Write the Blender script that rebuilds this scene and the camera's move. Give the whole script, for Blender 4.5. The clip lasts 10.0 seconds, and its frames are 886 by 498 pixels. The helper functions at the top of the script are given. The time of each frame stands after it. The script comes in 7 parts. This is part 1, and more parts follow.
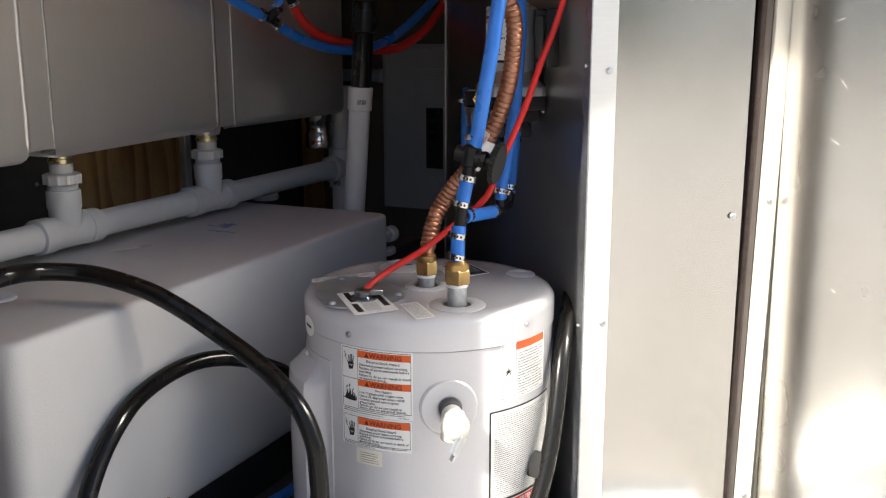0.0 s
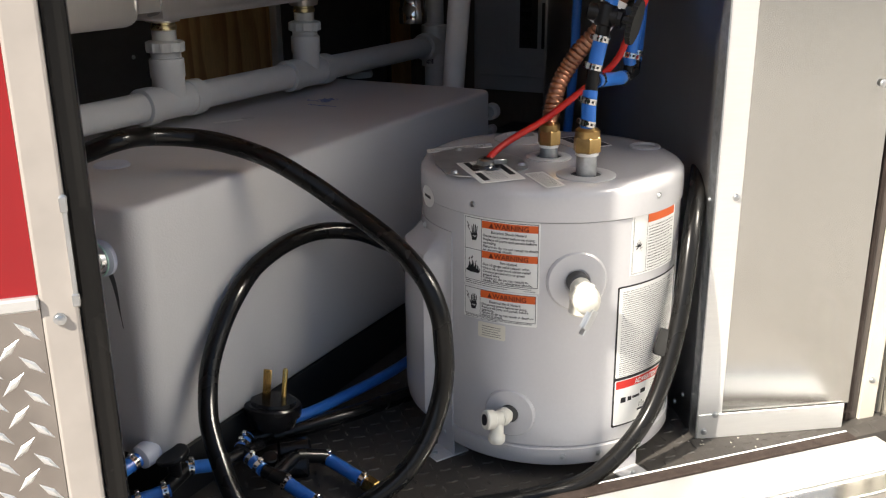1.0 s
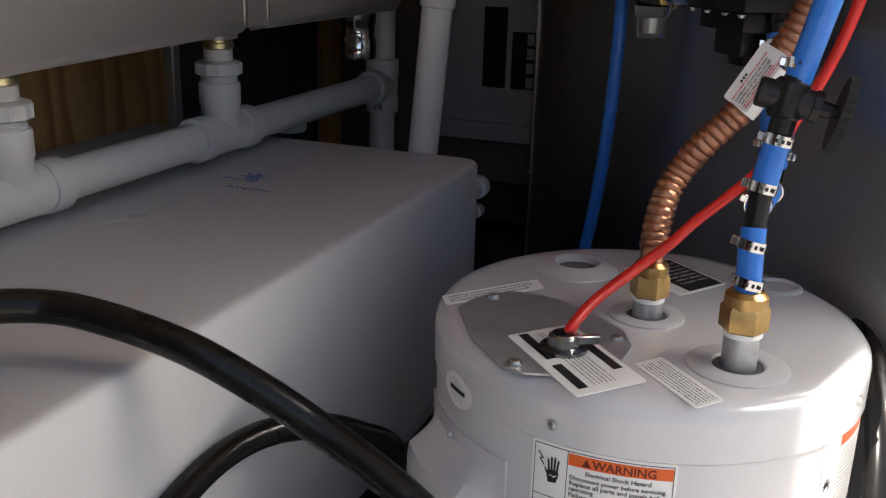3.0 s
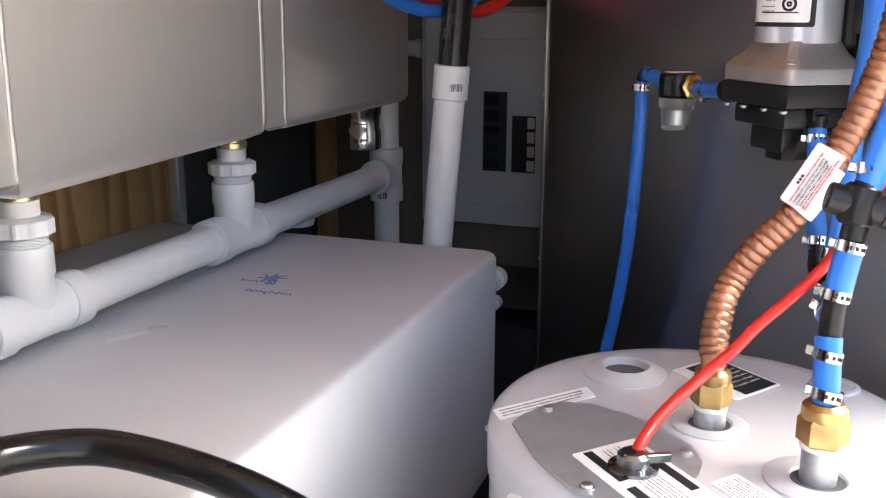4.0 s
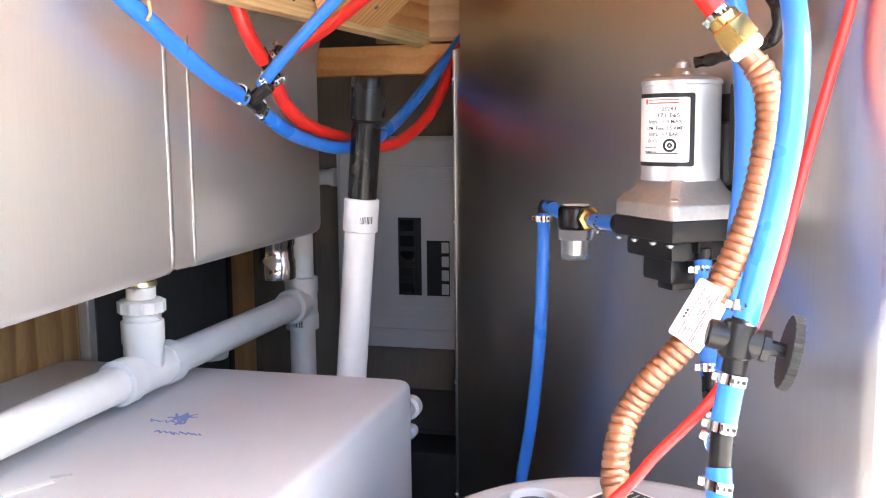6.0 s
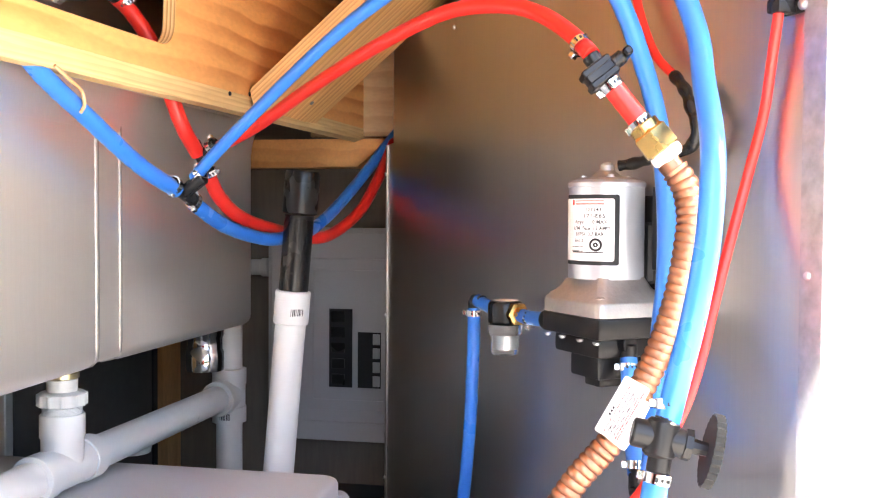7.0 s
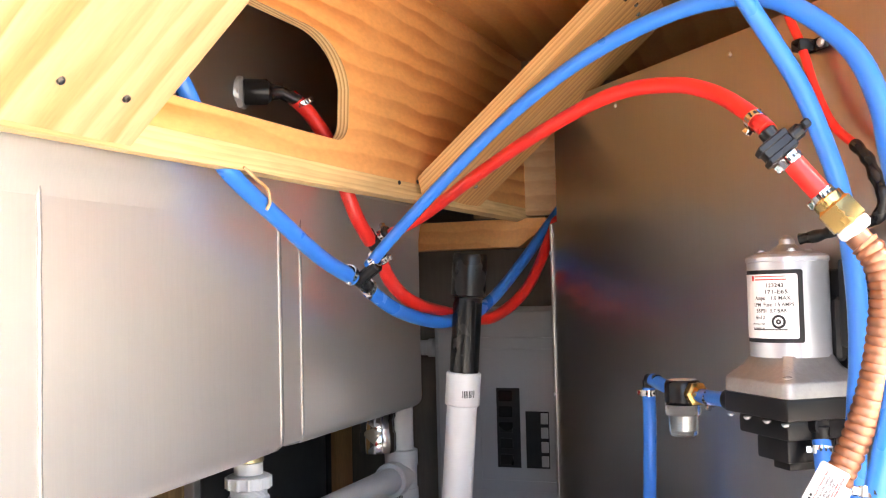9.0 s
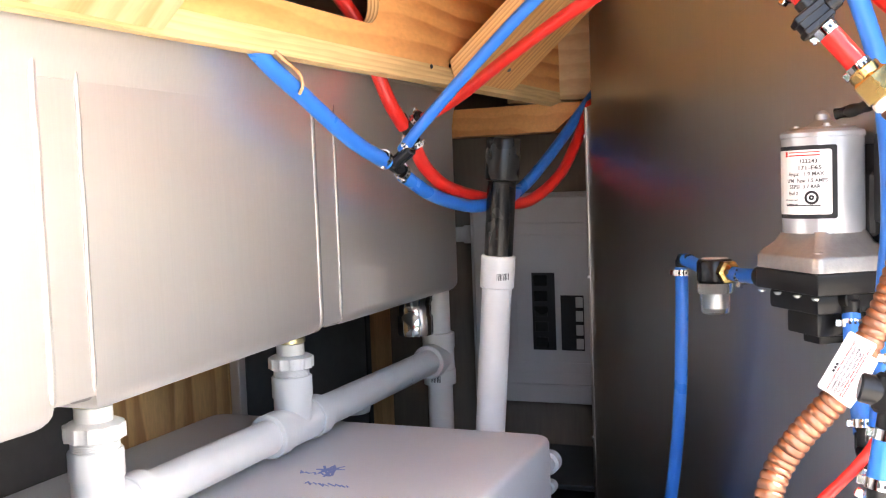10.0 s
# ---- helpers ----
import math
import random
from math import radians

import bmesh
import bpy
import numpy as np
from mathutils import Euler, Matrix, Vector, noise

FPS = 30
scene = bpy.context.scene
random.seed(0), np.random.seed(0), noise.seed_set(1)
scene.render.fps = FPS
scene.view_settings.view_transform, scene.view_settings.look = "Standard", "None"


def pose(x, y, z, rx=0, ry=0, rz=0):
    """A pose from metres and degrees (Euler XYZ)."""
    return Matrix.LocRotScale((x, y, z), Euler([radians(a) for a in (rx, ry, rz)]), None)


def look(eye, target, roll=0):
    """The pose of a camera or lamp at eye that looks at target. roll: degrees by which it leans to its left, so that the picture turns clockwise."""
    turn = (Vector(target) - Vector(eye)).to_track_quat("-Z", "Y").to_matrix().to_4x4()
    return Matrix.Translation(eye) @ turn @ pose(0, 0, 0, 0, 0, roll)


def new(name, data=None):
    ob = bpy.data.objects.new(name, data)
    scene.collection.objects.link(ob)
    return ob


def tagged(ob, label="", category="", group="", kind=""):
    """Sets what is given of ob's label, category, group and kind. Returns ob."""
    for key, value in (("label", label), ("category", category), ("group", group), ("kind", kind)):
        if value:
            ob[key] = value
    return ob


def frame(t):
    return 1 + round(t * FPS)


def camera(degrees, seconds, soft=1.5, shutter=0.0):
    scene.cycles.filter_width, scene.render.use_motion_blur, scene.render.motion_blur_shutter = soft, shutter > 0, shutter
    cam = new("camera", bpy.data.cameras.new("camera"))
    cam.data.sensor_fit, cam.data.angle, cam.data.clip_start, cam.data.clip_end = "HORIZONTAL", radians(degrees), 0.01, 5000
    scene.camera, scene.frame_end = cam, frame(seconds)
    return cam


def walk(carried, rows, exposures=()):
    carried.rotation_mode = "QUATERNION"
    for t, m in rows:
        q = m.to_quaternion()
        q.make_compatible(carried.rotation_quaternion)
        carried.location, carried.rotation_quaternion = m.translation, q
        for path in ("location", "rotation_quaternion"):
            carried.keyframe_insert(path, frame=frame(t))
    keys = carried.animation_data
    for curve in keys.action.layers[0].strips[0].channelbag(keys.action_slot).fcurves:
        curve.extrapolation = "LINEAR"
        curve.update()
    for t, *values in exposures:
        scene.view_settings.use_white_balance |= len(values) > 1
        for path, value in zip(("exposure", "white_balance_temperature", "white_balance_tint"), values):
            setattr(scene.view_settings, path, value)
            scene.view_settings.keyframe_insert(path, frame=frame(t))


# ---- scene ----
cam = camera(49.6, 10.0, 1.2)
PATH = [
    (0, (0.136, -0.1, 0.892), (-0.678, 1.676, 0.463), -0.1),
    (0.5, (0.088, -0.116, 0.871), (-0.754, 1.614, 0.325), -0.2),
    (0.7, (0.054, -0.114, 0.855), (-0.81, 1.589, 0.261), -0.2),
    (1, (0.02, -0.099, 0.83), (-0.878, 1.574, 0.2), -0.5),
    (1.4, (-0.047, -0.028, 0.817), (-0.952, 1.622, 0.139), 0.0),
    (1.5, (-0.058, 0.007, 0.811), (-0.98, 1.647, 0.132), 0.0),
    (2, (-0.152, 0.194, 0.82), (-1.038, 1.838, 0.102), 0.7),
    (2.5, (-0.268, 0.326, 0.833), (-0.99, 2.018, 0.048), 1.5),
    (3, (-0.422, 0.421, 0.834), (-1.102, 2.197, 0.214), 1.6),
    (3.2, (-0.454, 0.438, 0.829), (-1.151, 2.224, 0.263), 1.2),
    (4.3, (-0.51, 0.436, 0.874), (-1.146, 2.279, 0.427), 0.2),
    (4.5, (-0.506, 0.429, 0.875), (-1.16, 2.274, 0.465), -0.1),
    (5, (-0.506, 0.42, 0.88), (-1.172, 2.276, 0.55), -0.7),
    (5.5, (-0.501, 0.42, 0.884), (-1.115, 2.303, 0.605), -0.7),
    (5.7, (-0.49, 0.428, 0.89), (-1.068, 2.323, 0.623), -0.8),
    (6.8, (-0.47, 0.426, 0.9), (-0.852, 2.385, 0.77), 0.4),
    (7, (-0.473, 0.419, 0.904), (-0.853, 2.381, 0.837), 0.4),
    (7.5, (-0.478, 0.411, 0.909), (-0.895, 2.365, 1.01), 0.3),
    (8, (-0.481, 0.411, 0.909), (-0.959, 2.343, 1.108), 0.0),
    (8.5, (-0.483, 0.41, 0.911), (-1.057, 2.318, 1.078), -0.6),
    (9, (-0.491, 0.404, 0.915), (-1.179, 2.28, 1.005), -1.4),
    (9.5, (-0.493, 0.397, 0.913), (-1.258, 2.245, 0.933), -1.9),
    (10, (-0.482, 0.393, 0.902), (-1.247, 2.236, 0.77), -2.2),
]
EXPOSURES = [(0, 1.2, 6650, 10), (0.6, 0.82, 6800, 10), (2.2, 0.83, 6950, 10), (3.0, 1.22, 6700, 11), (3.3, 1.6, 6600, 11), (4.3, 3.58, 6550, 12), (5.0, 3.98, 6500, 12), (5.5, 4.22, 6500, 12), (6.8, 4.28, 6800, 12), (7.6, 4.22, 6950, 12), (8.5, 4.08, 6950, 12), (9.5, 3.92, 6950, 12), (10, 4.02, 6850, 12)]
walk(cam, [(t, look(eye, target, roll)) for t, eye, target, roll in PATH], EXPOSURES)

# ---- daylight ----
world = bpy.data.worlds.new("sky")
scene.world = world
world.use_nodes = True
wn = world.node_tree.nodes
sky = wn.new("ShaderNodeTexSky")
sky.sky_type = "NISHITA"
sky.sun_disc = False
SUN_HEAD, SUN_UP = radians(19.0), radians(42.0)
SUN_DIR = Vector((-math.sin(SUN_HEAD) * math.cos(SUN_UP), -math.cos(SUN_HEAD) * math.cos(SUN_UP), math.sin(SUN_UP)))
sky.sun_elevation = SUN_UP
sky.sun_rotation = math.atan2(SUN_DIR.x, SUN_DIR.y)
wn["Background"].inputs["Strength"].default_value = 0.078
world.node_tree.links.new(sky.outputs[0], wn["Background"].inputs["Color"])
sun = new("sun", bpy.data.lights.new("sun", "SUN"))
sun.data.energy, sun.data.angle, sun.data.color = 5.0, radians(0.53), (1.0, 0.95, 0.87)
sun.matrix_world = look(SUN_DIR * 20, (0, 0, 0))


# ---- small building helpers ----
def mesh_of(name, bm, mat=None, smooth=False):
    bmesh.ops.recalc_face_normals(bm, faces=bm.faces)
    me = bpy.data.meshes.new(name)
    bm.to_mesh(me)
    bm.free()
    if mat:
        me.materials.append(mat)
    if smooth:
        for p in me.polygons:
            p.use_smooth = True
        me.set_sharp_from_angle(angle=radians(38))
    return me


def part(name, bm, mat, parent=None, label="", smooth=False):
    ob = new(name, mesh_of(name, bm, mat, smooth))
    if parent is not None:
        ob.parent = parent
        ob.matrix_parent_inverse = parent.matrix_world.inverted() if parent.parent is None else Matrix.Identity(4)
    return tagged(ob, label)


def thing(name, label, category, at=(0, 0, 0), group="", kind=""):
    ob = new(name)
    ob.empty_display_size = 0.05
    ob.location = at
    bpy.context.view_layer.update()
    return tagged(ob, label, category, group, kind)


def box(bm, lo, hi, bev=0.0, seg=2, m=None):
    """An axis-aligned box between two corners, bevelled; m moves it."""
    c = [(a + b) / 2 for a, b in zip(lo, hi)]
    d = [abs(b - a) for a, b in zip(lo, hi)]
    r = bmesh.ops.create_cube(bm, size=1, matrix=Matrix.Translation(c) @ Matrix.Diagonal((*d, 1)))
    vs = r["verts"]
    if bev:
        es = list({e for v in vs for e in v.link_edges})
        r = bmesh.ops.bevel(bm, geom=es, offset=bev, segments=seg, profile=0.6, affect="EDGES")
        vs = list({v for f in r["faces"] for v in f.verts} | {v for v in vs if v.is_valid})
    if m is not None:
        bmesh.ops.transform(bm, matrix=m, verts=vs)
    return vs


def nbm():
    return bmesh.new()


def frame_to(a, b):
    """The matrix that takes z from 0 at a towards b."""
    a, b = Vector(a), Vector(b)
    return Matrix.Translation(a) @ (b - a).to_track_quat("Z", "Y").to_matrix().to_4x4()


def lathe(bm, prof, n=32, m=None, close=True):
    """Turns a profile of (radius, height) round z; caps the ends."""
    rings = []
    for r, z in prof:
        ring = [bm.verts.new((r * math.cos(2 * math.pi * i / n), r * math.sin(2 * math.pi * i / n), z)) for i in range(n)]
        rings.append(ring)
    for a, b in zip(rings, rings[1:]):
        for i in range(n):
            j = (i + 1) % n
            bm.faces.new((a[i], a[j], b[j], b[i]))
    if close:
        bm.faces.new(rings[0][::-1])
        bm.faces.new(rings[-1])
    vs = [v for r in rings for v in r]
    if m is not None:
        bmesh.ops.transform(bm, matrix=m, verts=vs)
    return vs


def rod(bm, a, b, r, n=24, bev=0.0):
    h = (Vector(b) - Vector(a)).length
    e = min(bev, r * 0.8)
    prof = [(r, 0), (r, h)] if not e else [(r - e, 0), (r, e), (r, h - e), (r - e, h)]
    return lathe(bm, prof, n, frame_to(a, b))


def spline(pts, n=10):
    """Points along a smooth curve through pts."""
    P = [Vector(p) for p in pts]
    P = [P[0] * 2 - P[1]] + P + [P[-1] * 2 - P[-2]]
    out = []
    for i in range(1, len(P) - 2):
        p0, p1, p2, p3 = P[i - 1:i + 3]
        for k in range(n):
            t = k / n
            out.append(0.5 * ((2 * p1) + (p2 - p0) * t + (2 * p0 - 5 * p1 + 4 * p2 - p3) * t * t + (3 * p1 - p0 - 3 * p2 + p3) * t ** 3))
    out.append(P[-2].copy())
    return out


def tube(bm, path, r, n=14, radius_at=None, caps=True, pitch=0.0):
    """A round tube along a path; radius_at(s) scales r along its length in metres, wound round it by pitch."""
    P = [Vector(p) for p in path]
    T = []
    for i in range(len(P)):
        T.append((P[min(i + 1, len(P) - 1)] - P[max(i - 1, 0)]).normalized())
    ref = Vector((0, 0, 1)) if abs(T[0].z) < 0.9 else Vector((1, 0, 0))
    u = T[0].cross(ref).normalized()
    rings, s = [], 0.0
    for i, (p, t) in enumerate(zip(P, T)):
        if i:
            s += (P[i] - P[i - 1]).length
            u = (u - t * u.dot(t)).normalized()
        w = t.cross(u)
        rr = [r * (radius_at(s + pitch * k / n) if radius_at else 1.0) for k in range(n)]
        rings.append([bm.verts.new(p + (u * math.cos(2 * math.pi * k / n) + w * math.sin(2 * math.pi * k / n)) * rr[k]) for k in range(n)])
    for a, b in zip(rings, rings[1:]):
        for k in range(n):
            j = (k + 1) % n
            bm.faces.new((a[k], a[j], b[j], b[k]))
    if caps:
        bm.faces.new(rings[0][::-1])
        bm.faces.new(rings[-1])


def slab(bm, outline, d, m=None, holes=()):
    """A flat outline in x, z with thickness d along +y (as a vertical sheet)."""
    vs = [bm.verts.new((x, 0, z)) for x, z in outline]
    f = bm.faces.new(vs)
    r = bmesh.ops.extrude_face_region(bm, geom=[f])
    ex = [g for g in r["geom"] if isinstance(g, bmesh.types.BMVert)]
    bmesh.ops.translate(bm, vec=(0, d, 0), verts=ex)
    allv = vs + ex
    if m is not None:
        bmesh.ops.transform(bm, matrix=m, verts=allv)
    return allv


def rounded(w, h, r, n=6):
    """Outline of a rounded rectangle, centred."""
    pts = []
    for cx, cy, a0 in ((w / 2 - r, h / 2 - r, 0), (-w / 2 + r, h / 2 - r, 90), (-w / 2 + r, -h / 2 + r, 180), (w / 2 - r, -h / 2 + r, 270)):
        for i in range(n + 1):
            a = radians(a0 + 90 * i / n)
            pts.append((cx + r * math.cos(a), cy + r * math.sin(a)))
    return pts


def heading(p, deg, z=0.0):
    """A frame at p whose x runs along a heading (degrees right of +y), z up; its -y side faces to the right-hand side of that heading turned back."""
    a = radians(deg)
    x = Vector((math.sin(a), math.cos(a), 0))
    zz = Vector((0, 0, 1))
    y = zz.cross(x)
    m = Matrix((x, y, zz)).transposed().to_4x4()
    m.translation = Vector((p[0], p[1], z))
    return m


# ---- materials ----
def material(name, base, rough=0.5, metal=0.0, spec=0.5, scale=30.0, vary=0.12, bump=0.0, bscale=200.0, blotch=0.0, blotch_scale=4.0, coat=0.0,
             rvary=0.1, stretch=(1, 1, 1), obj=True, trans=0.0, ior=1.45, warp=0.0, warp_scale=3.0):
    """A surface with grain and blotches in its colour, gloss and relief."""
    m = bpy.data.materials.new(name)
    m.use_nodes = True
    nt = m.node_tree
    N, L = nt.nodes, nt.links
    b = N["Principled BSDF"]
    b.inputs["Metallic"].default_value = metal
    b.inputs["Specular IOR Level"].default_value = spec
    b.inputs["IOR"].default_value = ior
    b.inputs["Coat Weight"].default_value = coat
    b.inputs["Transmission Weight"].default_value = trans
    tc = N.new("ShaderNodeTexCoord")
    mp = N.new("ShaderNodeMapping")
    mp.inputs["Scale"].default_value = stretch
    L.new(tc.outputs["Object"], mp.inputs["Vector"])
    fine = N.new("ShaderNodeTexNoise")
    fine.inputs["Scale"].default_value = scale
    fine.inputs["Detail"].default_value = 6
    L.new(mp.outputs[0], fine.inputs["Vector"])
    big = N.new("ShaderNodeTexNoise")
    big.inputs["Scale"].default_value = blotch_scale
    big.inputs["Detail"].default_value = 3
    L.new(tc.outputs["Object"], big.inputs["Vector"])
    mix = N.new("ShaderNodeMix")
    mix.data_type = "RGBA"
    mix.inputs["A"].default_value = (*[c * (1 - vary) for c in base], 1)
    mix.inputs["B"].default_value = (*[min(1, c * (1 + vary)) for c in base], 1)
    L.new(fine.outputs["Fac"], mix.inputs["Factor"])
    out = mix.outputs["Result"]
    if blotch:
        rp = N.new("ShaderNodeMapRange")
        rp.inputs["From Min"].default_value, rp.inputs["From Max"].default_value = 0.35, 0.7
        rp.inputs["To Min"].default_value, rp.inputs["To Max"].default_value = 1.0, 1.0 - blotch
        L.new(big.outputs["Fac"], rp.inputs["Value"])
        mul = N.new("ShaderNodeMix")
        mul.data_type, mul.blend_type = "RGBA", "MULTIPLY"
        mul.inputs["Factor"].default_value = 1
        L.new(out, mul.inputs["A"])
        L.new(rp.outputs[0], mul.inputs["B"])
        out = mul.outputs["Result"]
    L.new(out, b.inputs["Base Color"])
    rr = N.new("ShaderNodeMapRange")
    rr.inputs["To Min"].default_value, rr.inputs["To Max"].default_value = max(0.02, rough - rvary), min(1, rough + rvary)
    L.new(big.outputs["Fac"], rr.inputs["Value"])
    L.new(rr.outputs[0], b.inputs["Roughness"])
    last = None
    if warp:
        wn_ = N.new("ShaderNodeTexNoise")
        wn_.inputs["Scale"].default_value, wn_.inputs["Detail"].default_value = warp_scale, 1.0
        L.new(tc.outputs["Object"], wn_.inputs["Vector"])
        last = N.new("ShaderNodeBump")
        last.inputs["Distance"].default_value = warp
        L.new(wn_.outputs["Fac"], last.inputs["Height"])
        L.new(last.outputs[0], b.inputs["Normal"])
    if bump:
        bn = N.new("ShaderNodeTexNoise")
        bn.inputs["Scale"].default_value = bscale
        L.new(mp.outputs[0], bn.inputs["Vector"])
        bp = N.new("ShaderNodeBump")
        bp.inputs["Strength"].default_value = 1.0
        bp.inputs["Distance"].default_value = bump
        L.new(bn.outputs["Fac"], bp.inputs["Height"])
        if last is not None:
            L.new(last.outputs[0], bp.inputs["Normal"])
        L.new(bp.outputs[0], b.inputs["Normal"])
    return m


skin = material("door_skin_aluminium", (0.85, 0.85, 0.84), 0.26, 1.0, scale=14, vary=0.05, stretch=(8, 8, 0.5), rvary=0.05, blotch=0.0)
panel_skin = material("return_panel_aluminium", (0.66, 0.655, 0.63), 0.20, 1.0, scale=14, vary=0.04, stretch=(8, 8, 0.5), rvary=0.05, blotch=0.0)
steel = material("brushed_steel", (0.53, 0.515, 0.50), 0.30, 0.97, warp=0.0012, warp_scale=2.5, scale=8, vary=0.05, bump=0.00006, bscale=60, stretch=(40, 40, 0.6), rvary=0.06, blotch=0.08)
sink_steel = material("sink_steel", (0.80, 0.765, 0.715), 0.33, 0.84, scale=10, vary=0.045, stretch=(40, 40, 0.6), rvary=0.03, blotch=0.0)
alu = material("mill_aluminium", (0.82, 0.82, 0.81), 0.36, 0.6, scale=20, vary=0.05, bump=0.0001, bscale=80, stretch=(1, 1, 12), rvary=0.08, blotch=0.08)
zinc = material("zinc_plate", (0.62, 0.64, 0.66), 0.35, 1.0, scale=80, vary=0.12, blotch=0.15, blotch_scale=30)
plate_zinc = material("dull_zinc_plate", (0.40, 0.41, 0.42), 0.42, 0.55, scale=60, vary=0.10, blotch=0.12, blotch_scale=25)
dark_zinc = material("dark_zinc_casting", (0.26, 0.27, 0.28), 0.28, 1.0, scale=120, vary=0.15, blotch=0.2, blotch_scale=60)
# darker, rougher steel for the beads that reflect less daylight
weld_steel = material("weld_steel_less_lit", (0.50, 0.48, 0.45), 0.50, 0.9, scale=120, vary=0.15, blotch=0.15, blotch_scale=30)
chrome = material("chrome", (0.70, 0.70, 0.70), 0.12, 1.0, vary=0.02)
galv = material("galvanised_pipe", (0.50, 0.52, 0.54), 0.45, 1.0, scale=150, vary=0.2, blotch=0.25, blotch_scale=60)
brass = material("brass", (0.70, 0.47, 0.17), 0.25, 1.0, scale=90, vary=0.1, blotch=0.2, blotch_scale=50)
dull_brass = material("dull_brass", (0.47, 0.31, 0.13), 0.38, 1.0, scale=90, vary=0.15, blotch=0.3, blotch_scale=50)
pale_brass = material("pale_brass", (0.70, 0.62, 0.36), 0.30, 1.0, scale=90, vary=0.1, blotch=0.15, blotch_scale=50)
copper = material("copper", (0.47, 0.23, 0.145), 0.43, 1.0, scale=60, vary=0.12, blotch=0.25, blotch_scale=25)
poly = material("grey_polyethylene", (0.64, 0.635, 0.645), 0.50, 0, 0.35, scale=300, vary=0.03, bump=0.0003, bscale=350, blotch=0.06, blotch_scale=5)
heater_grey = material("heater_paint", (0.60, 0.595, 0.61), 0.22, 0, 0.5, coat=0.45, scale=200, vary=0.03, bump=0.00015, bscale=120, blotch=0.04)
plastic_grey = material("light_grey_plastic", (0.50, 0.50, 0.51), 0.4, 0, 0.5, scale=100, vary=0.03)
pvc = material("white_pvc", (0.74, 0.735, 0.72), 0.32, 0, 0.5, scale=60, vary=0.03, blotch=0.06, blotch_scale=12)
white_plastic = material("off_white_plastic", (0.78, 0.76, 0.68), 0.38, 0, 0.5, scale=80, vary=0.04, blotch=0.08, blotch_scale=20)
black_plastic = material("black_plastic", (0.011, 0.0105, 0.011), 0.27, 0, 0.32, scale=120, vary=0.2)
rubber = material("black_rubber", (0.011, 0.0105, 0.010), 0.26, 0, 0.34, scale=90, vary=0.2, blotch=0.2, blotch_scale=14)
blue_pex = material("blue_pex", (0.028, 0.175, 0.62), 0.30, 0, 0.5, scale=60, vary=0.06, blotch=0.1, blotch_scale=15)
red_pex = material("red_pex", (0.62, 0.022, 0.016), 0.33, 0, 0.5, scale=60, vary=0.06, blotch=0.08, blotch_scale=15)
paper = material("white_label", (0.80, 0.80, 0.78), 0.45, 0, 0.4, scale=50, vary=0.02)
cream_paper = material("cream_label", (0.72, 0.69, 0.60), 0.5, 0, 0.4, scale=60, vary=0.04)
ink = material("black_ink", (0.02, 0.02, 0.022), 0.5, 0, 0.3, vary=0.1)
heading_ink = material("heading_ink", (0.15, 0.025, 0.012), 0.5, 0, 0.3, vary=0.15)
orange_ink = material("orange_ink", (0.72, 0.13, 0.03), 0.5, 0, 0.3, vary=0.05)
red_ink = material("red_ink", (0.62, 0.04, 0.03), 0.5, 0, 0.3, vary=0.05)
red_paint = material("red_gel_paint", (0.34, 0.008, 0.013), 0.22, 0, 0.5, vary=0.05, coat=0.3)
grey_panel = material("panel_grey_enamel", (0.44, 0.44, 0.455), 0.45, 0, 0.4, scale=150, vary=0.03)
dark_wall = material("dark_board", (0.095, 0.088, 0.084), 0.5, 0, 0.4, scale=40, vary=0.2, blotch=0.2)
brown_board = material("dim_brown_board", (0.17, 0.14, 0.115), 0.6, 0, 0.35, scale=20, vary=0.2, stretch=(6, 6, 0.6), blotch=0.25)
asphalt = material("pale_concrete", (0.46, 0.43, 0.395), 0.9, 0, 0.3, scale=60, vary=0.15, bump=0.002, bscale=120, blotch=0.2, blotch_scale=1)


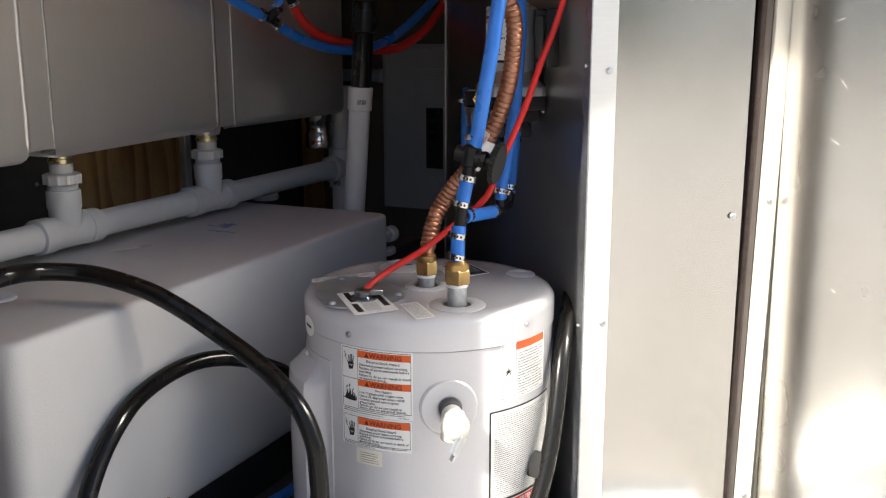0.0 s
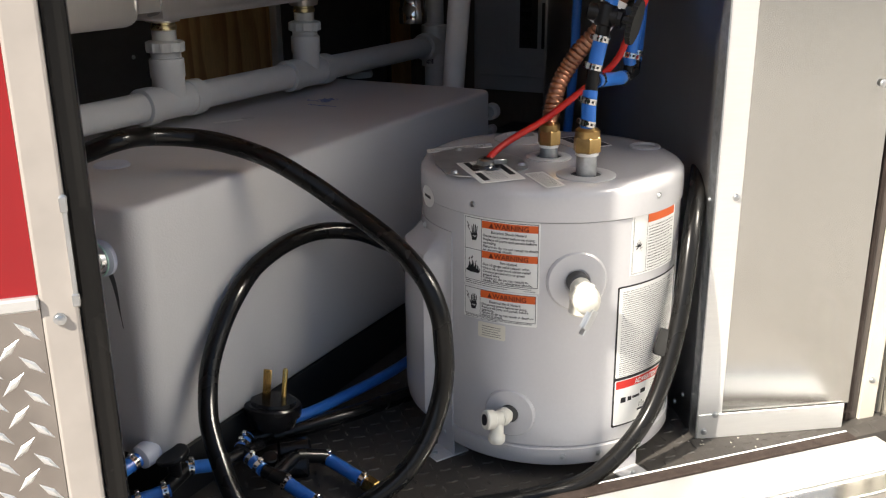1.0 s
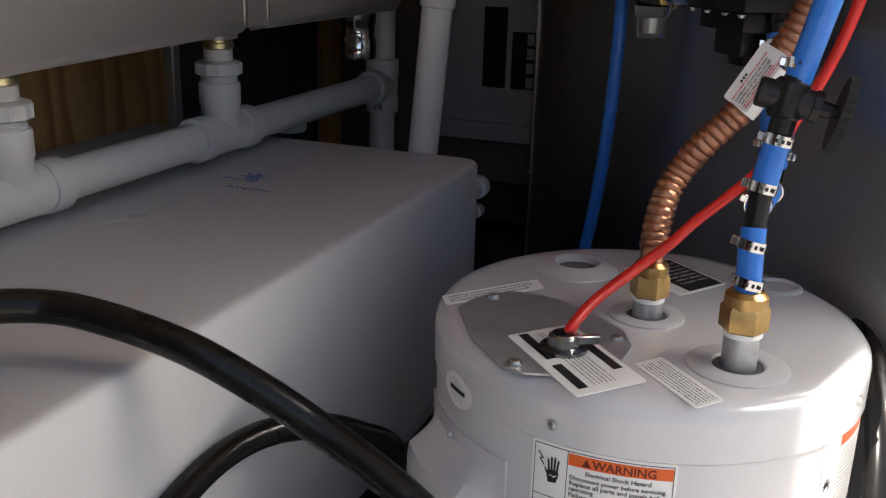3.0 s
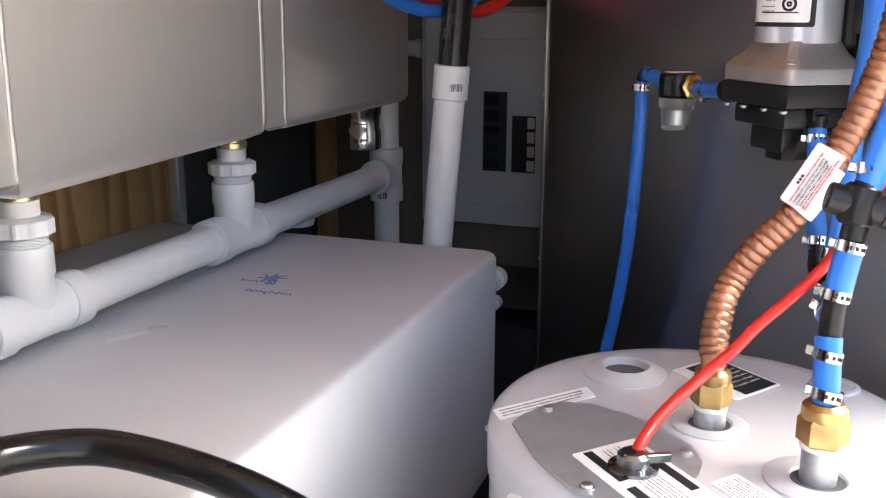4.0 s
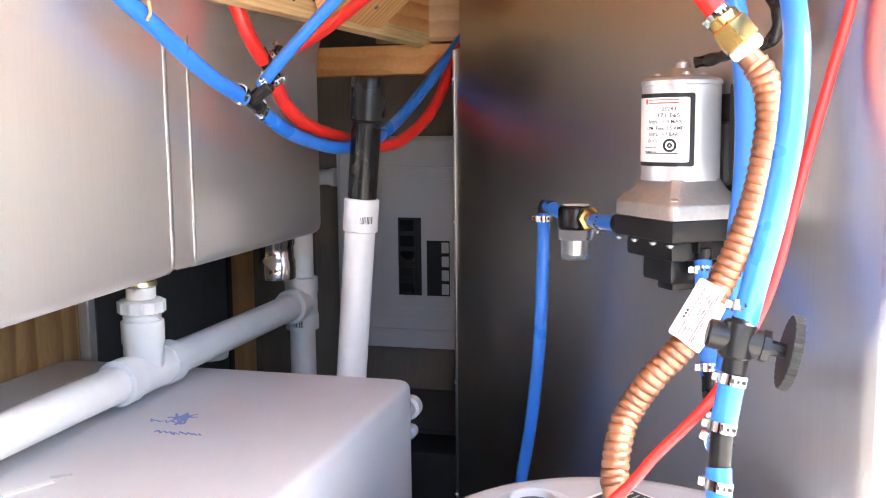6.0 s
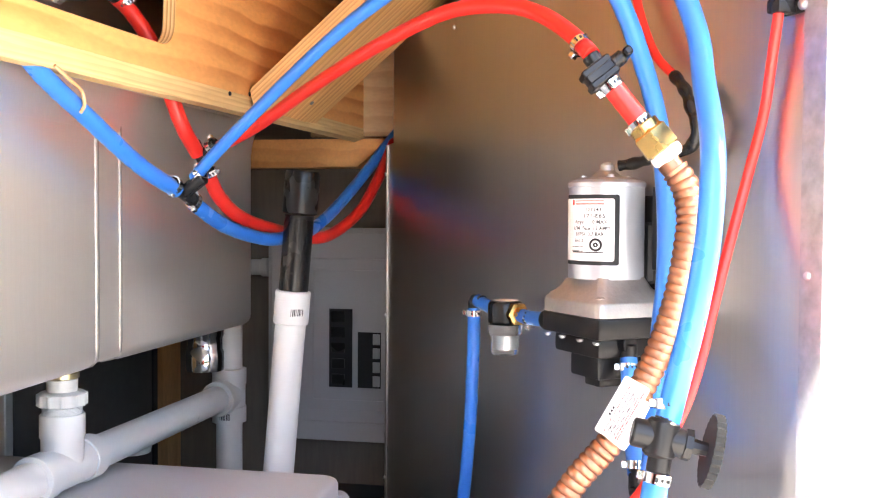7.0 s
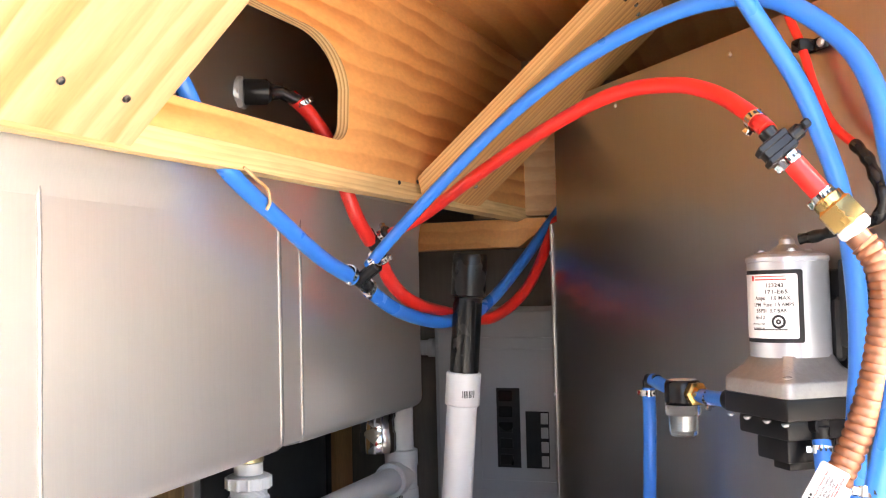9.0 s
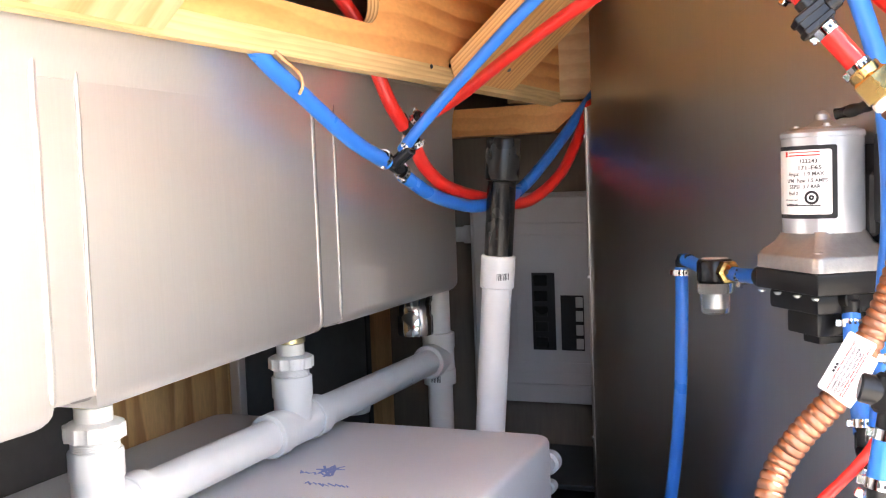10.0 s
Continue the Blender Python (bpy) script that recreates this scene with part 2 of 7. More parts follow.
def wood(name, light, dark, squeeze, across, period, rough=0.55, wander=3.0, contrast=1.0, fibre=0.35):
    """Sawn softwood: growth bands across one axis that wander along the grain, fine fibres and a few stains."""
    m = bpy.data.materials.new(name)
    m.use_nodes = True
    N, L = m.node_tree.nodes, m.node_tree.links
    b = N["Principled BSDF"]
    b.inputs["Roughness"].default_value = rough
    b.inputs["Specular IOR Level"].default_value = 0.35
    tc, mp = N.new("ShaderNodeTexCoord"), N.new("ShaderNodeMapping")
    mp.inputs["Scale"].default_value = squeeze
    L.new(tc.outputs["Object"], mp.inputs["Vector"])
    wv = N.new("ShaderNodeTexWave")
    wv.wave_type, wv.bands_direction, wv.wave_profile = "BANDS", across, "SAW"
    wv.inputs["Scale"].default_value = 0.314 / period
    wv.inputs["Distortion"].default_value = wander
    wv.inputs["Detail"].default_value = 3.0
    wv.inputs["Detail Scale"].default_value = 1.1
    wv.inputs["Detail Roughness"].default_value = 0.45
    L.new(mp.outputs[0], wv.inputs["Vector"])
    patch = N.new("ShaderNodeTexNoise")
    patch.inputs["Scale"].default_value, patch.inputs["Detail"].default_value = 7.0, 2.0
    L.new(mp.outputs[0], patch.inputs["Vector"])
    pr = N.new("ShaderNodeMapRange")
    pr.inputs["From Min"].default_value, pr.inputs["From Max"].default_value = 0.35, 0.65
    pr.inputs["To Min"].default_value, pr.inputs["To Max"].default_value = 0.25 * contrast, 1.0 * contrast
    L.new(patch.outputs["Fac"], pr.inputs["Value"])
    cr = N.new("ShaderNodeValToRGB")
    e = cr.color_ramp.elements
    e[0].position, e[0].color = 0.0, (0, 0, 0, 1)
    e[1].position, e[1].color = 1.0, (0, 0, 0, 1)
    for p_, v_ in ((0.35, 0.15), (0.70, 0.85), (0.90, 1.0)):
        k = e.new(p_)
        k.color = (v_, v_, v_, 1)
    L.new(wv.outputs["Fac"], cr.inputs[0])
    am = N.new("ShaderNodeMath")
    am.operation = "MULTIPLY"
    L.new(cr.outputs[0], am.inputs[0])
    L.new(pr.outputs[0], am.inputs[1])
    mix = N.new("ShaderNodeMix")
    mix.data_type = "RGBA"
    mix.inputs["A"].default_value, mix.inputs["B"].default_value = (*light, 1), (*dark, 1)
    L.new(am.outputs[0], mix.inputs["Factor"])
    n2 = N.new("ShaderNodeTexNoise")
    n2.inputs["Scale"].default_value, n2.inputs["Detail"].default_value = 160, 4
    L.new(mp.outputs[0], n2.inputs["Vector"])
    mx = N.new("ShaderNodeMix")
    mx.data_type, mx.blend_type = "RGBA", "MULTIPLY"
    mx.inputs["Factor"].default_value = fibre
    r2 = N.new("ShaderNodeMapRange")
    r2.inputs["To Min"].default_value, r2.inputs["To Max"].default_value = 0.45, 1.35
    L.new(n2.outputs["Fac"], r2.inputs["Value"])
    L.new(mix.outputs["Result"], mx.inputs["A"])
    L.new(r2.outputs[0], mx.inputs["B"])
    n3 = N.new("ShaderNodeTexNoise")
    n3.inputs["Scale"].default_value, n3.inputs["Detail"].default_value = 2.6, 4
    L.new(tc.outputs["Object"], n3.inputs["Vector"])
    r3 = N.new("ShaderNodeMapRange")
    r3.inputs["From Min"].default_value, r3.inputs["From Max"].default_value = 0.35, 0.75
    r3.inputs["To Min"].default_value, r3.inputs["To Max"].default_value = 1.05, 0.82
    L.new(n3.outputs["Fac"], r3.inputs["Value"])
    m3 = N.new("ShaderNodeMix")
    m3.data_type, m3.blend_type = "RGBA", "MULTIPLY"
    m3.inputs["Factor"].default_value = 1.0
    L.new(mx.outputs["Result"], m3.inputs["A"])
    L.new(r3.outputs[0], m3.inputs["B"])
    L.new(m3.outputs["Result"], b.inputs["Base Color"])
    bp = N.new("ShaderNodeBump")
    bp.inputs["Distance"].default_value = 0.0004
    L.new(n2.outputs["Fac"], bp.inputs["Height"])
    L.new(bp.outputs[0], b.inputs["Normal"])
    return m


ply = wood("pine_plywood", (0.77, 0.38, 0.135), (0.50, 0.17, 0.036), (1.0, 0.42, 1.0), "Z", 0.034, wander=3.6, contrast=1.1)
# browner, less saturated copy of the plywood for the corner sheet
ply_dull = wood("dull_plywood", (0.50, 0.35, 0.20), (0.36, 0.21, 0.10), (0.42, 1.0, 1.0), "Z", 0.034, wander=3.6, contrast=0.8)
ply_flat = wood("pine_plywood_underside", (0.66, 0.35, 0.12), (0.45, 0.18, 0.045), (1.0, 0.35, 1.0), "X", 0.060, wander=5.0, contrast=0.7)
pine = wood("pine_board", (0.62, 0.395, 0.21), (0.49, 0.255, 0.10), (1.0, 1.0, 0.17), "Y", 0.046, wander=10.0, contrast=1.35, fibre=0.55)
pine_lined = wood("pine_brace_board", (0.76, 0.44, 0.17), (0.44, 0.17, 0.04), (1.0, 1.0, 0.045), "Y", 0.019, wander=6.0, contrast=0.75, fibre=0.6)
pine_layers = wood("layered_brace_edge", (0.74, 0.46, 0.20), (0.36, 0.15, 0.045), (1.0, 1.0, 0.03), "X", 0.0062, wander=2.5, contrast=1.0, fibre=0.6)
oak_panel = wood("oak_panelling", (0.72, 0.45, 0.20), (0.40, 0.195, 0.065), (1.0, 1.0, 0.22), "Y", 0.060, wander=11.0, contrast=1.0, fibre=0.5)
ply_edge = wood("plywood_edge", (0.74, 0.52, 0.25), (0.40, 0.21, 0.07), (0.3, 0.06, 1.0), "Z", 0.0078, wander=6.0, contrast=0.55, fibre=0.7)
ply_ends = wood("plywood_cut_edge", (0.76, 0.53, 0.26), (0.38, 0.20, 0.07), (1.0, 0.04, 0.10), "X", 0.0058, wander=0.5)
foam = material("brown_foam_gasket", (0.055, 0.040, 0.034), 0.8, 0, 0.3, scale=400, vary=0.5, bump=0.0012, bscale=500, blotch=0.3, blotch_scale=60)
brown_rubber = material("brown_rubber", (0.10, 0.082, 0.072), 0.45, 0, 0.4, scale=60, vary=0.2, blotch=0.2, blotch_scale=15)
tread = material("dark_tread_floor", (0.075, 0.068, 0.062), 0.55, 0, 0.45, scale=90, vary=0.25, bump=0.0004, bscale=300, blotch=0.3, blotch_scale=6)
black_steel = material("black_painted_steel", (0.02, 0.02, 0.021), 0.5, 0, 0.4, scale=60, vary=0.2)
post_paint = material("post_paint", (0.50, 0.455, 0.415), 0.42, 0, 0.45, scale=60, vary=0.04, blotch=0.12, blotch_scale=18)
plate_metal = material("tread_plate_metal", (0.44, 0.41, 0.39), 0.18, 1.0, warp=0.004, warp_scale=14, scale=40, vary=0.08, blotch=0.25, blotch_scale=14)
cream_trim = material("cream_trim_paint", (0.62, 0.58, 0.50), 0.4, 0, 0.45, scale=60, vary=0.03, blotch=0.1, blotch_scale=18)
clear_plastic = material("clear_plastic_bowl", (0.85, 0.87, 0.86), 0.07, 0, 0.5, vary=0.02, trans=0.95)
cast_alu = material("cast_aluminium", (0.44, 0.425, 0.40), 0.5, 0.85, scale=150, vary=0.1, bump=0.0004, bscale=250, blotch=0.1, blotch_scale=30)
motor_grey = material("motor_silver_paint", (0.50, 0.52, 0.55), 0.30, 0.6, scale=80, vary=0.04)
teal_tape = material("teal_thread_tape", (0.34, 0.56, 0.50), 0.5, 0, 0.4, vary=0.1)
pencil = material("pencil_graphite", (0.16, 0.10, 0.06), 0.6, 0, 0.3, vary=0.2)
matte_rubber = material("matte_rubber", (0.016, 0.016, 0.016), 0.7, 0, 0.3, vary=0.2)
blue_ink = material("blue_marker", (0.20, 0.27, 0.55), 0.6, 0, 0.3, vary=0.2)
stub_white = material("milky_plastic", (0.60, 0.64, 0.74), 0.35, 0, 0.5, vary=0.05)
surround_dark = material("dark_surround", (0.055, 0.07, 0.035), 0.9, 0, 0.2, scale=0.6, vary=0.5, blotch=0.4, blotch_scale=0.15)
sealant_hole_grey = material("grey_sealant_and_holes", (0.10, 0.10, 0.10), 0.6, 0, 0.3, vary=0.3)


# ---- the setting ----
SIDE = 42.6          # heading of the sill
WALL = -36.35         # heading of the pump wall
EDGE = (-0.3095, 1.416)
SILL = (-0.065, 1.501)
UP = 1.80
TOP = 1.425          # underside of the counter
OUT = Vector((math.cos(radians(SIDE)), -math.sin(radians(SIDE)), 0))

bm = nbm()
box(bm, (-80, -80, -0.62), (80, 80, -0.60))
tagged(part("ground", bm, asphalt), "pale sunlit concrete yard outside the trailer", "ground", kind="structure")

# unseen dark ring added round the yard, to darken reflections and low skylight
bm = nbm()
lathe(bm, [(45.0, -0.6), (45.0, 6.5), (46.5, 6.5), (46.5, -0.6)], 48, close=False)
tagged(part("backdrop", bm, surround_dark), "plain dark ring added round the yard to darken reflections", "backdrop", kind="structure")

# floor, cut off along the sill
bm = nbm()
box(bm, (-2.3, -0.6, -0.04), (1.0, 3.2, 0.0))
bmesh.ops.bisect_plane(bm, geom=bm.verts[:] + bm.edges[:] + bm.faces[:], plane_co=(*SILL, 0), plane_no=OUT, clear_outer=True)
bmesh.ops.holes_fill(bm, edges=[e for e in bm.edges if e.is_boundary])
floor = tagged(part("floor", bm, tread), "dark tread-pattern floor of the compartment", "floor", kind="structure")
rng = random.Random(4)
bm = nbm()
pitch = 0.026
for i in range(-48, 14):
    for j in range(0, 42):
        x, y = i * pitch, 0.66 + j * pitch
        d = (Vector((x, y, 0)) - Vector((*SILL, 0))).dot(OUT)
        if d > -0.012 or x < -1.0 or (x < -0.93 and y > 0.79) or (Vector((x + 0.545, y - 1.33)).length < 0.17):
            continue
        if (Vector((x, y, 0)) - Vector((*EDGE, 0))).dot(Vector((0.743, 0.669, 0))) > 0.02 and x < -0.3:
            continue
        a = radians(45 if (i + j) % 2 else -45)
        u, v = Vector((math.cos(a), math.sin(a), 0)) * 0.0115, Vector((-math.sin(a), math.cos(a), 0)) * 0.0032
        c = Vector((x, y, 0))
        base = [c + u, c + v, c - u, c - v]
        top = [c + u * 0.55, c + v * 0.4, c - u * 0.55, c - v * 0.4]
        b = [bm.verts.new((p.x, p.y, -0.0005)) for p in base]
        t = [bm.verts.new((p.x, p.y, 0.0017)) for p in top]
        bm.faces.new(t)
        for k in range(4):
            bm.faces.new((b[k], b[(k + 1) % 4], t[(k + 1) % 4], t[k]))
tagged(part("tread_bars", bm, tread, floor), kind="stuff")

# pump wall: stainless sheet with a folded edge strip and screws
WM = heading(EDGE, WALL)          # x along the wall, y towards the room's outside, z up


def on_wall(u, z, off=0.0):
    return WM @ Vector((u, off, z))


def screw_head(name, p, nrm, parent, r=0.0042, mat=None):
    bm = nbm()
    lathe(bm, [(r * 1.25, 0), (r * 1.25, r * 0.25), (r, r * 0.3), (r * 0.9, r * 0.75), (r * 0.35, r * 0.95)], 10, frame_to(p, Vector(p) + Vector(nrm)))
    return part(name, bm, mat or zinc, parent, smooth=True)


bm = nbm()
slab(bm, [(-0.034, 0), (1.079, 0), (1.079, 1.046), (1.047, 1.049), (1.047, 1.282), (-0.034, 1.238)], 0.012, m=WM @ Matrix.Translation((0, -0.012, 0)))
wall_pump = tagged(part("wall_pump", bm, steel), "brushed stainless steel wall sheet beside the water heater", "wall", kind="structure")
WN = (WM.to_3x3() @ Vector((0, 1, 0))).normalized()
bm = nbm()
box(bm, (1.0725, 0.0002, 0.0), (1.0797, 0.003, 1.046), 0.0008, 1, m=WM)
part("edge_strip", bm, steel, wall_pump)
bm = nbm()
box(bm, (-0.036, 0.0003, 0.0), (-0.006, 0.0028, 1.238), 0.0008, 1, m=WM)
part("corner_strip", bm, galv, wall_pump, "bare aluminium corner strip")
for u, z in ((0.429, 1.230), (0.777, 1.228), (1.076, 0.989), (1.076, 0.706), (1.076, 0.378), (1.076, 0.14), (-0.017, 0.849), (-0.016, 0.42), (0.034, 0.05), (0.067, 0.02)):
    screw_head("screw", on_wall(u, z, 0.003 if u > 0.8 or u < 0 else 0.0002), WN, wall_pump, 0.0036)
# bare aluminium return panel beside the opening
RM = heading((-0.2915, 1.3910), 53.7)
bm = nbm()
box(bm, (0.0, 0.0, 0.045), (0.276, 0.010, UP), m=RM)
wall_return = tagged(part("wall_return", bm, panel_skin), "sunlit bare aluminium return panel beside the opening", "wall", kind="structure")
RN = (RM.to_3x3() @ Vector((0, -1, 0))).normalized()
bm = nbm()
box(bm, (-0.002, -0.0035, 0.0), (0.043, -0.0003, UP), 0.001, 1, m=RM)
part("corner_flange", bm, alu, wall_return)
bm = nbm()
box(bm, (0.0, -0.006, 0.0), (0.266, -0.0035, 0.046), 0.001, 1, m=RM)
part("kick_strip", bm, alu, wall_return)
for u, z in ((0.030, 0.842), (0.033, 0.427), (0.030, 0.045), (0.012, 0.014), (0.258, 0.60)):
    screw_head("screw", RM @ Vector((u, -0.0062 if z < 0.05 else -0.0036, z)), RN, wall_return, 0.0048)

# end wall, back wall, ceiling
bm = nbm()
box(bm, (-2.2, 2.74, 0), (1.1, 2.77, UP))
tagged(part("wall_end", bm, brown_board), "dim brown end wall behind the breaker panel", "wall", kind="structure")
bm = nbm()
box(bm, (-1.64, -0.75, 0), (-1.62, 2.74, UP))
wall_back = tagged(part("wall_back", bm, oak_panel), "wood-grain panelled back wall behind the sinks", "wall", kind="structure")
bm = nbm()
box(bm, (-1.619, 2.02, 0.0), (-1.60, 2.55, 1.0), 0.002, 1)
part("dark_door", bm, dark_wall, wall_back, "dark panel in the wall")
screw_head("screw", (-1.6119, 1.487, 0.568), (1, 0, 0), wall_back, 0.004)
bm = nbm()
box(bm, (-1.619, -0.70, 0.0), (-1.612, 1.60, 1.0), 0.001, 1)
part("grey_panel", bm, dark_wall, wall_back, "dark grey panel in the wall")
for y in (2.0, 2.56):
    bm = nbm()
    box(bm, (-1.619, y - 0.012, 0.0), (-1.596, y + 0.012, 1.0), 0.002, 1)
    part("door_trim", bm, black_steel if y > 2.3 else alu, wall_back)
bm = nbm()
box(bm, (-1.64, -0.75, TOP), (1.2, 2.738, TOP + 0.019))
bmesh.ops.bisect_plane(bm, geom=bm.verts[:] + bm.edges[:] + bm.faces[:], plane_co=(*SILL, 0), plane_no=OUT, clear_outer=True)
bmesh.ops.holes_fill(bm, edges=[e for e in bm.edges if e.is_boundary])
ceiling = tagged(part("ceiling", bm, ply_flat), "pine plywood underside of the counter over the compartment", "ceiling", kind="structure")

# trailer side: header over the opening, added shade flap, side left of the opening
SM = heading(SILL, SIDE)
bm = nbm()
box(bm, (-2.2, -0.04, 1.43), (1.4, 0.0, 2.40), m=SM)
tagged(part("wall_header", bm, cream_trim), "trailer side above the opening", "wall", kind="structure")
# unseen flap, put here only to hold the sun off the compartment
bm = nbm()
box(bm, (-2.6, -0.62, 2.36), (1.6, -0.04, 2.40), m=SM)
tagged(part("shade_flap", bm, cream_trim), "unseen flap added over the opening to cast shade", "flap", kind="structure")

# sill: gasket, channel and threshold plate
bm = nbm()
box(bm, (-1.3, -0.004, 0.0), (0.0, 0.0, 0.0185), 0.001, 1, m=SM)
sill = tagged(part("sill", bm, alu), "aluminium threshold of the opening with a foam gasket", "threshold", kind="structure")
bm = nbm()
box(bm, (-1.3, -0.031, 0.0), (0.0, -0.0045, 0.0195), 0.004, 2, m=SM)
part("foam_gasket", bm, foam, sill, "worn brown foam gasket")
bm = nbm()
box(bm, (-1.3, -0.0365, -0.02), (0.02, -0.0315, 0.006), m=SM)
part("channel", bm, black_steel, sill)
bm = nbm()
box(bm, (-1.3, -0.115, -0.10), (0.03, -0.037, 0.022), 0.004, 2, m=SM)
part("threshold_plate", bm, alu, sill)
bm = nbm()
box(bm, (-1.3, -0.165, -0.12), (0.03, -0.116, 0.012), 0.004, 2, m=SM)
part("outer_step", bm, panel_skin, sill)
bm = nbm()
box(bm, (-2.0, -0.165, -0.45), (1.2, -0.10, -0.12), 0.004, 1, m=SM)
part("skirt", bm, alu, sill)

# right jamb: gasket, frame and the open door leaf
JB = (-0.071, 1.578)
JM = heading(JB, SIDE)
JL = JM @ Matrix.Translation((0, 0, 0.45)) @ Matrix.Rotation(radians(1.0), 4, "Y") @ Matrix.Translation((0, 0, -0.45))      # leans a little
bm = nbm()
box(bm, (0.000, -0.006, 0.0), (0.0115, 0.008, UP), 0.003, 2, m=JL)
jamb = tagged(part("door_jamb", bm, foam), "door jamb with brown foam gasket and white frame", "door jamb", kind="structure")
bm = nbm()
box(bm, (0.0118, -0.004, 0.0), (0.0262, 0.008, UP), 0.003, 2, m=JL)
part("rubber_strip", bm, brown_rubber, jamb, "smooth brown rubber strip")
bm = nbm()
box(bm, (0.0264, -0.001, 0.0), (0.029, 0.008, UP), m=JL)
part("shadow_gap", bm, black_steel, jamb)
bm = nbm()
box(bm, (0.0292, -0.008, -0.02), (0.0630, 0.008, UP), 0.002, 2, m=JL)
part("frame_bar", bm, cream_trim, jamb, "white painted frame bar")
for z in (0.075, 0.62, 1.2):
    screw_head("bolt", JL @ Vector((0.046, -0.0083, z)), JL.to_3x3() @ Vector((0, -1, 0)), jamb, 0.005)
DM = JM @ Matrix.Translation((0.086, -0.010, 0)) @ pose(0, 0, 0, 0, 0, -95)
bm = nbm()
box(bm, (0.0, -0.02, -0.05), (0.85, 0.02, UP), 0.004, 2, m=DM)
door = tagged(part("door_1", bm, skin), "open door leaf with a scratched bare aluminium skin", "door", kind="structure")

rng = random.Random(77)
bm = nbm()
for k in range(9):
    u, z, l, a = rng.uniform(0.08, 0.45), rng.uniform(0.45, 1.05), rng.uniform(0.006, 0.030), rng.uniform(-0.5, 0.9)
    m = DM @ Matrix.Translation((u, -0.0201, z)) @ Matrix.Rotation(a, 4, "Y")
    box(bm, (0, -0.0002, -0.0004), (l, 0, 0.0004), m=m)
tagged(part("scratches", bm, paper, door), kind="stuff")

# trailer side beyond the jamb
bm = nbm()
box(bm, (0.0705, 0.001, -0.05), (1.62, 0.03, UP), m=JM)
tagged(part("wall_outer", bm, cream_trim), "trailer side wall beyond the jamb", "wall", kind="structure")

# left side of the opening: cream post, black seal, red panel and tread plate
PM = heading((-0.652, 0.456), SIDE)
bm = nbm()
box(bm, (-0.032, 0.0, -0.35), (0.0, 0.05, UP), 0.003, 2, m=PM)
post = tagged(part("door_post", bm, post_paint), "cream painted post beside the opening with a latch and bolt", "post", kind="structure")
bm = nbm()
box(bm, (0.0005, 0.006, -0.35), (0.0215, 0.05, UP), 0.004, 2, m=PM)
part("rubber_seal", bm, rubber, post, "black rubber seal")
PN = (PM.to_3x3() @ Vector((0, -1, 0))).normalized()
screw_head("bolt", PM @ Vector((-0.017, -0.0003, 0.501)), PN, post, 0.0048)
bm = nbm()
box(bm, (-0.003, -0.0035, 0.522), (0.0012, -0.0005, 0.606), 0.0008, 1, m=PM)
box(bm, (-0.0045, -0.005, 0.600), (0.0022, 0.0, 0.614), 0.001, 1, m=PM)
box(bm, (-0.0045, -0.005, 0.512), (0.0022, 0.0, 0.524), 0.001, 1, m=PM)
part("latch_rod", bm, zinc, post)
for z in (0.516, 0.612):
    screw_head("latch_screw", PM @ Vector((-0.001, -0.0003, z)), PN, post, 0.003)
bm = nbm()
box(bm, (-1.55, 0.004, 0.525), (-0.0325, 0.03, UP), m=PM)
tagged(part("wall_side", bm, red_paint), "glossy red trailer side panel", "wall", kind="structure")
bm = nbm()
box(bm, (-1.55, -0.004, 0.512), (-0.0325, 0.006, 0.5248), 0.002, 1, m=PM)
tagged(part("trim", bm, alu), "aluminium trim strip between red panel and tread plate", "trim", kind="structure")
bm = nbm()
box(bm, (-1.55, 0.002, -0.35), (-0.0325, 0.02, 0.5118), m=PM)
plate = tagged(part("wall_tread_plate", bm, plate_metal), "bright diamond tread plate on the trailer side", "wall", kind="structure")
bm = nbm()
for i in range(22):
    for j in range(26):
        c = Vector((-0.046 - i * 0.0178, 0, 0.492 - j * 0.033 - (0.0165 if i % 2 else 0)))
        if c.z > 0.496 or c.z < -0.33:
            continue
        a = radians(45 if i % 2 else -45)
        u, v = Vector((math.cos(a), 0, math.sin(a))) * 0.0150, Vector((-math.sin(a), 0, math.cos(a))) * 0.0038
        b = [bm.verts.new(PM @ (p + Vector((0, 0.0021, 0)))) for p in (c + u, c + v, c - u, c - v)]
        t = [bm.verts.new(PM @ (p + Vector((0, 0.0002, 0)))) for p in (c + u * 0.5, c + v * 0.45, c - u * 0.5, c - v * 0.45)]
        bm.faces.new(t)
        for k in range(4):
            bm.faces.new((b[k], b[(k + 1) % 4], t[(k + 1) % 4], t[k]))
tagged(part("diamonds", bm, alu, plate), kind="stuff")


# ---- building blocks for fittings, hoses and labels ----
def text_bm(s, size, align="LEFT", fit=None):
    """Flat lettering in x, y; fit squeezes it to a width."""
    cu = bpy.data.curves.new("lettering", "FONT")
    cu.body, cu.size, cu.align_x = s, size, align
    cu.resolution_u = 2
    cu.offset = size * 0.022
    ob = bpy.data.objects.new("lettering", cu)
    me = bpy.data.meshes.new_from_object(ob)
    bm = nbm()
    bm.from_mesh(me)
    bpy.data.objects.remove(ob)
    bpy.data.meshes.remove(me)
    bpy.data.curves.remove(cu)
    if fit and bm.verts:
        w = max(v.co.x for v in bm.verts) - min(v.co.x for v in bm.verts)
        for v in bm.verts:
            v.co.x *= fit / w
    return bm


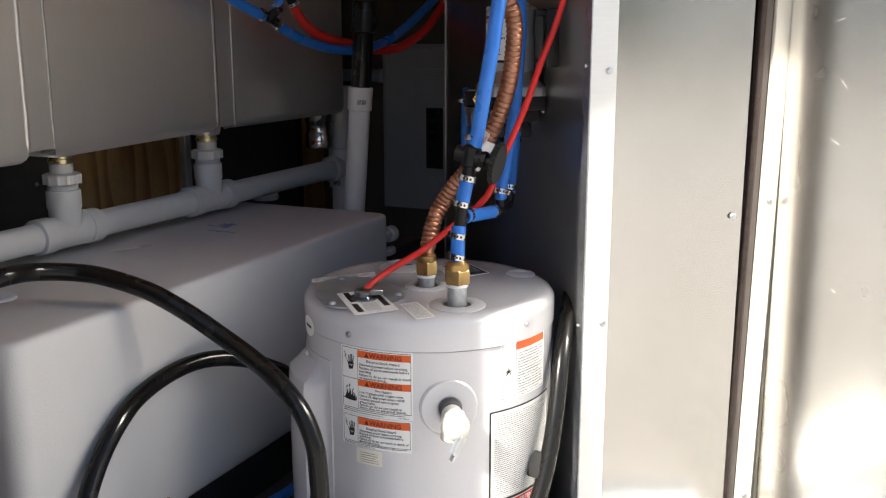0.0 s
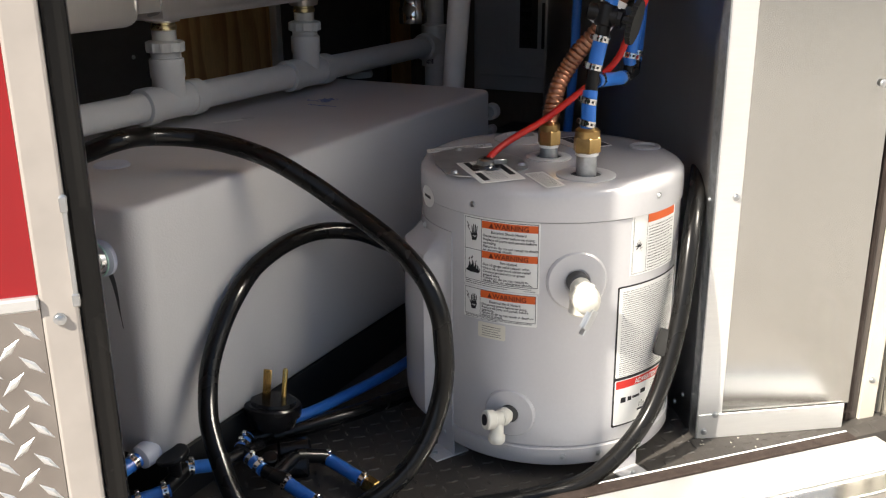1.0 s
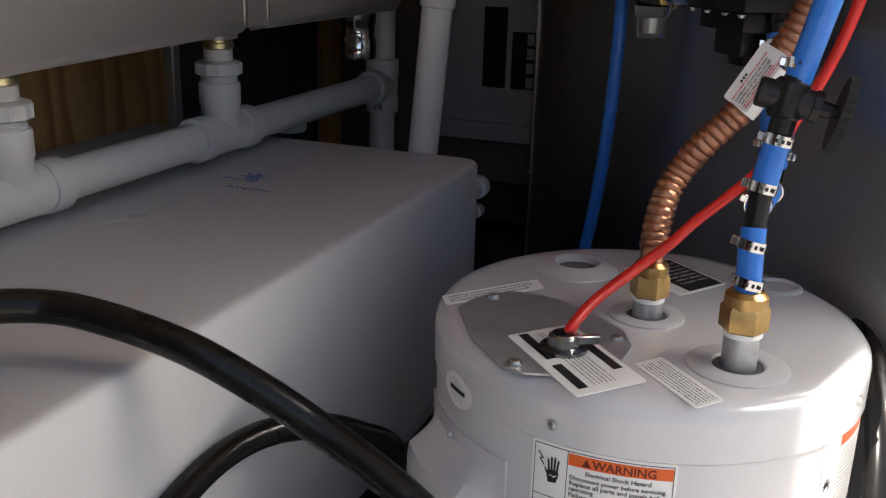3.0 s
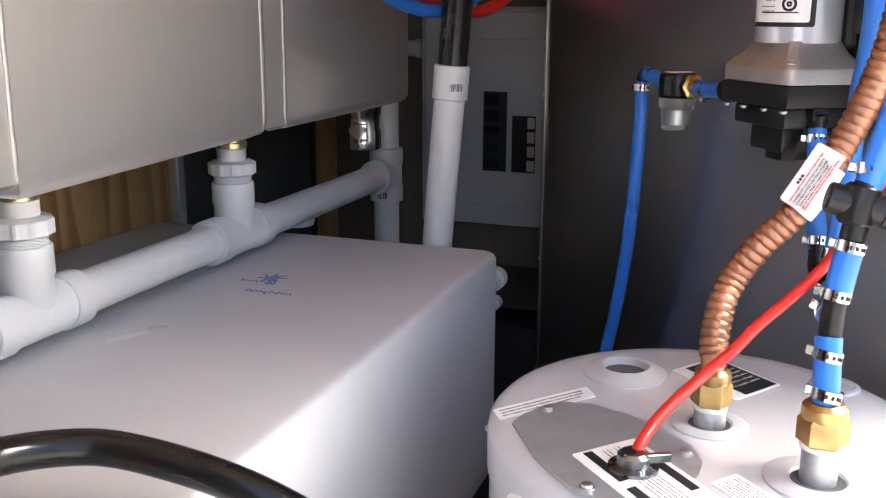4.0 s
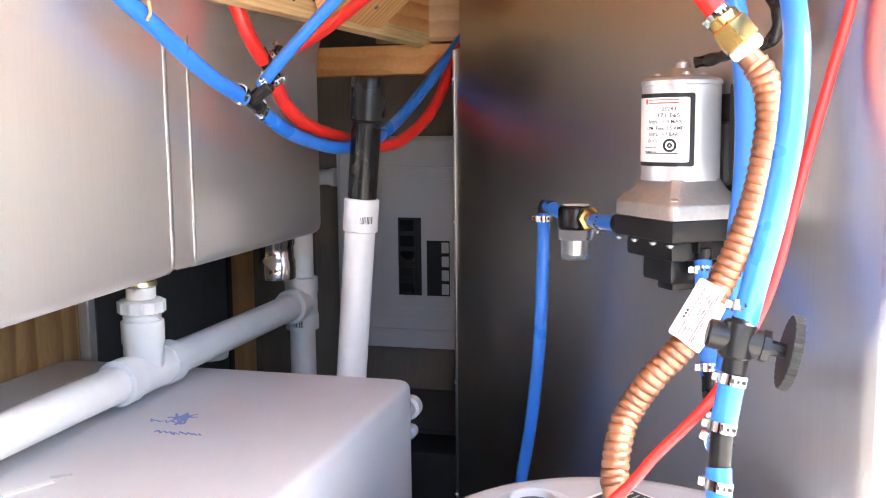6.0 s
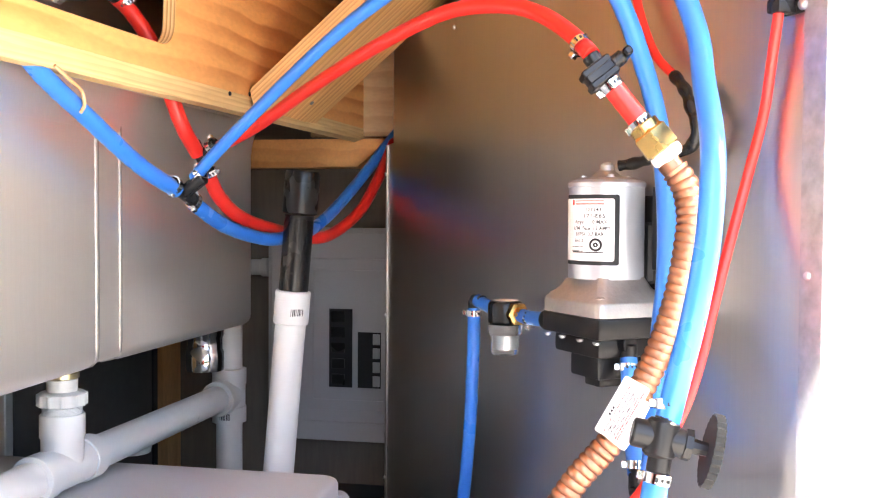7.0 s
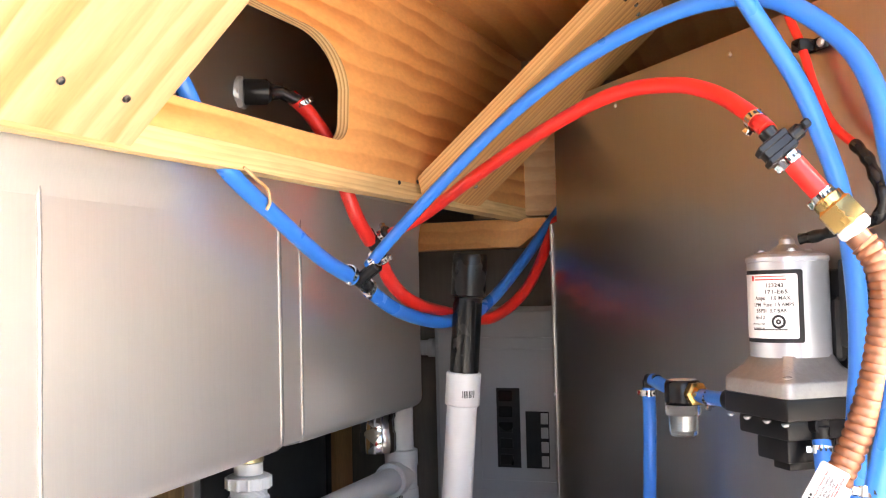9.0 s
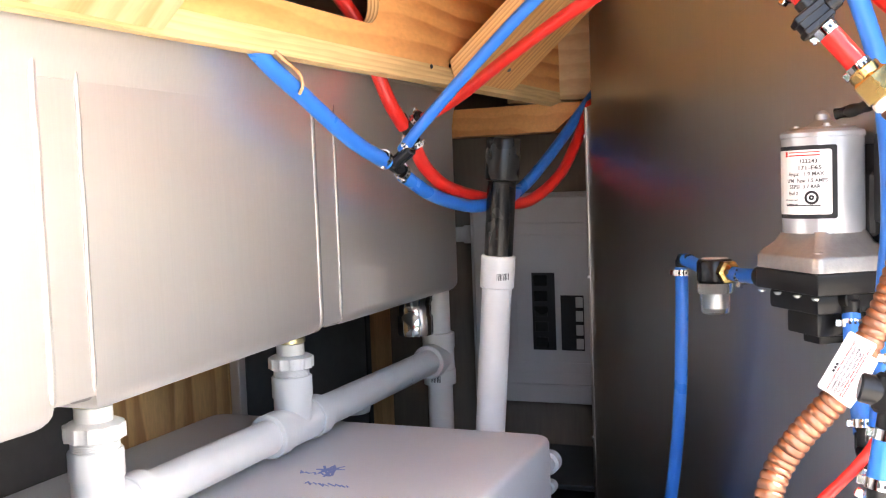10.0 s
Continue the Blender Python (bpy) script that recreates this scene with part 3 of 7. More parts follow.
def quads(bm, rects):
    """Flat rectangles (x0, y0, x1, y1) in the xy plane, cut so that they can be bent."""
    for x0, y0, x1, y1 in rects:
        n = max(1, int((x1 - x0) / 0.008))
        lo = [bm.verts.new((x0 + (x1 - x0) * i / n, y0, 0)) for i in range(n + 1)]
        hi = [bm.verts.new((x0 + (x1 - x0) * i / n, y1, 0)) for i in range(n + 1)]
        for i in range(n):
            bm.faces.new((lo[i], lo[i + 1], hi[i + 1], hi[i]))


def lay(bm, mapping, h):
    for v in bm.verts:
        v.co = mapping(v.co.x, v.co.y, h)


def sheet(name, w, hgt, mapping, mat, parent, h=0.0004, label=""):
    """A thin sticker of w by hgt metres, its lower left at 0, 0."""
    bm = nbm()
    rc = min(0.0028, w * 0.2, hgt * 0.2)
    n = max(1, int((w - 2 * rc) / 0.008))
    xs = [rc * f_ for f_ in (0.02, 0.15, 0.4, 0.7)] + [rc + (w - 2 * rc) * k / n for k in range(n + 1)] + [w - rc * f_ for f_ in (0.7, 0.4, 0.15, 0.02)]
    lo, hi = [], []
    for x in xs:
        g = max(0.0, rc - min(x, w - x))
        inset = rc - math.sqrt(max(0.0, rc * rc - g * g))
        lo.append(bm.verts.new((x, inset, 0)))
        hi.append(bm.verts.new((x, hgt - inset, 0)))
    for k in range(len(xs) - 1):
        bm.faces.new((lo[k], lo[k + 1], hi[k + 1], hi[k]))
    r = bmesh.ops.extrude_face_region(bm, geom=bm.faces[:])
    top = [g for g in r["geom"] if isinstance(g, bmesh.types.BMVert)]
    for v in top:
        v.co.z = 1.0
    for v in bm.verts:
        v.co = mapping(v.co.x, v.co.y, h if v.co.z > 0.5 else -0.0004)
    return part(name, bm, mat, parent, label)


def printing(name, rects, texts, mapping, mat, parent, h=0.0007):
    """Ink on a sticker: bars and lettering (string, x, y, size, fit)."""
    bm = nbm()
    quads(bm, rects)
    for s, x, y, size, fit in texts:
        tb = text_bm(s, size, fit=fit)
        bmesh.ops.translate(tb, vec=(x, y, 0), verts=tb.verts)
        me = bpy.data.meshes.new("lettering")
        tb.to_mesh(me)
        tb.free()
        bm.from_mesh(me)
        bpy.data.meshes.remove(me)
    lay(bm, mapping, h)
    me = bpy.data.meshes.new(name)
    bm.to_mesh(me)
    bm.free()
    me.materials.append(mat)
    ob = new(name, me)
    ob.parent = parent
    if parent.parent is None:
        ob.matrix_parent_inverse = parent.matrix_world.inverted()
    if len(rects) + len(texts) > 1:
        tagged(ob, kind="stuff")
    return ob


def planar(o, x, y, n):
    o, x, y, n = Vector(o), Vector(x).normalized(), Vector(y).normalized(), Vector(n).normalized()
    return lambda u, v, h: o + x * u + y * v + n * h


def bars(x0, y0, x1, rows, pitch, thick, seed=1, gap=0.25):
    """Rows of small plain bars in place of small print."""
    r = random.Random(seed)
    out = []
    for i in range(rows):
        y, x = y0 - i * pitch, x0
        end = x1 - (r.random() * gap * (x1 - x0) if i % 3 == 2 else 0)
        lw_ = max(0.0006, thick * 0.62)
        while x < end:
            for q in range(r.choice((2, 3, 3, 4, 5, 5, 6, 7, 8, 9))):
                if x + lw_ > end:
                    break
                tall = r.random()
                low = 0.35 * thick if tall > 0.9 else 0.0
                out.append((x, y - low, x + lw_ * r.uniform(0.7, 1.0), y + thick * (1.0 if tall < 0.35 else 0.72)))
                x += lw_ * 1.18
            x += lw_ * 0.9
    return out


def hose(name, label, pts, r, mat, category="hose", group="", n=8, sides=14, parent=None, taper=None):
    bm = nbm()
    tube(bm, spline(pts, n), r, sides, taper)
    if parent is not None:
        return part(name, bm, mat, parent, label, smooth=True)
    root = thing(name, label, category, pts[0], group)
    part("tube", bm, mat, root, smooth=True)
    return root


def ring_clamp(p, d, r, parent, ear=(1, 0, 0)):
    """A stainless pinch clamp round a hose, with its ear and slots."""
    d = Vector(d).normalized()
    p = Vector(p)
    bm = nbm()
    lathe(bm, [(r, -0.0045), (r + 0.0014, -0.0045), (r + 0.0014, 0.0045), (r, 0.0045)], 20, frame_to(p, p + d), close=False)
    e = (Vector(ear) - d * Vector(ear).dot(d)).normalized()
    c = p + e * (r + 0.0035)
    m = Matrix.Translation(c) @ Matrix((e, d.cross(e), d)).transposed().to_4x4()
    box(bm, (-0.003, -0.0035, -0.004), (0.003, 0.0035, 0.004), 0.001, 1, m=m)
    s = Vector((0.35, -1, 0.1))
    s = (s - d * s.dot(d)).normalized()
    ob = part("clamp", bm, chrome, parent, "stainless pinch clamp", smooth=True)
    bm = nbm()
    for k in (-1, 0, 1):
        q = p + s * (r + 0.00155) + d.cross(s) * (k * 0.0055)
        m = Matrix.Translation(q) @ Matrix((d.cross(s), d, s)).transposed().to_4x4()
        box(bm, (-0.0012, -0.0017, -0.0003), (0.0012, 0.0017, 0.0003), m=m)
    part("slots", bm, ink, ob)
    return ob


def barb(name, segs, r, parent, mat=None, collar=True):
    """A black push fitting made of straight arms (pairs of points)."""
    bm = nbm()
    for a, b in segs:
        rod(bm, a, b, r, 18, r * 0.2)
    return part(name, bm, mat or black_plastic, parent, smooth=True)


# ---- water heater ----
HC, HR = Vector((-0.5523, 1.345, 0)), 0.2120
heater = thing("water_heater", "small grey electric water heater with warning labels, on the tread floor", "water heater", HC)


def on_heater(a0, z0, su=1.0, sv=1.0):
    """Mapping onto the heater's side: u runs to the right round it from the angle a0, v up from z0, scaled by su and sv."""
    return lambda u, v, h: HC + Vector(((HR + h) * math.cos(radians(a0) + u * su / HR), (HR + h) * math.sin(radians(a0) + u * su / HR), z0 + v * sv))


HM = Matrix.Translation(HC)
bm = nbm()
lathe(bm, [(HR - 0.004, 0.058), (HR, 0.060), (HR, 0.425), (HR - 0.003, 0.426)], 96, HM)
part("shell", bm, heater_grey, heater, smooth=True)
bm = nbm()
lathe(bm, [(HR - 0.002, 0.4265), (HR + 0.0025, 0.427), (HR + 0.0025, 0.461), (HR + 0.001, 0.469), (HR - 0.005, 0.4755), (HR - 0.014, 0.479), (HR - 0.03, 0.4795), (0.02, 0.4795)], 96, HM)
part("top_cap", bm, heater_grey, heater, smooth=True)
bm = nbm()
lathe(bm, [(HR - 0.02, 0.022), (HR - 0.002, 0.026), (HR + 0.002, 0.032), (HR + 0.002, 0.055), (HR - 0.002, 0.0575)], 96, HM)
part("base_ring", bm, heater_grey, heater, smooth=True)
for a in (-30, -118, 90, 180):
    d = Vector((math.cos(radians(a)), math.sin(radians(a)), 0))
    m = Matrix.Translation(HC + d * (HR - 0.01)) @ Matrix.Rotation(radians(a), 4, "Z")
    bm = nbm()
    box(bm, (-0.02, -0.024, 0.0), (0.045, 0.024, 0.003), 0.001, 1, m=m)
    box(bm, (0.008, -0.024, 0.003), (0.0115, 0.024, 0.05), 0.001, 1, m=m)
    foot = part("foot", bm, heater_grey, heater, smooth=False)
    screw_head("screw", m @ Vector((0.0115, 0.0, 0.036)), d, foot, 0.004)
    screw_head("screw", m @ Vector((0.032, 0.0, 0.003)), (0, 0, 1), foot, 0.004)
for a, z in ((-100.5, 0.4435), (-19, 0.452), (-170, 0.45), (60, 0.45), (-60, 0.043), (-44, 0.043)):
    d = Vector((math.cos(radians(a)), math.sin(radians(a)), 0))
    screw_head("screw", HC + d * (HR + 0.0022) + Vector((0, 0, z)), d, heater, 0.0042)

# access cover, bulging from the side
bm = nbm()
rows = []
A0, A1, Z0, Z1 = -156, -112.5, 0.03, 0.390
na, nz = 20, 26
for i in range(na + 1):
    a = A0 + (A1 - A0) * i / na
    col = []
    for j in range(nz + 1):
        z = Z0 + (Z1 - Z0) * j / nz
        ea, ez = min(i, na - i) / na * 2 * 0.085, min(z - Z0, Z1 - z)
        rise = min(1.0, max(0.0, ea - 0.012) / 0.022) * min(1.0, max(0.0, ez - 0.012) / 0.035)
        rise = rise * rise * (3 - 2 * rise)
        r = HR + 0.0025 + 0.030 * rise
        col.append(bm.verts.new(HC + Vector((r * math.cos(radians(a)), r * math.sin(radians(a)), z))))
    rows.append(col)
for a, b in zip(rows, rows[1:]):
    for j in range(nz):
        bm.faces.new((a[j], b[j], b[j + 1], a[j + 1]))
r = bmesh.ops.extrude_face_region(bm, geom=bm.faces[:])
for v in [g for g in r["geom"] if isinstance(g, bmesh.types.BMVert)]:
    d = v.co - HC
    d.z = 0
    v.co -= d.normalized() * 0.003
cover = part("access_cover", bm, heater_grey, heater, smooth=True)
d = Vector((math.cos(radians(-134.5)), math.sin(radians(-134.5)), 0))
screw_head("screw", HC + d * (HR + 0.004) + Vector((0, 0, 0.381)), d, cover, 0.004)

def signs(name, polys, mapping, parent, mat=None, h=0.0008):
    """Plain filled outlines printed on a sticker."""
    bm = nbm()
    for pts in polys:
        bm.faces.new([bm.verts.new((x, y, 0)) for x, y in pts])
    bmesh.ops.triangulate(bm, faces=bm.faces[:])
    lay(bm, mapping, h)
    return tagged(part(name, bm, mat or ink, parent), kind="stuff")


def warn_heading(mapping, parent, x, y):
    signs("triangle_sign", [[(x, y), (x + 0.0085, y), (x + 0.00425, y + 0.0076)]], mapping, parent, heading_ink, 0.0009)
    printing("heading", [], [("WARNING", x + 0.0095, y, 0.0104, 0.056)], mapping, heading_ink, parent, 0.0009)


def shock_sign(mapping, parent, x, y, s=1.0):
    """An open palm with a bolt beside it."""
    polys = [[(11, 0), (19, 1), (21.5, 9), (20.5, 12), (10.5, 12), (9.5, 7)], [(9.6, 7), (10.8, 9.5), (8.0, 13.0), (6.8, 12.2)]]
    for k, (bx, tip, lean) in enumerate(((10.6, 21.5, -1.0), (13.2, 23.8, -0.3), (15.8, 24.0, 0.5), (18.4, 22.0, 1.3))):
        polys.append([(bx, 12.0), (bx + 2.1, 12.0), (bx + 2.0 + lean, tip - 0.8), (bx + 1.1 + lean, tip), (bx + 0.2 + lean, tip - 0.8)])
    polys += [[(0.2, 25.5), (1.2, 26.3), (5.8, 20.6), (4.8, 19.8)], [(1.8, 19.2), (5.8, 19.8), (5.8, 20.9), (1.8, 20.4)], [(1.8, 19.4), (2.9, 20.2), (7.2, 14.6), (6.2, 13.9)]]
    signs("hand_sign", [[(x + a * 0.001 * s, y + b * 0.001 * s) for a, b in q] for q in polys], mapping, parent)
    signs("bolt_sign", [[(x + a * 0.001 * s, y + b * 0.001 * s) for a, b in ((11.5, 6.6), (15.0, 7.8), (14.6, 6.4), (20.0, 8.2), (16.2, 5.0), (16.0, 6.3))]], mapping, parent, paper, 0.0010)


# warning labels
mp = on_heater(-105.4, 0.3145, 0.955, 1.065)
lw = 0.131
lab = sheet("warning_label", lw, 0.104, mp, paper, heater, label="white warning label with two orange headings")
H1 = 0.104


def lines(hgt, x0, rows, size, per_letter):
    """Text rows (string, share of the height from the top, indent) with an even letter width."""
    return [(t_, x0 + dx, hgt * (1 - f_), size, len(t_) * per_letter) for t_, f_, dx in rows]


printing("print", [(0.0025, 0.0085, 0.0032, 0.1015), (lw - 0.0032, 0.0085, lw - 0.0025, 0.1015), (0.0025, 0.1008, lw - 0.0025, 0.1015), (0.0025, 0.0085, lw - 0.0025, 0.0092),
                   (0.0345, 0.0085, 0.0352, 0.1015), (0.0025, 0.0545, 0.0345, 0.0552)] + bars(0.004, 0.0056, lw - 0.012, 1, 0.0032, 0.0015, 3) + bars(0.004, 0.0026, lw * 0.62, 1, 0.0032, 0.0013, 4) + bars(lw - 0.024, 0.0026, lw - 0.006, 1, 0.003, 0.0013, 6),
         lines(H1, 0.0375, (("Electrical Shock Hazard", 0.205, 0.014), ("Disconnect power before servicing.", 0.262, 0), ("Replace all parts and panels before", 0.312, 0), ("operating", 0.360, 0),
                            ("Failure to do so can result in death", 0.412, 0), ("or electrical shock.", 0.458, 0), ("Fire Hazard", 0.622, 0.030), ("Use 10 gauge solid copper wire.", 0.672, 0),
                            ("Use a UL approved strain relief.", 0.722, 0), ("Connect ground wire to green", 0.771, 0), ("ground wire.", 0.818, 0), ("Failure to do so can result in", 0.860, 0),
                            ("death, fire, or electrical shock.", 0.901, 0)), 0.0054, 0.00251), mp, ink, lab)
for y in (0.0890, 0.0450):
    printing("heading_bar", [(0.0355, y, lw - 0.0033, y + 0.0105)], [], mp, orange_ink, lab, 0.0006)
    warn_heading(mp, lab, 0.048, y + 0.0014)


shock_sign(mp, lab, 0.006, 0.068)
FL = (0.004, 0.020)
signs("flame_sign", [[(FL[0] + a * 0.001, FL[1] + b * 0.001) for a, b in q] for q in (
    [(0, 2), (4, 5), (7, 11), (6.5, 17), (9.5, 14), (10.5, 9), (10, 0)], [(10, 0), (10.5, 9), (13, 13), (12.6, 20), (16, 15), (16.4, 8), (16, 0)], [(16, 0), (16.4, 8), (18.5, 11), (18.6, 17.5), (21.5, 12), (21.6, 6), (21, 0)],
    [(21, 0), (21.6, 6), (23, 8), (23.4, 13), (25.6, 8), (25, 0)], [(25, 0), (25.4, 5), (27.6, 8), (28, 2)], [(5.5, 17.5), (8.5, 18.5), (9.5, 22.5), (7.0, 21)], [(11, 20.5), (12.5, 19.5), (14.6, 22.5), (13.5, 25.5)], [(19.5, 17), (21, 16), (22.5, 20)])], mp, lab)

mp = on_heater(-105.4, 0.2610, 0.955, 1.065)
lab = sheet("warning_label", lw - 0.002, 0.0492, mp, paper, heater, label="white warning label with one orange heading")
printing("print", [(0.0025, 0.0055, 0.0032, 0.047), (lw - 0.0052, 0.0055, lw - 0.0045, 0.047), (0.0025, 0.0463, lw - 0.0045, 0.047), (0.0025, 0.0055, lw - 0.0045, 0.0062), (0.0325, 0.0055, 0.0332, 0.047)]
         + bars(0.004, 0.0032, lw - 0.010, 1, 0.003, 0.0015, 5) + bars(0.004, 0.0010, lw * 0.5, 1, 0.003, 0.0012, 9),
         lines(0.0492, 0.0355, (("Electrical Shock Hazard", 0.415, 0.014), ("Disconnect power before servicing.", 0.515, 0), ("Replace all parts and panels before", 0.605, 0), ("operating.", 0.690, 0),
                                ("Failure to do so can result in death or", 0.775, 0), ("electrical shock.", 0.855, 0)), 0.0052, 0.00226), mp, ink, lab)
printing("heading_bar", [(0.0335, 0.0350, lw - 0.0053, 0.0462)], [], mp, orange_ink, lab, 0.0006)
warn_heading(mp, lab, 0.046, 0.0366)
shock_sign(mp, lab, 0.005, 0.014)
mp = on_heater(-98, 0.2325)
lab = sheet("small_label", 0.047, 0.0255, mp, cream_paper, heater, label="small yellowed label with fine print")
printing("print", bars(0.008, 0.019, 0.040, 5, 0.0038, 0.0012, 8), [], mp, ink, lab)

# right-hand labels
mp = on_heater(-33.0, 0.333)
lab = sheet("warning_label", 0.112, 0.097, mp, paper, heater, label="white warning label with a red heading")
printing("heading_bar", [(0.032, 0.080, 0.108, 0.094)], [], mp, orange_ink, lab, 0.0006)
printing("print", [(0.003, 0.003, 0.0036, 0.094), (0.031, 0.003, 0.0316, 0.094), (0.003, 0.003, 0.109, 0.0036), (0.003, 0.0934, 0.109, 0.094)] + bars(0.035, 0.073, 0.105, 15, 0.0047, 0.0016, 11), [], mp, ink, lab)
signs("burst_sign", [[(0.015 + 0.001 * a, 0.040 + 0.001 * b) for a, b in q] for q in (
    [(-7, 0), (-3, 5), (-2, 3)], [(-8, 7), (-3, 7.5), (-2.5, 5)], [(-5, 13), (-1.5, 8), (-3, 6)], [(-1, 17), (0.6, 8), (-1.6, 8)], [(4, 15), (2.2, 7), (0.4, 8)], [(8, 11), (3.4, 5), (2.2, 7)], [(8, 2), (3.4, 3.6), (3.4, 5.4)], [(5, -3), (2.4, 3), (3.4, 4)], [(-3, 3), (-2, 8), (2.4, 8), (3.4, 4), (1, 5.5)])], mp, lab)
mp = on_heater(-38.4, 0.082, 1.0, 0.898)
lab = sheet("instruction_label", 0.155, 0.264, mp, ink, heater, label="tall instruction label with a black border")
sheet("paper_field", 0.149, 0.166, on_heater(-37.6, 0.1673, 1.0, 0.898), paper, lab, h=0.0008)
sheet("paper_field", 0.149, 0.086, on_heater(-37.6, 0.0847, 1.0, 0.898), paper, lab, h=0.0008)
mp = on_heater(-37.6, 0.082, 1.0, 0.898)
printing("print", bars(0.006, 0.253, 0.142, 40, 0.0040, 0.0015, 21) + [(0.012, 0.045, 0.022, 0.055), (0.026, 0.046, 0.034, 0.054), (0.036, 0.048, 0.052, 0.053), (0.054, 0.052, 0.066, 0.060),
                                                                  (0.048, 0.020, 0.064, 0.024), (0.052, 0.024, 0.0535, 0.036), (0.057, 0.024, 0.0585, 0.038), (0.062, 0.024, 0.0635, 0.034)]
         + bars(0.080, 0.066, 0.142, 13, 0.0044, 0.0012, 23), [], mp, ink, lab, 0.0012)
printing("heading_bar", [(0.002, 0.073, 0.146, 0.088)], [], mp, red_ink, lab, 0.0010)
printing("heading", [], [("ADVERTENCIA", 0.040, 0.0755, 0.0125, 0.072)], mp, paper, lab, 0.0013)

# oval maker's badge as a plain shape
bm = nbm()
ov = [bm.verts.new((0.026 + 0.026 * math.cos(2 * math.pi * k / 28), 0.029 + 0.017 * math.sin(2 * math.pi * k / 28), 0)) for k in range(28)]
bm.faces.new(ov)
lay(bm, on_heater(-139, 0.402), 0.0032)
badge = part("oval_badge", bm, paper, heater, "white oval badge")
printing("mark", [(0.012, 0.027, 0.040, 0.0315)], [], on_heater(-139, 0.402), ink, badge, 0.0035)

# relief valve and drain valve with their cover rings
def valve_frame(a, z):
    d = Vector((math.cos(radians(a)), math.sin(radians(a)), 0))
    return HC + d * HR + Vector((0, 0, z)), d, Vector((-d.y, d.x, 0))


p, d, s = valve_frame(-56.5, 0.336)
bm = nbm()
lathe(bm, [(0.018, -0.004), (0.046, -0.006), (0.046, -0.001), (0.043, 0.0022), (0.020, 0.003), (0.018, 0.0015)], 40, frame_to(p, p + d), close=False)
relief = part("relief_valve", bm, heater_grey, heater, "white relief valve with a metal lever", smooth=True)
bm = nbm()
rod(bm, p - d * 0.01, p + d * 0.020, 0.0165, 24, 0.002)
part("opening", bm, sealant_hole_grey, relief, smooth=True)
bm = nbm()
lathe(bm, [(0.014, 0.0), (0.016, 0.006), (0.0165, 0.02), (0.0195, 0.026), (0.021, 0.036), (0.0195, 0.044), (0.0165, 0.046), (0.0160, 0.052), (0.009, 0.056)], 20, frame_to(p + d * 0.012, p + d * 0.06 + s * 0.004 + Vector((0, 0, -0.016))))
lathe(bm, [(0.0165, 0.0), (0.0170, 0.014), (0.0155, 0.017), (0.0155, 0.030), (0.0130, 0.033)], 16, frame_to(p + d * 0.034 + Vector((0, 0, -0.006)), p + d * 0.036 - s * 0.010 + Vector((0, 0, -0.07))))
lathe(bm, [(0.0175, 0.0), (0.0215, 0.003), (0.0215, 0.009), (0.0175, 0.012)], 8, frame_to(p + d * 0.030 + Vector((0, 0, -0.005)), p + d * 0.06 + s * 0.004 + Vector((0, 0, -0.016))))
part("valve_body", bm, white_plastic, relief, smooth=True)
bm = nbm()
m = frame_to(p + d * 0.066 + s * 0.010 + Vector((0, 0, -0.020)), p + d * 0.078 - s * 0.026 + Vector((0, 0, -0.085)))
box(bm, (-0.0055, -0.0012, 0), (0.0055, 0.0012, 0.040), 0.0006, 1, m=m)
box(bm, (-0.0065, -0.004, 0.0), (-0.005, 0.006, 0.03), 0.0004, 1, m=m)
box(bm, (0.005, -0.004, 0.0), (0.0065, 0.006, 0.03), 0.0004, 1, m=m)
lever = part("lever", bm, zinc, relief)
bm = nbm()
for zz in (0.010, 0.030):
    rod(bm, m @ Vector((0, -0.0016, zz)), m @ Vector((0, -0.0010, zz)), 0.0026, 12)
part("hole", bm, ink, lever)

p, d, s = valve_frame(-83, 0.112)
bm = nbm()
lathe(bm, [(0.014, -0.004), (0.041, -0.006), (0.041, -0.001), (0.038, 0.0022), (0.016, 0.003), (0.014, 0.0015)], 40, frame_to(p, p + d), close=False)
drain = part("drain_valve", bm, heater_grey, heater, "cream plastic drain valve", smooth=True)
bm = nbm()
rod(bm, p - d * 0.01, p + d * 0.004, 0.0145, 20)
part("opening", bm, sealant_hole_grey, drain, smooth=True)
bm = nbm()
q = p + d * 0.030 - s * 0.010
MO = (-s * 0.72 + d * 0.66 + Vector((0, 0, 0.16))).normalized()
lathe(bm, [(0.009, 0), (0.0095, 0.012), (0.013, 0.014), (0.014, 0.026), (0.011, 0.030)], 20, frame_to(p - d * 0.006, q))
lathe(bm, [(0.012, 0.0), (0.0125, 0.012), (0.0150, 0.014), (0.0155, 0.026), (0.0135, 0.0285)], 20, frame_to(q + s * 0.004 - d * 0.006, q + s * 0.004 - d * 0.006 + MO))
lathe(bm, [(0.010, 0.0), (0.0105, 0.022), (0.013, 0.025), (0.0135, 0.032), (0.011, 0.036)], 14, frame_to(q, q + Vector((0, 0, -0.05)) + d * 0.004))
part("valve_body", bm, white_plastic, drain, smooth=True)
bm = nbm()
e = q + s * 0.004 - d * 0.006
rod(bm, e + MO * 0.0280, e + MO * 0.0292, 0.0088, 16)
part("mouth", bm, ink, drain)

# top: junction plate, labels, openings
ZT = 0.4796


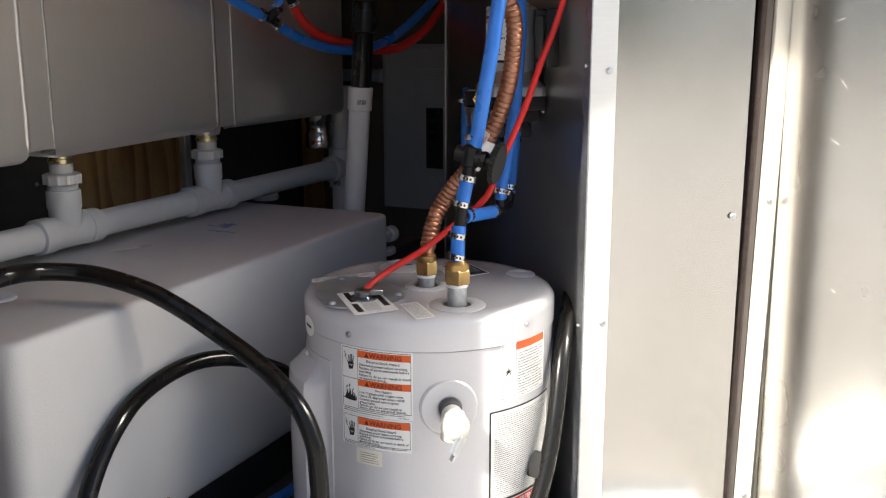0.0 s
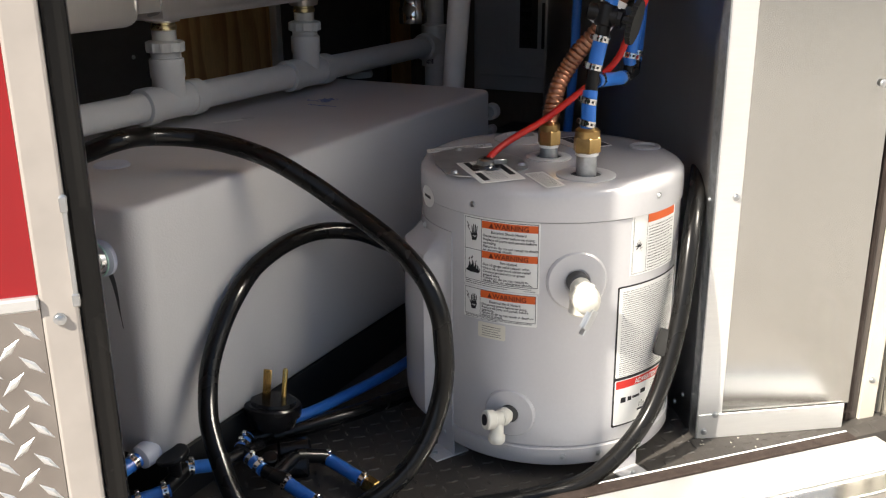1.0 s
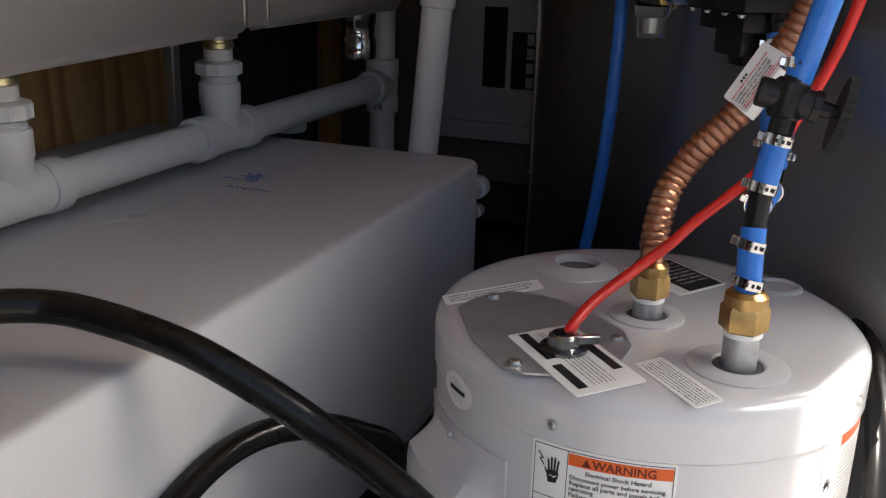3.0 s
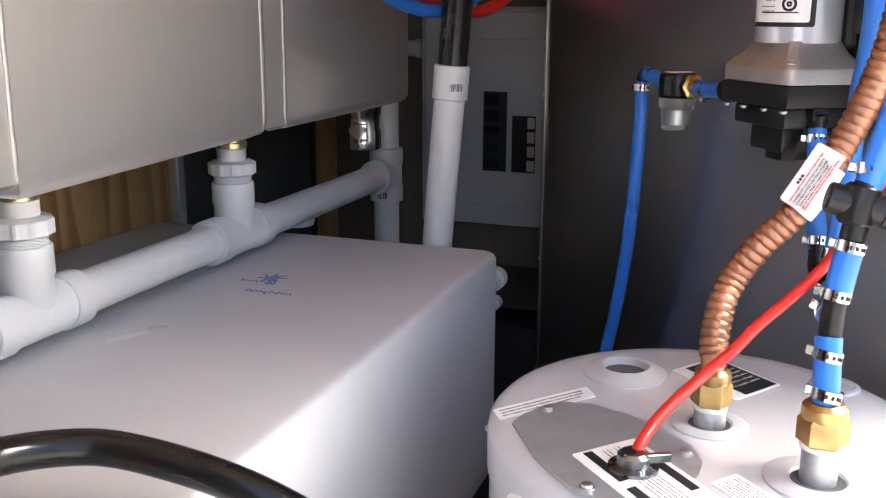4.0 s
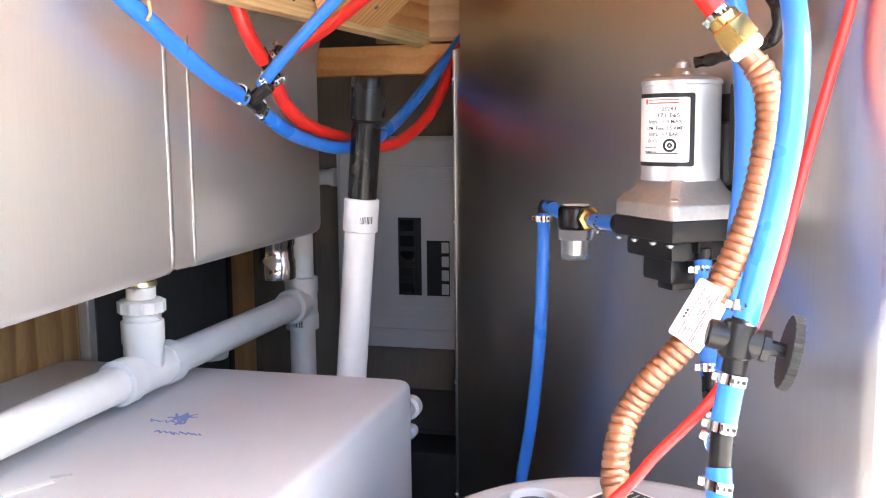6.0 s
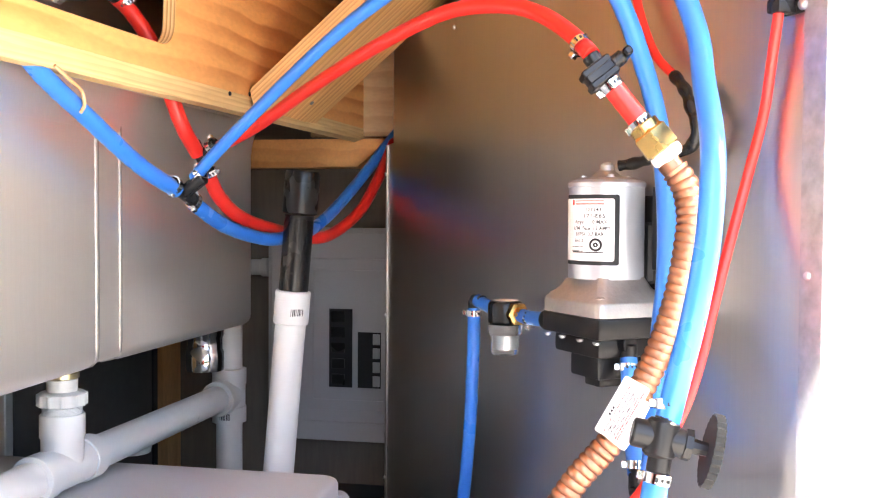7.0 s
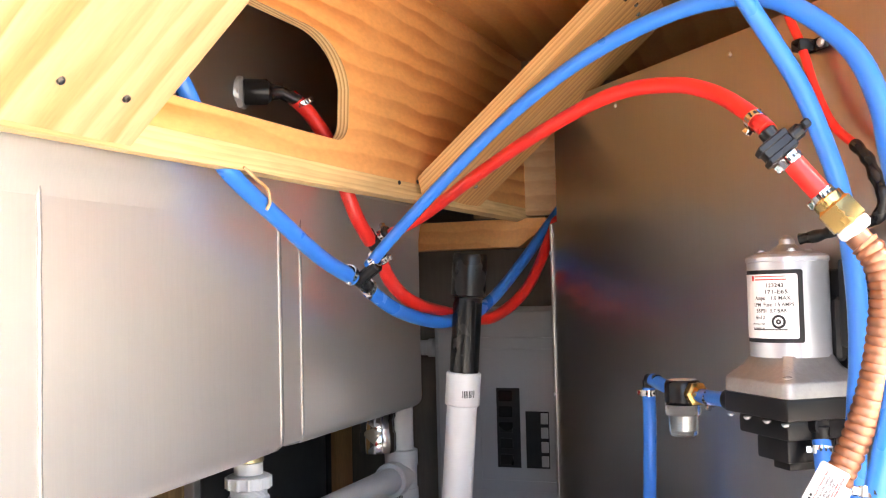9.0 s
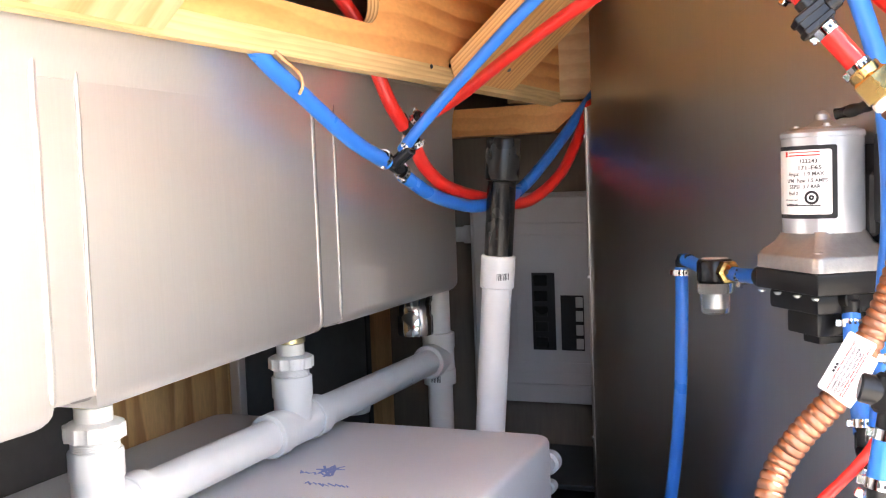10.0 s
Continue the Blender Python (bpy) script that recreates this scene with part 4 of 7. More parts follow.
def top_poly(name, pts, mat, z0, z1, parent=heater, label=""):
    bm = nbm()
    lo = [bm.verts.new((x, y, z0)) for x, y in pts]
    hi = [bm.verts.new((x, y, z1)) for x, y in pts]
    bm.faces.new(hi)
    for k in range(len(pts)):
        j = (k + 1) % len(pts)
        bm.faces.new((lo[k], lo[j], hi[j], hi[k]))
    return part(name, bm, mat, parent, label)


plate_pts = [(-0.7265, 1.262), (-0.722, 1.286), (-0.706, 1.316), (-0.690, 1.330), (-0.664, 1.333), (-0.630, 1.322), (-0.590, 1.300), (-0.560, 1.270), (-0.548, 1.240), (-0.550, 1.208), (-0.572, 1.172), (-0.600, 1.150), (-0.622, 1.144), (-0.642, 1.148), (-0.690, 1.200)]
jp = top_poly("junction_plate", plate_pts, plate_zinc, ZT, ZT + 0.0022, label="plain zinc junction box plate")
for x, y in ((-0.702, 1.303), (-0.563, 1.249), (-0.634, 1.158)):
    screw_head("screw", (x, y, ZT + 0.0022), (0, 0, 1), jp, 0.0052)


def top_label(name, o, ux, uy, mat, z, label=""):
    o, ux, uy = Vector((*o, z)), Vector((*ux, 0)), Vector((*uy, 0))
    mpp = planar(o, ux, uy, (0, 0, 1))
    return sheet(name, ux.length, uy.length, mpp, mat, heater, 0.0005, label), mpp


lab, mpp = top_label("wiring_label", (-0.569, 1.117), (-0.090, 0.096), (0.048, 0.053), paper, ZT + 0.0024, "white wiring label with black bars")
for bar in ((0.010, 0.008, 0.058, 0.018), (0.070, 0.010, 0.128, 0.020), (0.030, 0.056, 0.120, 0.066)):
    printing("black_bar", [bar], [], mpp, ink, lab)
printing("print", bars(0.012, 0.046, 0.125, 6, 0.0042, 0.0014, 31), [], mpp, ink, lab)
lab, mpp = top_label("notice_label", (-0.477, 1.141), (-0.062, 0.064), (0.020, 0.025), paper, ZT + 0.0004, "narrow white notice label")
printing("print", bars(0.004, 0.0255, 0.083, 7, 0.0036, 0.0014, 33), [], mpp, ink, lab)
lab, mpp = top_label("notice_label", (-0.485, 1.457), (-0.042, -0.060), (-0.073, 0.061), paper, ZT + 0.0004, "notice label with a black field")
printing("black_field", [(0.003, 0.003, 0.055, 0.090)], [], mpp, ink, lab)
printing("print", bars(0.008, 0.076, 0.050, 7, 0.009, 0.003, 35), [], mpp, paper, lab, 0.001)
lab, mpp = top_label("rating_label", (-0.740, 1.266), (0.076, 0.092), (-0.014, 0.022), paper, ZT + 0.0004, "long white rating label with fine print")
printing("print", bars(0.006, 0.018, 0.110, 3, 0.0062, 0.0028, 37), [], mpp, ink, lab)


def top_ring(name, c, r0, r1, h=0.003):
    bm = nbm()
    lathe(bm, [(r1, ZT - 0.002), (r1, ZT + h * 0.5), (r1 - 0.003, ZT + h), (r0 + 0.002, ZT + h), (r0, ZT + h * 0.4), (r0, ZT - 0.002)], 40, Matrix.Translation((*c, 0)), close=False)
    return part(name, bm, plastic_grey, heater, smooth=True)


# dark disc on the closed lid, coloured for the shade inside a hole
def dark_disc(parent, c, r, mat=None):
    bm = nbm()
    rod(bm, (*c, ZT - 0.006), (*c, ZT + 0.0007), r, 28)
    return part("opening", bm, mat or sealant_hole_grey, parent)


NR, NL, PL = (-0.4535, 1.240), (-0.549, 1.327), (-0.647, 1.436)
rg = top_ring("collar", NR, 0.0225, 0.045)
dark_disc(rg, NR, 0.0225)
rg = top_ring("collar", NL, 0.0200, 0.037)
dark_disc(rg, NL, 0.0200)
bm = nbm()
lathe(bm, [(0.046, ZT - 0.002), (0.0455, ZT + 0.0015), (0.040, ZT + 0.0035), (0.030, ZT + 0.0085), (0.0265, ZT + 0.0095), (0.0245, ZT + 0.0085), (0.0240, ZT - 0.002)], 40, Matrix.Translation((*PL, 0)), close=False)
rg = part("collar", bm, plastic_grey, heater, smooth=True)
dark_disc(rg, PL, 0.0240, sealant_hole_grey)
rg = top_ring("collar", (-0.432, 1.470), 0.018, 0.026, 0.004)
dark_disc(rg, (-0.432, 1.470), 0.018, plastic_grey)


def nipple(c, z1, r=0.0155):
    bm = nbm()
    lathe(bm, [(r, ZT - 0.01), (r, z1), (r - 0.002, z1 + 0.001)], 28, Matrix.Translation((*c, 0)))
    return part("pipe_nipple", bm, galv, heater, "galvanised pipe nipple", smooth=True)


nipple(NR, 0.512)
nipple(NL, 0.499, 0.0150)


def union(o, z0, parent, r=0.020):
    """A brass union with a hexagon nut and thread tape below it."""
    bm = nbm()
    lathe(bm, [(r * 0.85, z0 - 0.004), (r * 0.92, z0 - 0.003), (r * 0.92, z0 + 0.001), (r * 0.85, z0 + 0.002)], 24, Matrix.Translation((*o, 0)))
    part("thread_tape", bm, paper, parent, smooth=True)
    bm = nbm()
    m = Matrix.Translation((*o, 0))
    lathe(bm, [(r * 0.98, z0 + 0.001), (r * 1.12, z0 + 0.003), (r * 1.12, z0 + 0.022), (r * 1.0, z0 + 0.025)], 6, m)
    lathe(bm, [(r * 0.95, z0 + 0.023), (r * 1.0, z0 + 0.026), (r * 0.98, z0 + 0.034), (r * 0.75, z0 + 0.038)], 24, m)
    return part("union", bm, dull_brass, parent, "dull brass union", smooth=True)


# ---- cold supply riser: blue pipe, tee, stop valve ----
riser = thing("cold_riser", "blue plastic cold-water riser with black fittings above the heater", "water pipe", (*NR, 0.51))
union(NR, 0.514, riser, 0.0190)
R0 = [Vector((*NR, 0.548)), Vector((-0.4555, 1.247, 0.585)), Vector((-0.4560, 1.252, 0.604)), Vector((-0.4535, 1.257, 0.640)), Vector((-0.446, 1.263, 0.682)), Vector((-0.441, 1.267, 0.713)), Vector((-0.438, 1.269, 0.738))]
PR = 0.0112
part("tube", (lambda b: (tube(b, spline(R0[:3], 6), PR, 18), b)[1])(nbm()), blue_pex, riser, smooth=True)
part("tube", (lambda b: (tube(b, spline(R0[3:5], 6), PR, 18), b)[1])(nbm()), blue_pex, riser, smooth=True)
bm = nbm()
rod(bm, R0[2] - Vector((0, 0, 0.012)), R0[3] + Vector((0, 0, 0.004)), 0.0095, 20, 0.001)
tee = part("tee", bm, black_plastic, riser, "black tee fitting", smooth=True)
up = (R0[4] - R0[3]).normalized()
part("tube", (lambda b: (tube(b, spline([R0[3] + Vector((0, 0, -0.004)), R0[4]], 6), PR, 18), b)[1])(nbm()), blue_pex, riser, smooth=True)
for q in (R0[0] + Vector((0, 0.001, 0.010)), R0[1] + Vector((0, 0.001, 0.005)), R0[3] + Vector((0, 0, -0.001)), R0[4] + Vector((0, 0, -0.003))):
    ring_clamp(q, up, PR, riser, (-1, 0.1, 0))
# stop valve with a handwheel
V0 = R0[5] + Vector((-0.002, 0.001, 0.0))
bm = nbm()
rod(bm, R0[4] + Vector((0.0, 0, 0.002)), R0[6] - Vector((0, 0, 0.006)), 0.0105, 20, 0.001)
lathe(bm, [(0.0115, -0.017), (0.0145, -0.014), (0.0152, 0.0), (0.0145, 0.014), (0.0115, 0.017)], 24, frame_to(V0, V0 + up))
HX = Vector((0.972, 0.06, -0.22)).normalized()
rod(bm, V0 - HX * 0.026, V0 + HX * 0.021, 0.0128, 20, 0.002)
lathe(bm, [(0.0115, 0.018), (0.0140, 0.020), (0.0140, 0.026), (0.007, 0.027), (0.006, 0.044)], 8, frame_to(V0, V0 + HX))
valve = part("stop_valve", bm, black_plastic, riser, "black stop valve with a handwheel", smooth=True)
bm = nbm()
pr = []
hw = frame_to(V0 + HX * 0.040, V0 + HX * 0.06)
nt = 26
for k in range(nt * 2):
    r_ = 0.0325 if k % 2 else 0.0302
    pr.append((r_ * math.cos(math.pi * k / nt), r_ * math.sin(math.pi * k / nt)))
lo = [bm.verts.new(hw @ Vector((x, y, 0))) for x, y in pr]
hi = [bm.verts.new(hw @ Vector((x, y, 0.008))) for x, y in pr]
bm.faces.new(lo[::-1])
bm.faces.new(hi)
for k in range(len(pr)):
    j = (k + 1) % len(pr)
    bm.faces.new((lo[k], lo[j], hi[j], hi[k]))
part("handwheel", bm, matte_rubber, valve)

# front blue hose: from the valve up and over to the sink side
blue_front = hose("blue_water_hose", "thick blue hose arching from the stop valve to the sink tee",
                  [(-0.4386, 1.2699, 0.7247), (-0.428, 1.2679, 0.7714), (-0.4172, 1.2616, 0.8212), (-0.4068, 1.2645, 0.8837), (-0.4022, 1.279, 0.9483), (-0.4018, 1.3197, 0.9906), (-0.4046, 1.3723, 1.0366), (-0.4083, 1.4132, 1.0881), (-0.4274, 1.4472, 1.1477), (-0.4687, 1.4732, 1.1975),
                   (-0.5117, 1.4896, 1.2261), (-0.5567, 1.5037, 1.2337), (-0.61, 1.519, 1.2297), (-0.6823, 1.5411, 1.2114), (-0.7604, 1.5669, 1.1794), (-0.8429, 1.5957, 1.1327), (-0.9325, 1.6276, 1.0691), (-1.0282, 1.6564, 0.993), (-1.0704, 1.6698, 0.9553)], PR, blue_pex, "water hose", "blue hoses", 5, 16, None, lambda s_: 1.0 - 0.24 * min(1.0, max(0.0, s_ - 0.55) / 0.45))
ring_clamp((-0.4365, 1.272, 0.741), (0.1, 0.25, 0.95), PR, blue_front, (-1, 0, 0))
ring_clamp((-1.060, 1.668, 0.962), (-0.85, 0.2, -0.5), PR * 0.80, blue_front, (0, 0, 1))

# branch from the tee to the pump outlet, and the tall hose behind
EL, EB = Vector((-0.4500, 1.411, 0.607)), Vector((-0.4612, 1.484, 0.604))
branch = thing("branch_hose", "short blue branch hose with black elbows between tee and pump", "water hose", EL, "blue hoses")
T0 = R0[2] + Vector((0.0, 0.004, 0.012))
part("tube", (lambda b: (tube(b, spline([T0 + Vector((0, 0.018, 0)), EL - Vector((0, 0.022, 0.001))], 4), PR * 0.95, 16), b)[1])(nbm()), blue_pex, branch, smooth=True)
barb("tee_arm", [(T0, T0 + Vector((0, 0.03, 0)))], 0.0085, branch)
barb("elbow", [(EL - Vector((0, 0.032, 0)), EL + Vector((0, 0.006, 0))), (EL, EL + Vector((0.001, 0.005, 0.030))), (EL, EB), (EB, EB + Vector((0, 0.003, 0.028)))], 0.0088, branch)
for q in (T0 + Vector((0, 0.030, 0)), EL - Vector((0, 0.030, 0.0))):
    ring_clamp(q, (0, 1, 0), PR * 0.95, branch, (-1, 0, 0.4))
part("tube", (lambda b: (tube(b, spline([EB + Vector((0, 0.003, 0.018)), (-0.467, 1.518, 0.672), (-0.4712, 1.5432, 0.742)], 5), PR * 0.9, 16), b)[1])(nbm()), blue_pex, branch, smooth=True)
for q, dd in ((EB + Vector((0, 0.005, 0.028)), (0, 0.3, 1)), (Vector((-0.471, 1.5415, 0.732)), (0, 0.2, 1))):
    ring_clamp(q, dd, PR * 0.9, branch, (-1, 0, 0))
tall = hose("blue_water_hose", "long blue hose rising in front of the steel wall", [EL + Vector((0.001, 0.004, 0.018)), (-0.4485, 1.4131, 0.6404), (-0.4444, 1.4275, 0.6849), (-0.4415, 1.4437, 0.7466), (-0.4383, 1.4516, 0.7919), (-0.4344, 1.4483, 0.8396), (-0.4338, 1.4579, 0.8999), (-0.4382, 1.4636, 0.9628), (-0.4449, 1.4748, 1.0132), (-0.4561, 1.4752, 1.0556),
            (-0.4774, 1.471, 1.1177), (-0.5022, 1.4653, 1.1664), (-0.5249, 1.4582, 1.2072), (-0.5494, 1.4541, 1.2544), (-0.5786, 1.4517, 1.3246), (-0.6059, 1.4582, 1.4246)], PR * 0.92, blue_pex, "water hose", "blue hoses", 5, 16)
ring_clamp(Vector((-0.4487, 1.4122, 0.637)), (0.1, 0.3, 1), PR * 0.92, tall, (1, 0, 0))

# ---- hot side: copper connector, brass nut, black tee, red hose ----
cop = thing("copper_connector", "corrugated copper water connector with a paper tag, above the heater", "water pipe", (*NL, 0.50))
union(NL, 0.500, cop, 0.0172)
CP = [(*NL, 0.532), (-0.551, 1.3390, 0.5496), (-0.5504, 1.3499, 0.5724), (-0.5461, 1.36, 0.5972), (-0.5375, 1.3684, 0.6177), (-0.5199, 1.3704, 0.6452), (-0.4988, 1.3743, 0.67), (-0.4802, 1.3769, 0.6934), (-0.4577, 1.3862, 0.7371), (-0.4383, 1.3878, 0.782),
      (-0.424, 1.3853, 0.8314), (-0.4164, 1.3795, 0.8791), (-0.4146, 1.378, 0.9093), (-0.4211, 1.3791, 0.9378), (-0.4363, 1.3805, 0.9588)]
cpath = spline(CP, 40)
clen = sum((b - a).length for a, b in zip(cpath, cpath[1:]))
bm = nbm()
tube(bm, cpath, 0.0142, 24, lambda s_: 0.82 if (s_ < 0.016 or s_ > clen - 0.010) else 0.87 + 0.13 * abs(math.sin(s_ / 0.0086 * math.pi)) ** 0.8)
part("corrugated_tube", bm, copper, cop, smooth=True)
tg = [p_ for p_ in cpath if 0.684 < p_.z < 0.727]
bm = nbm()
tube(bm, tg, 0.0156, 16, None, False)
wrap = part("paper_tag", bm, paper, cop, "white and red printed paper tag", smooth=True)
td = (tg[-1] - tg[0]).normalized()
tn = Vector((-0.35, -1.0, 0.35))
tn = (tn - td * tn.dot(td)).normalized()
tx = td.cross(tn)
mpp = planar(tg[0] + tn * 0.0157 - tx * 0.011, td, tx, tn)
sheet("tag_flap", 0.062, 0.029, planar(tg[0] + tn * 0.0158 - tx * 0.0155, td, tx, tn), paper, wrap)
printing("red_print", bars(0.003, 0.0205, 0.056, 1, 0.0034, 0.0016, 41) + bars(0.003, 0.0180, 0.050, 1, 0.0034, 0.0016, 42) + bars(0.003, 0.0045, 0.056, 1, 0.0034, 0.0016, 44), [], mpp, red_ink, wrap, 0.0014)
printing("print", [(0.020, 0.0005, 0.0225, 0.0030), (0.0235, 0.0005, 0.026, 0.0030), (0.027, 0.0005, 0.0295, 0.0030)],
         [("DO NOT APPLY PIPE DOPE,", 0.004, 0.0148, 0.0030, 0.044), ("SOLDER FLUX, OR ANY OTHER", 0.003, 0.0114, 0.0030, 0.048), ("CHEMICAL TO NUTS OR SEALS", 0.003, 0.0080, 0.0030, 0.048)], mpp, ink, wrap, 0.0014)
# top nut and reducer
n0, n1 = Vector((-0.436, 1.381, 0.964)), Vector((-0.470, 1.380, 1.006))
nd = (n1 - n0).normalized()
bm = nbm()
lathe(bm, [(0.0125, -0.004), (0.0165, 0.0), (0.0165, 0.006), (0.015, 0.008)], 24, frame_to(n0, n1))
part("thread_tape", bm, paper, cop, smooth=True)
bm = nbm()
lathe(bm, [(0.0165, 0.007), (0.0195, 0.009), (0.0195, 0.030), (0.016, 0.033)], 6, frame_to(n0, n1))
lathe(bm, [(0.0155, 0.031), (0.0155, 0.040), (0.009, 0.044)], 20, frame_to(n0, n1))
part("brass_nut", bm, brass, cop, "brass nut", smooth=True)
red_tail = thing("red_hose_tail", "short red hose with a black tee above the brass nut", "water hose", n1)
q0, q1 = n0 + nd * 0.036, Vector((-0.494, 1.379, 1.037))
part("tube", (lambda b: (tube(b, [q0, q1], 0.0108, 16), b)[1])(nbm()), red_pex, red_tail, smooth=True)
ring_clamp(q0 + nd * 0.007, nd, 0.0108, red_tail, (-1, 0, -0.5))
ring_clamp(q1 - nd * 0.004, nd, 0.0108, red_tail, (-1, 0, -0.5))
t1 = Vector((-0.5020, 1.379, 1.0465))
bx = Vector((0.75, 0.25, 0.62)).normalized()
bm = nbm()
rod(bm, q1 - nd * 0.01, Vector((-0.513, 1.379, 1.064)), 0.0092, 18, 0.001)
by = nd.cross(bx).normalized()
bw = by.cross(nd).normalized()
tm = Matrix((nd, by, bw)).transposed().to_4x4()
tm.translation = t1
box(bm, (-0.0115, -0.0105, -0.017), (0.0115, 0.0105, 0.013), 0.0025, 2, m=tm)
for sx in (-0.0105, 0.0035):
    box(bm, (sx, -0.0118, -0.0185), (sx + 0.007, 0.0118, 0.0143), 0.0012, 1, m=tm)
rod(bm, tm @ Vector((0, 0, 0.014)), tm @ Vector((0, 0, 0.028)), 0.0075, 16, 0.001)
part("tee", bm, black_plastic, red_tail, "blocky black valve tee", smooth=True)
bm = nbm()
box(bm, (-0.0045, -0.014, 0.027), (0.0045, 0.014, 0.036), 0.002, 1, m=tm)
part("handle", bm, black_plastic, red_tail)
red_arc = hose("red_water_hose", "red hose arching from the black tee to the sink", [(-0.5111, 1.3776, 1.0637), (-0.5312, 1.4047, 1.0883), (-0.5642, 1.4393, 1.1168), (-0.6062, 1.4719, 1.1357), (-0.6656, 1.5139, 1.1439), (-0.7226, 1.5543, 1.1368), (-0.8123, 1.6155, 1.1115), (-0.9121, 1.6802, 1.0739), (-1.0054, 1.735, 1.0323), (-1.0912, 1.7757, 1.002)], 0.0090, red_pex, "water hose", "red hoses", 7, 16)
ring_clamp((-0.522, 1.386, 1.075), (-0.5, 0.65, 0.6), 0.0092, red_arc, (-0.5, 0, -1))

# power cable from the junction plate up along the wall
cable = thing("power_cable", "red power cable rising from the heater along the steel wall", "cable", (-0.602, 1.205, 0.482))
bm = nbm()
tube(bm, spline([(-0.603, 1.209, 0.492), (-0.598, 1.222, 0.503), (-0.585, 1.252, 0.518), (-0.554, 1.301, 0.541), (-0.532, 1.319, 0.560), (-0.513, 1.341, 0.579), (-0.488, 1.357, 0.602), (-0.468, 1.370, 0.622), (-0.452, 1.374, 0.645), (-0.432, 1.364, 0.690), (-0.4145, 1.368, 0.730), (-0.402, 1.381, 0.768), (-0.3932, 1.3951, 0.8021), (-0.3811, 1.4092, 0.8512), (-0.367, 1.4283, 0.902), (-0.3536, 1.4375, 0.9537), (-0.3407, 1.4343, 1.0116), (-0.3343, 1.423, 1.0742), (-0.3301, 1.4175, 1.1174), (-0.3299, 1.4177, 1.1749), (-0.3258, 1.4156, 1.2256), (-0.33, 1.43, 1.30), (-0.34, 1.45, 1.424)], 6), 0.0054, 14)
part("cable", bm, red_pex, cable, smooth=True)
bm = nbm()
lathe(bm, [(0.022, 0), (0.022, 0.003), (0.0145, 0.005), (0.0145, 0.013), (0.011, 0.016)], 20, Matrix.Translation((-0.603, 1.205, ZT + 0.003)))
box(bm, (-0.012, -0.003, 0.006), (0.034, 0.003, 0.014), 0.001, 1, m=Matrix.Translation((-0.603, 1.199, ZT + 0.004)) @ Matrix.Rotation(radians(28), 4, "Z"))
part("cable_connector", bm, dark_zinc, cable, "zinc cable connector", smooth=True)


def p_clip(p, size, name_label):
    """A black strap clip screwed to the wall over a cable."""
    root = thing("cable_clip", name_label, "cable clip", p, "cable clips")
    m = WM.to_3x3().to_4x4()
    m.translation = Vector(p)
    bm = nbm()
    box(bm, (-0.026, -0.018, -0.0075), (0.009, -0.0135, 0.0075), 0.001, 1, m=m)
    box(bm, (-0.0085, -0.0135, -0.0075), (0.010, 0.0085, 0.0075), 0.004, 2, m=m)
    part("strap", bm, black_plastic, root, smooth=True)
    screw_head("screw", m @ Vector((-0.018, -0.0134, 0)), WN, root, 0.0048)
    return root


p_clip((-0.3301, 1.4175, 1.114), 0.0, "black strap clip holding the red cable to the steel wall")
p_clip((-0.4739, 1.6053, 1.196), 0.0, "black strap clip holding the thin red cable")
lead = thing("pump_lead", "thin red cable with a black taped splice to the pump", "cable", (-0.488, 1.636, 1.28))
bm = nbm()
tube(bm, spline([(-0.472, 1.690, 1.255), (-0.480, 1.662, 1.274), (-0.4875, 1.640, 1.264), (-0.4873, 1.6231, 1.2391), (-0.4739, 1.6053, 1.195), (-0.4616, 1.589, 1.1409), (-0.4453, 1.5666, 1.0941), (-0.423, 1.5346, 1.0627)], 6), 0.0054, 12)
part("cable", bm, red_pex, lead, smooth=True)
bm = nbm()
tube(bm, spline([(-0.4251, 1.5382, 1.0658), (-0.414, 1.5167, 1.0461), (-0.4071, 1.5013, 1.0215), (-0.4021, 1.4918, 1.0031), (-0.4091, 1.4982, 0.9809), (-0.4342, 1.5292, 0.9772), (-0.4616, 1.562, 0.9694), (-0.4852, 1.5708, 0.9655)], 6), 0.0072, 10, lambda s_: 0.95 + 0.12 * math.sin(s_ * 260))
part("taped_wire", bm, rubber, lead, "black tape wrapping", smooth=True)


# ---- water pump with strainer on the steel wall ----
pump = thing("water_pump", "silver and black water pump bolted upright to the steel wall", "water pump", (-0.500, 1.587, 0.71))
PS = Matrix.Translation((-0.4996, 1.5868, -0.0478)) @ Matrix.Scale(1.0526, 4)      # the motor's axis
PWM = PS @ WM.to_3x3().to_4x4()
AL = (WM.to_3x3() @ Vector((1, 0, 0))).normalized()
MR = 0.0428
bm = nbm()
lathe(bm, [(MR, 0.836), (MR, 0.9385), (MR + 0.0012, 0.9395), (MR + 0.0012, 0.9435), (MR - 0.001, 0.9460), (MR - 0.005, 0.947)], 48, PS)
motor = part("motor", bm, motor_grey, pump, "silver motor housing", smooth=True)
bm = nbm()
lathe(bm, [(MR - 0.006, 0.9465), (MR - 0.009, 0.9495), (0.018, 0.9510), (0.013, 0.955), (0.009, 0.958), (0.008, 0.964), (0.003, 0.968)], 28, PS)
part("end_cap", bm, cast_alu, motor, smooth=True)
for k in range(3):
    a = radians(40 + 120 * k)
    screw_head("screw", PS @ Vector((math.cos(a) * 0.029, math.sin(a) * 0.029, 0.9498)), (0, 0, 1), motor, 0.004)
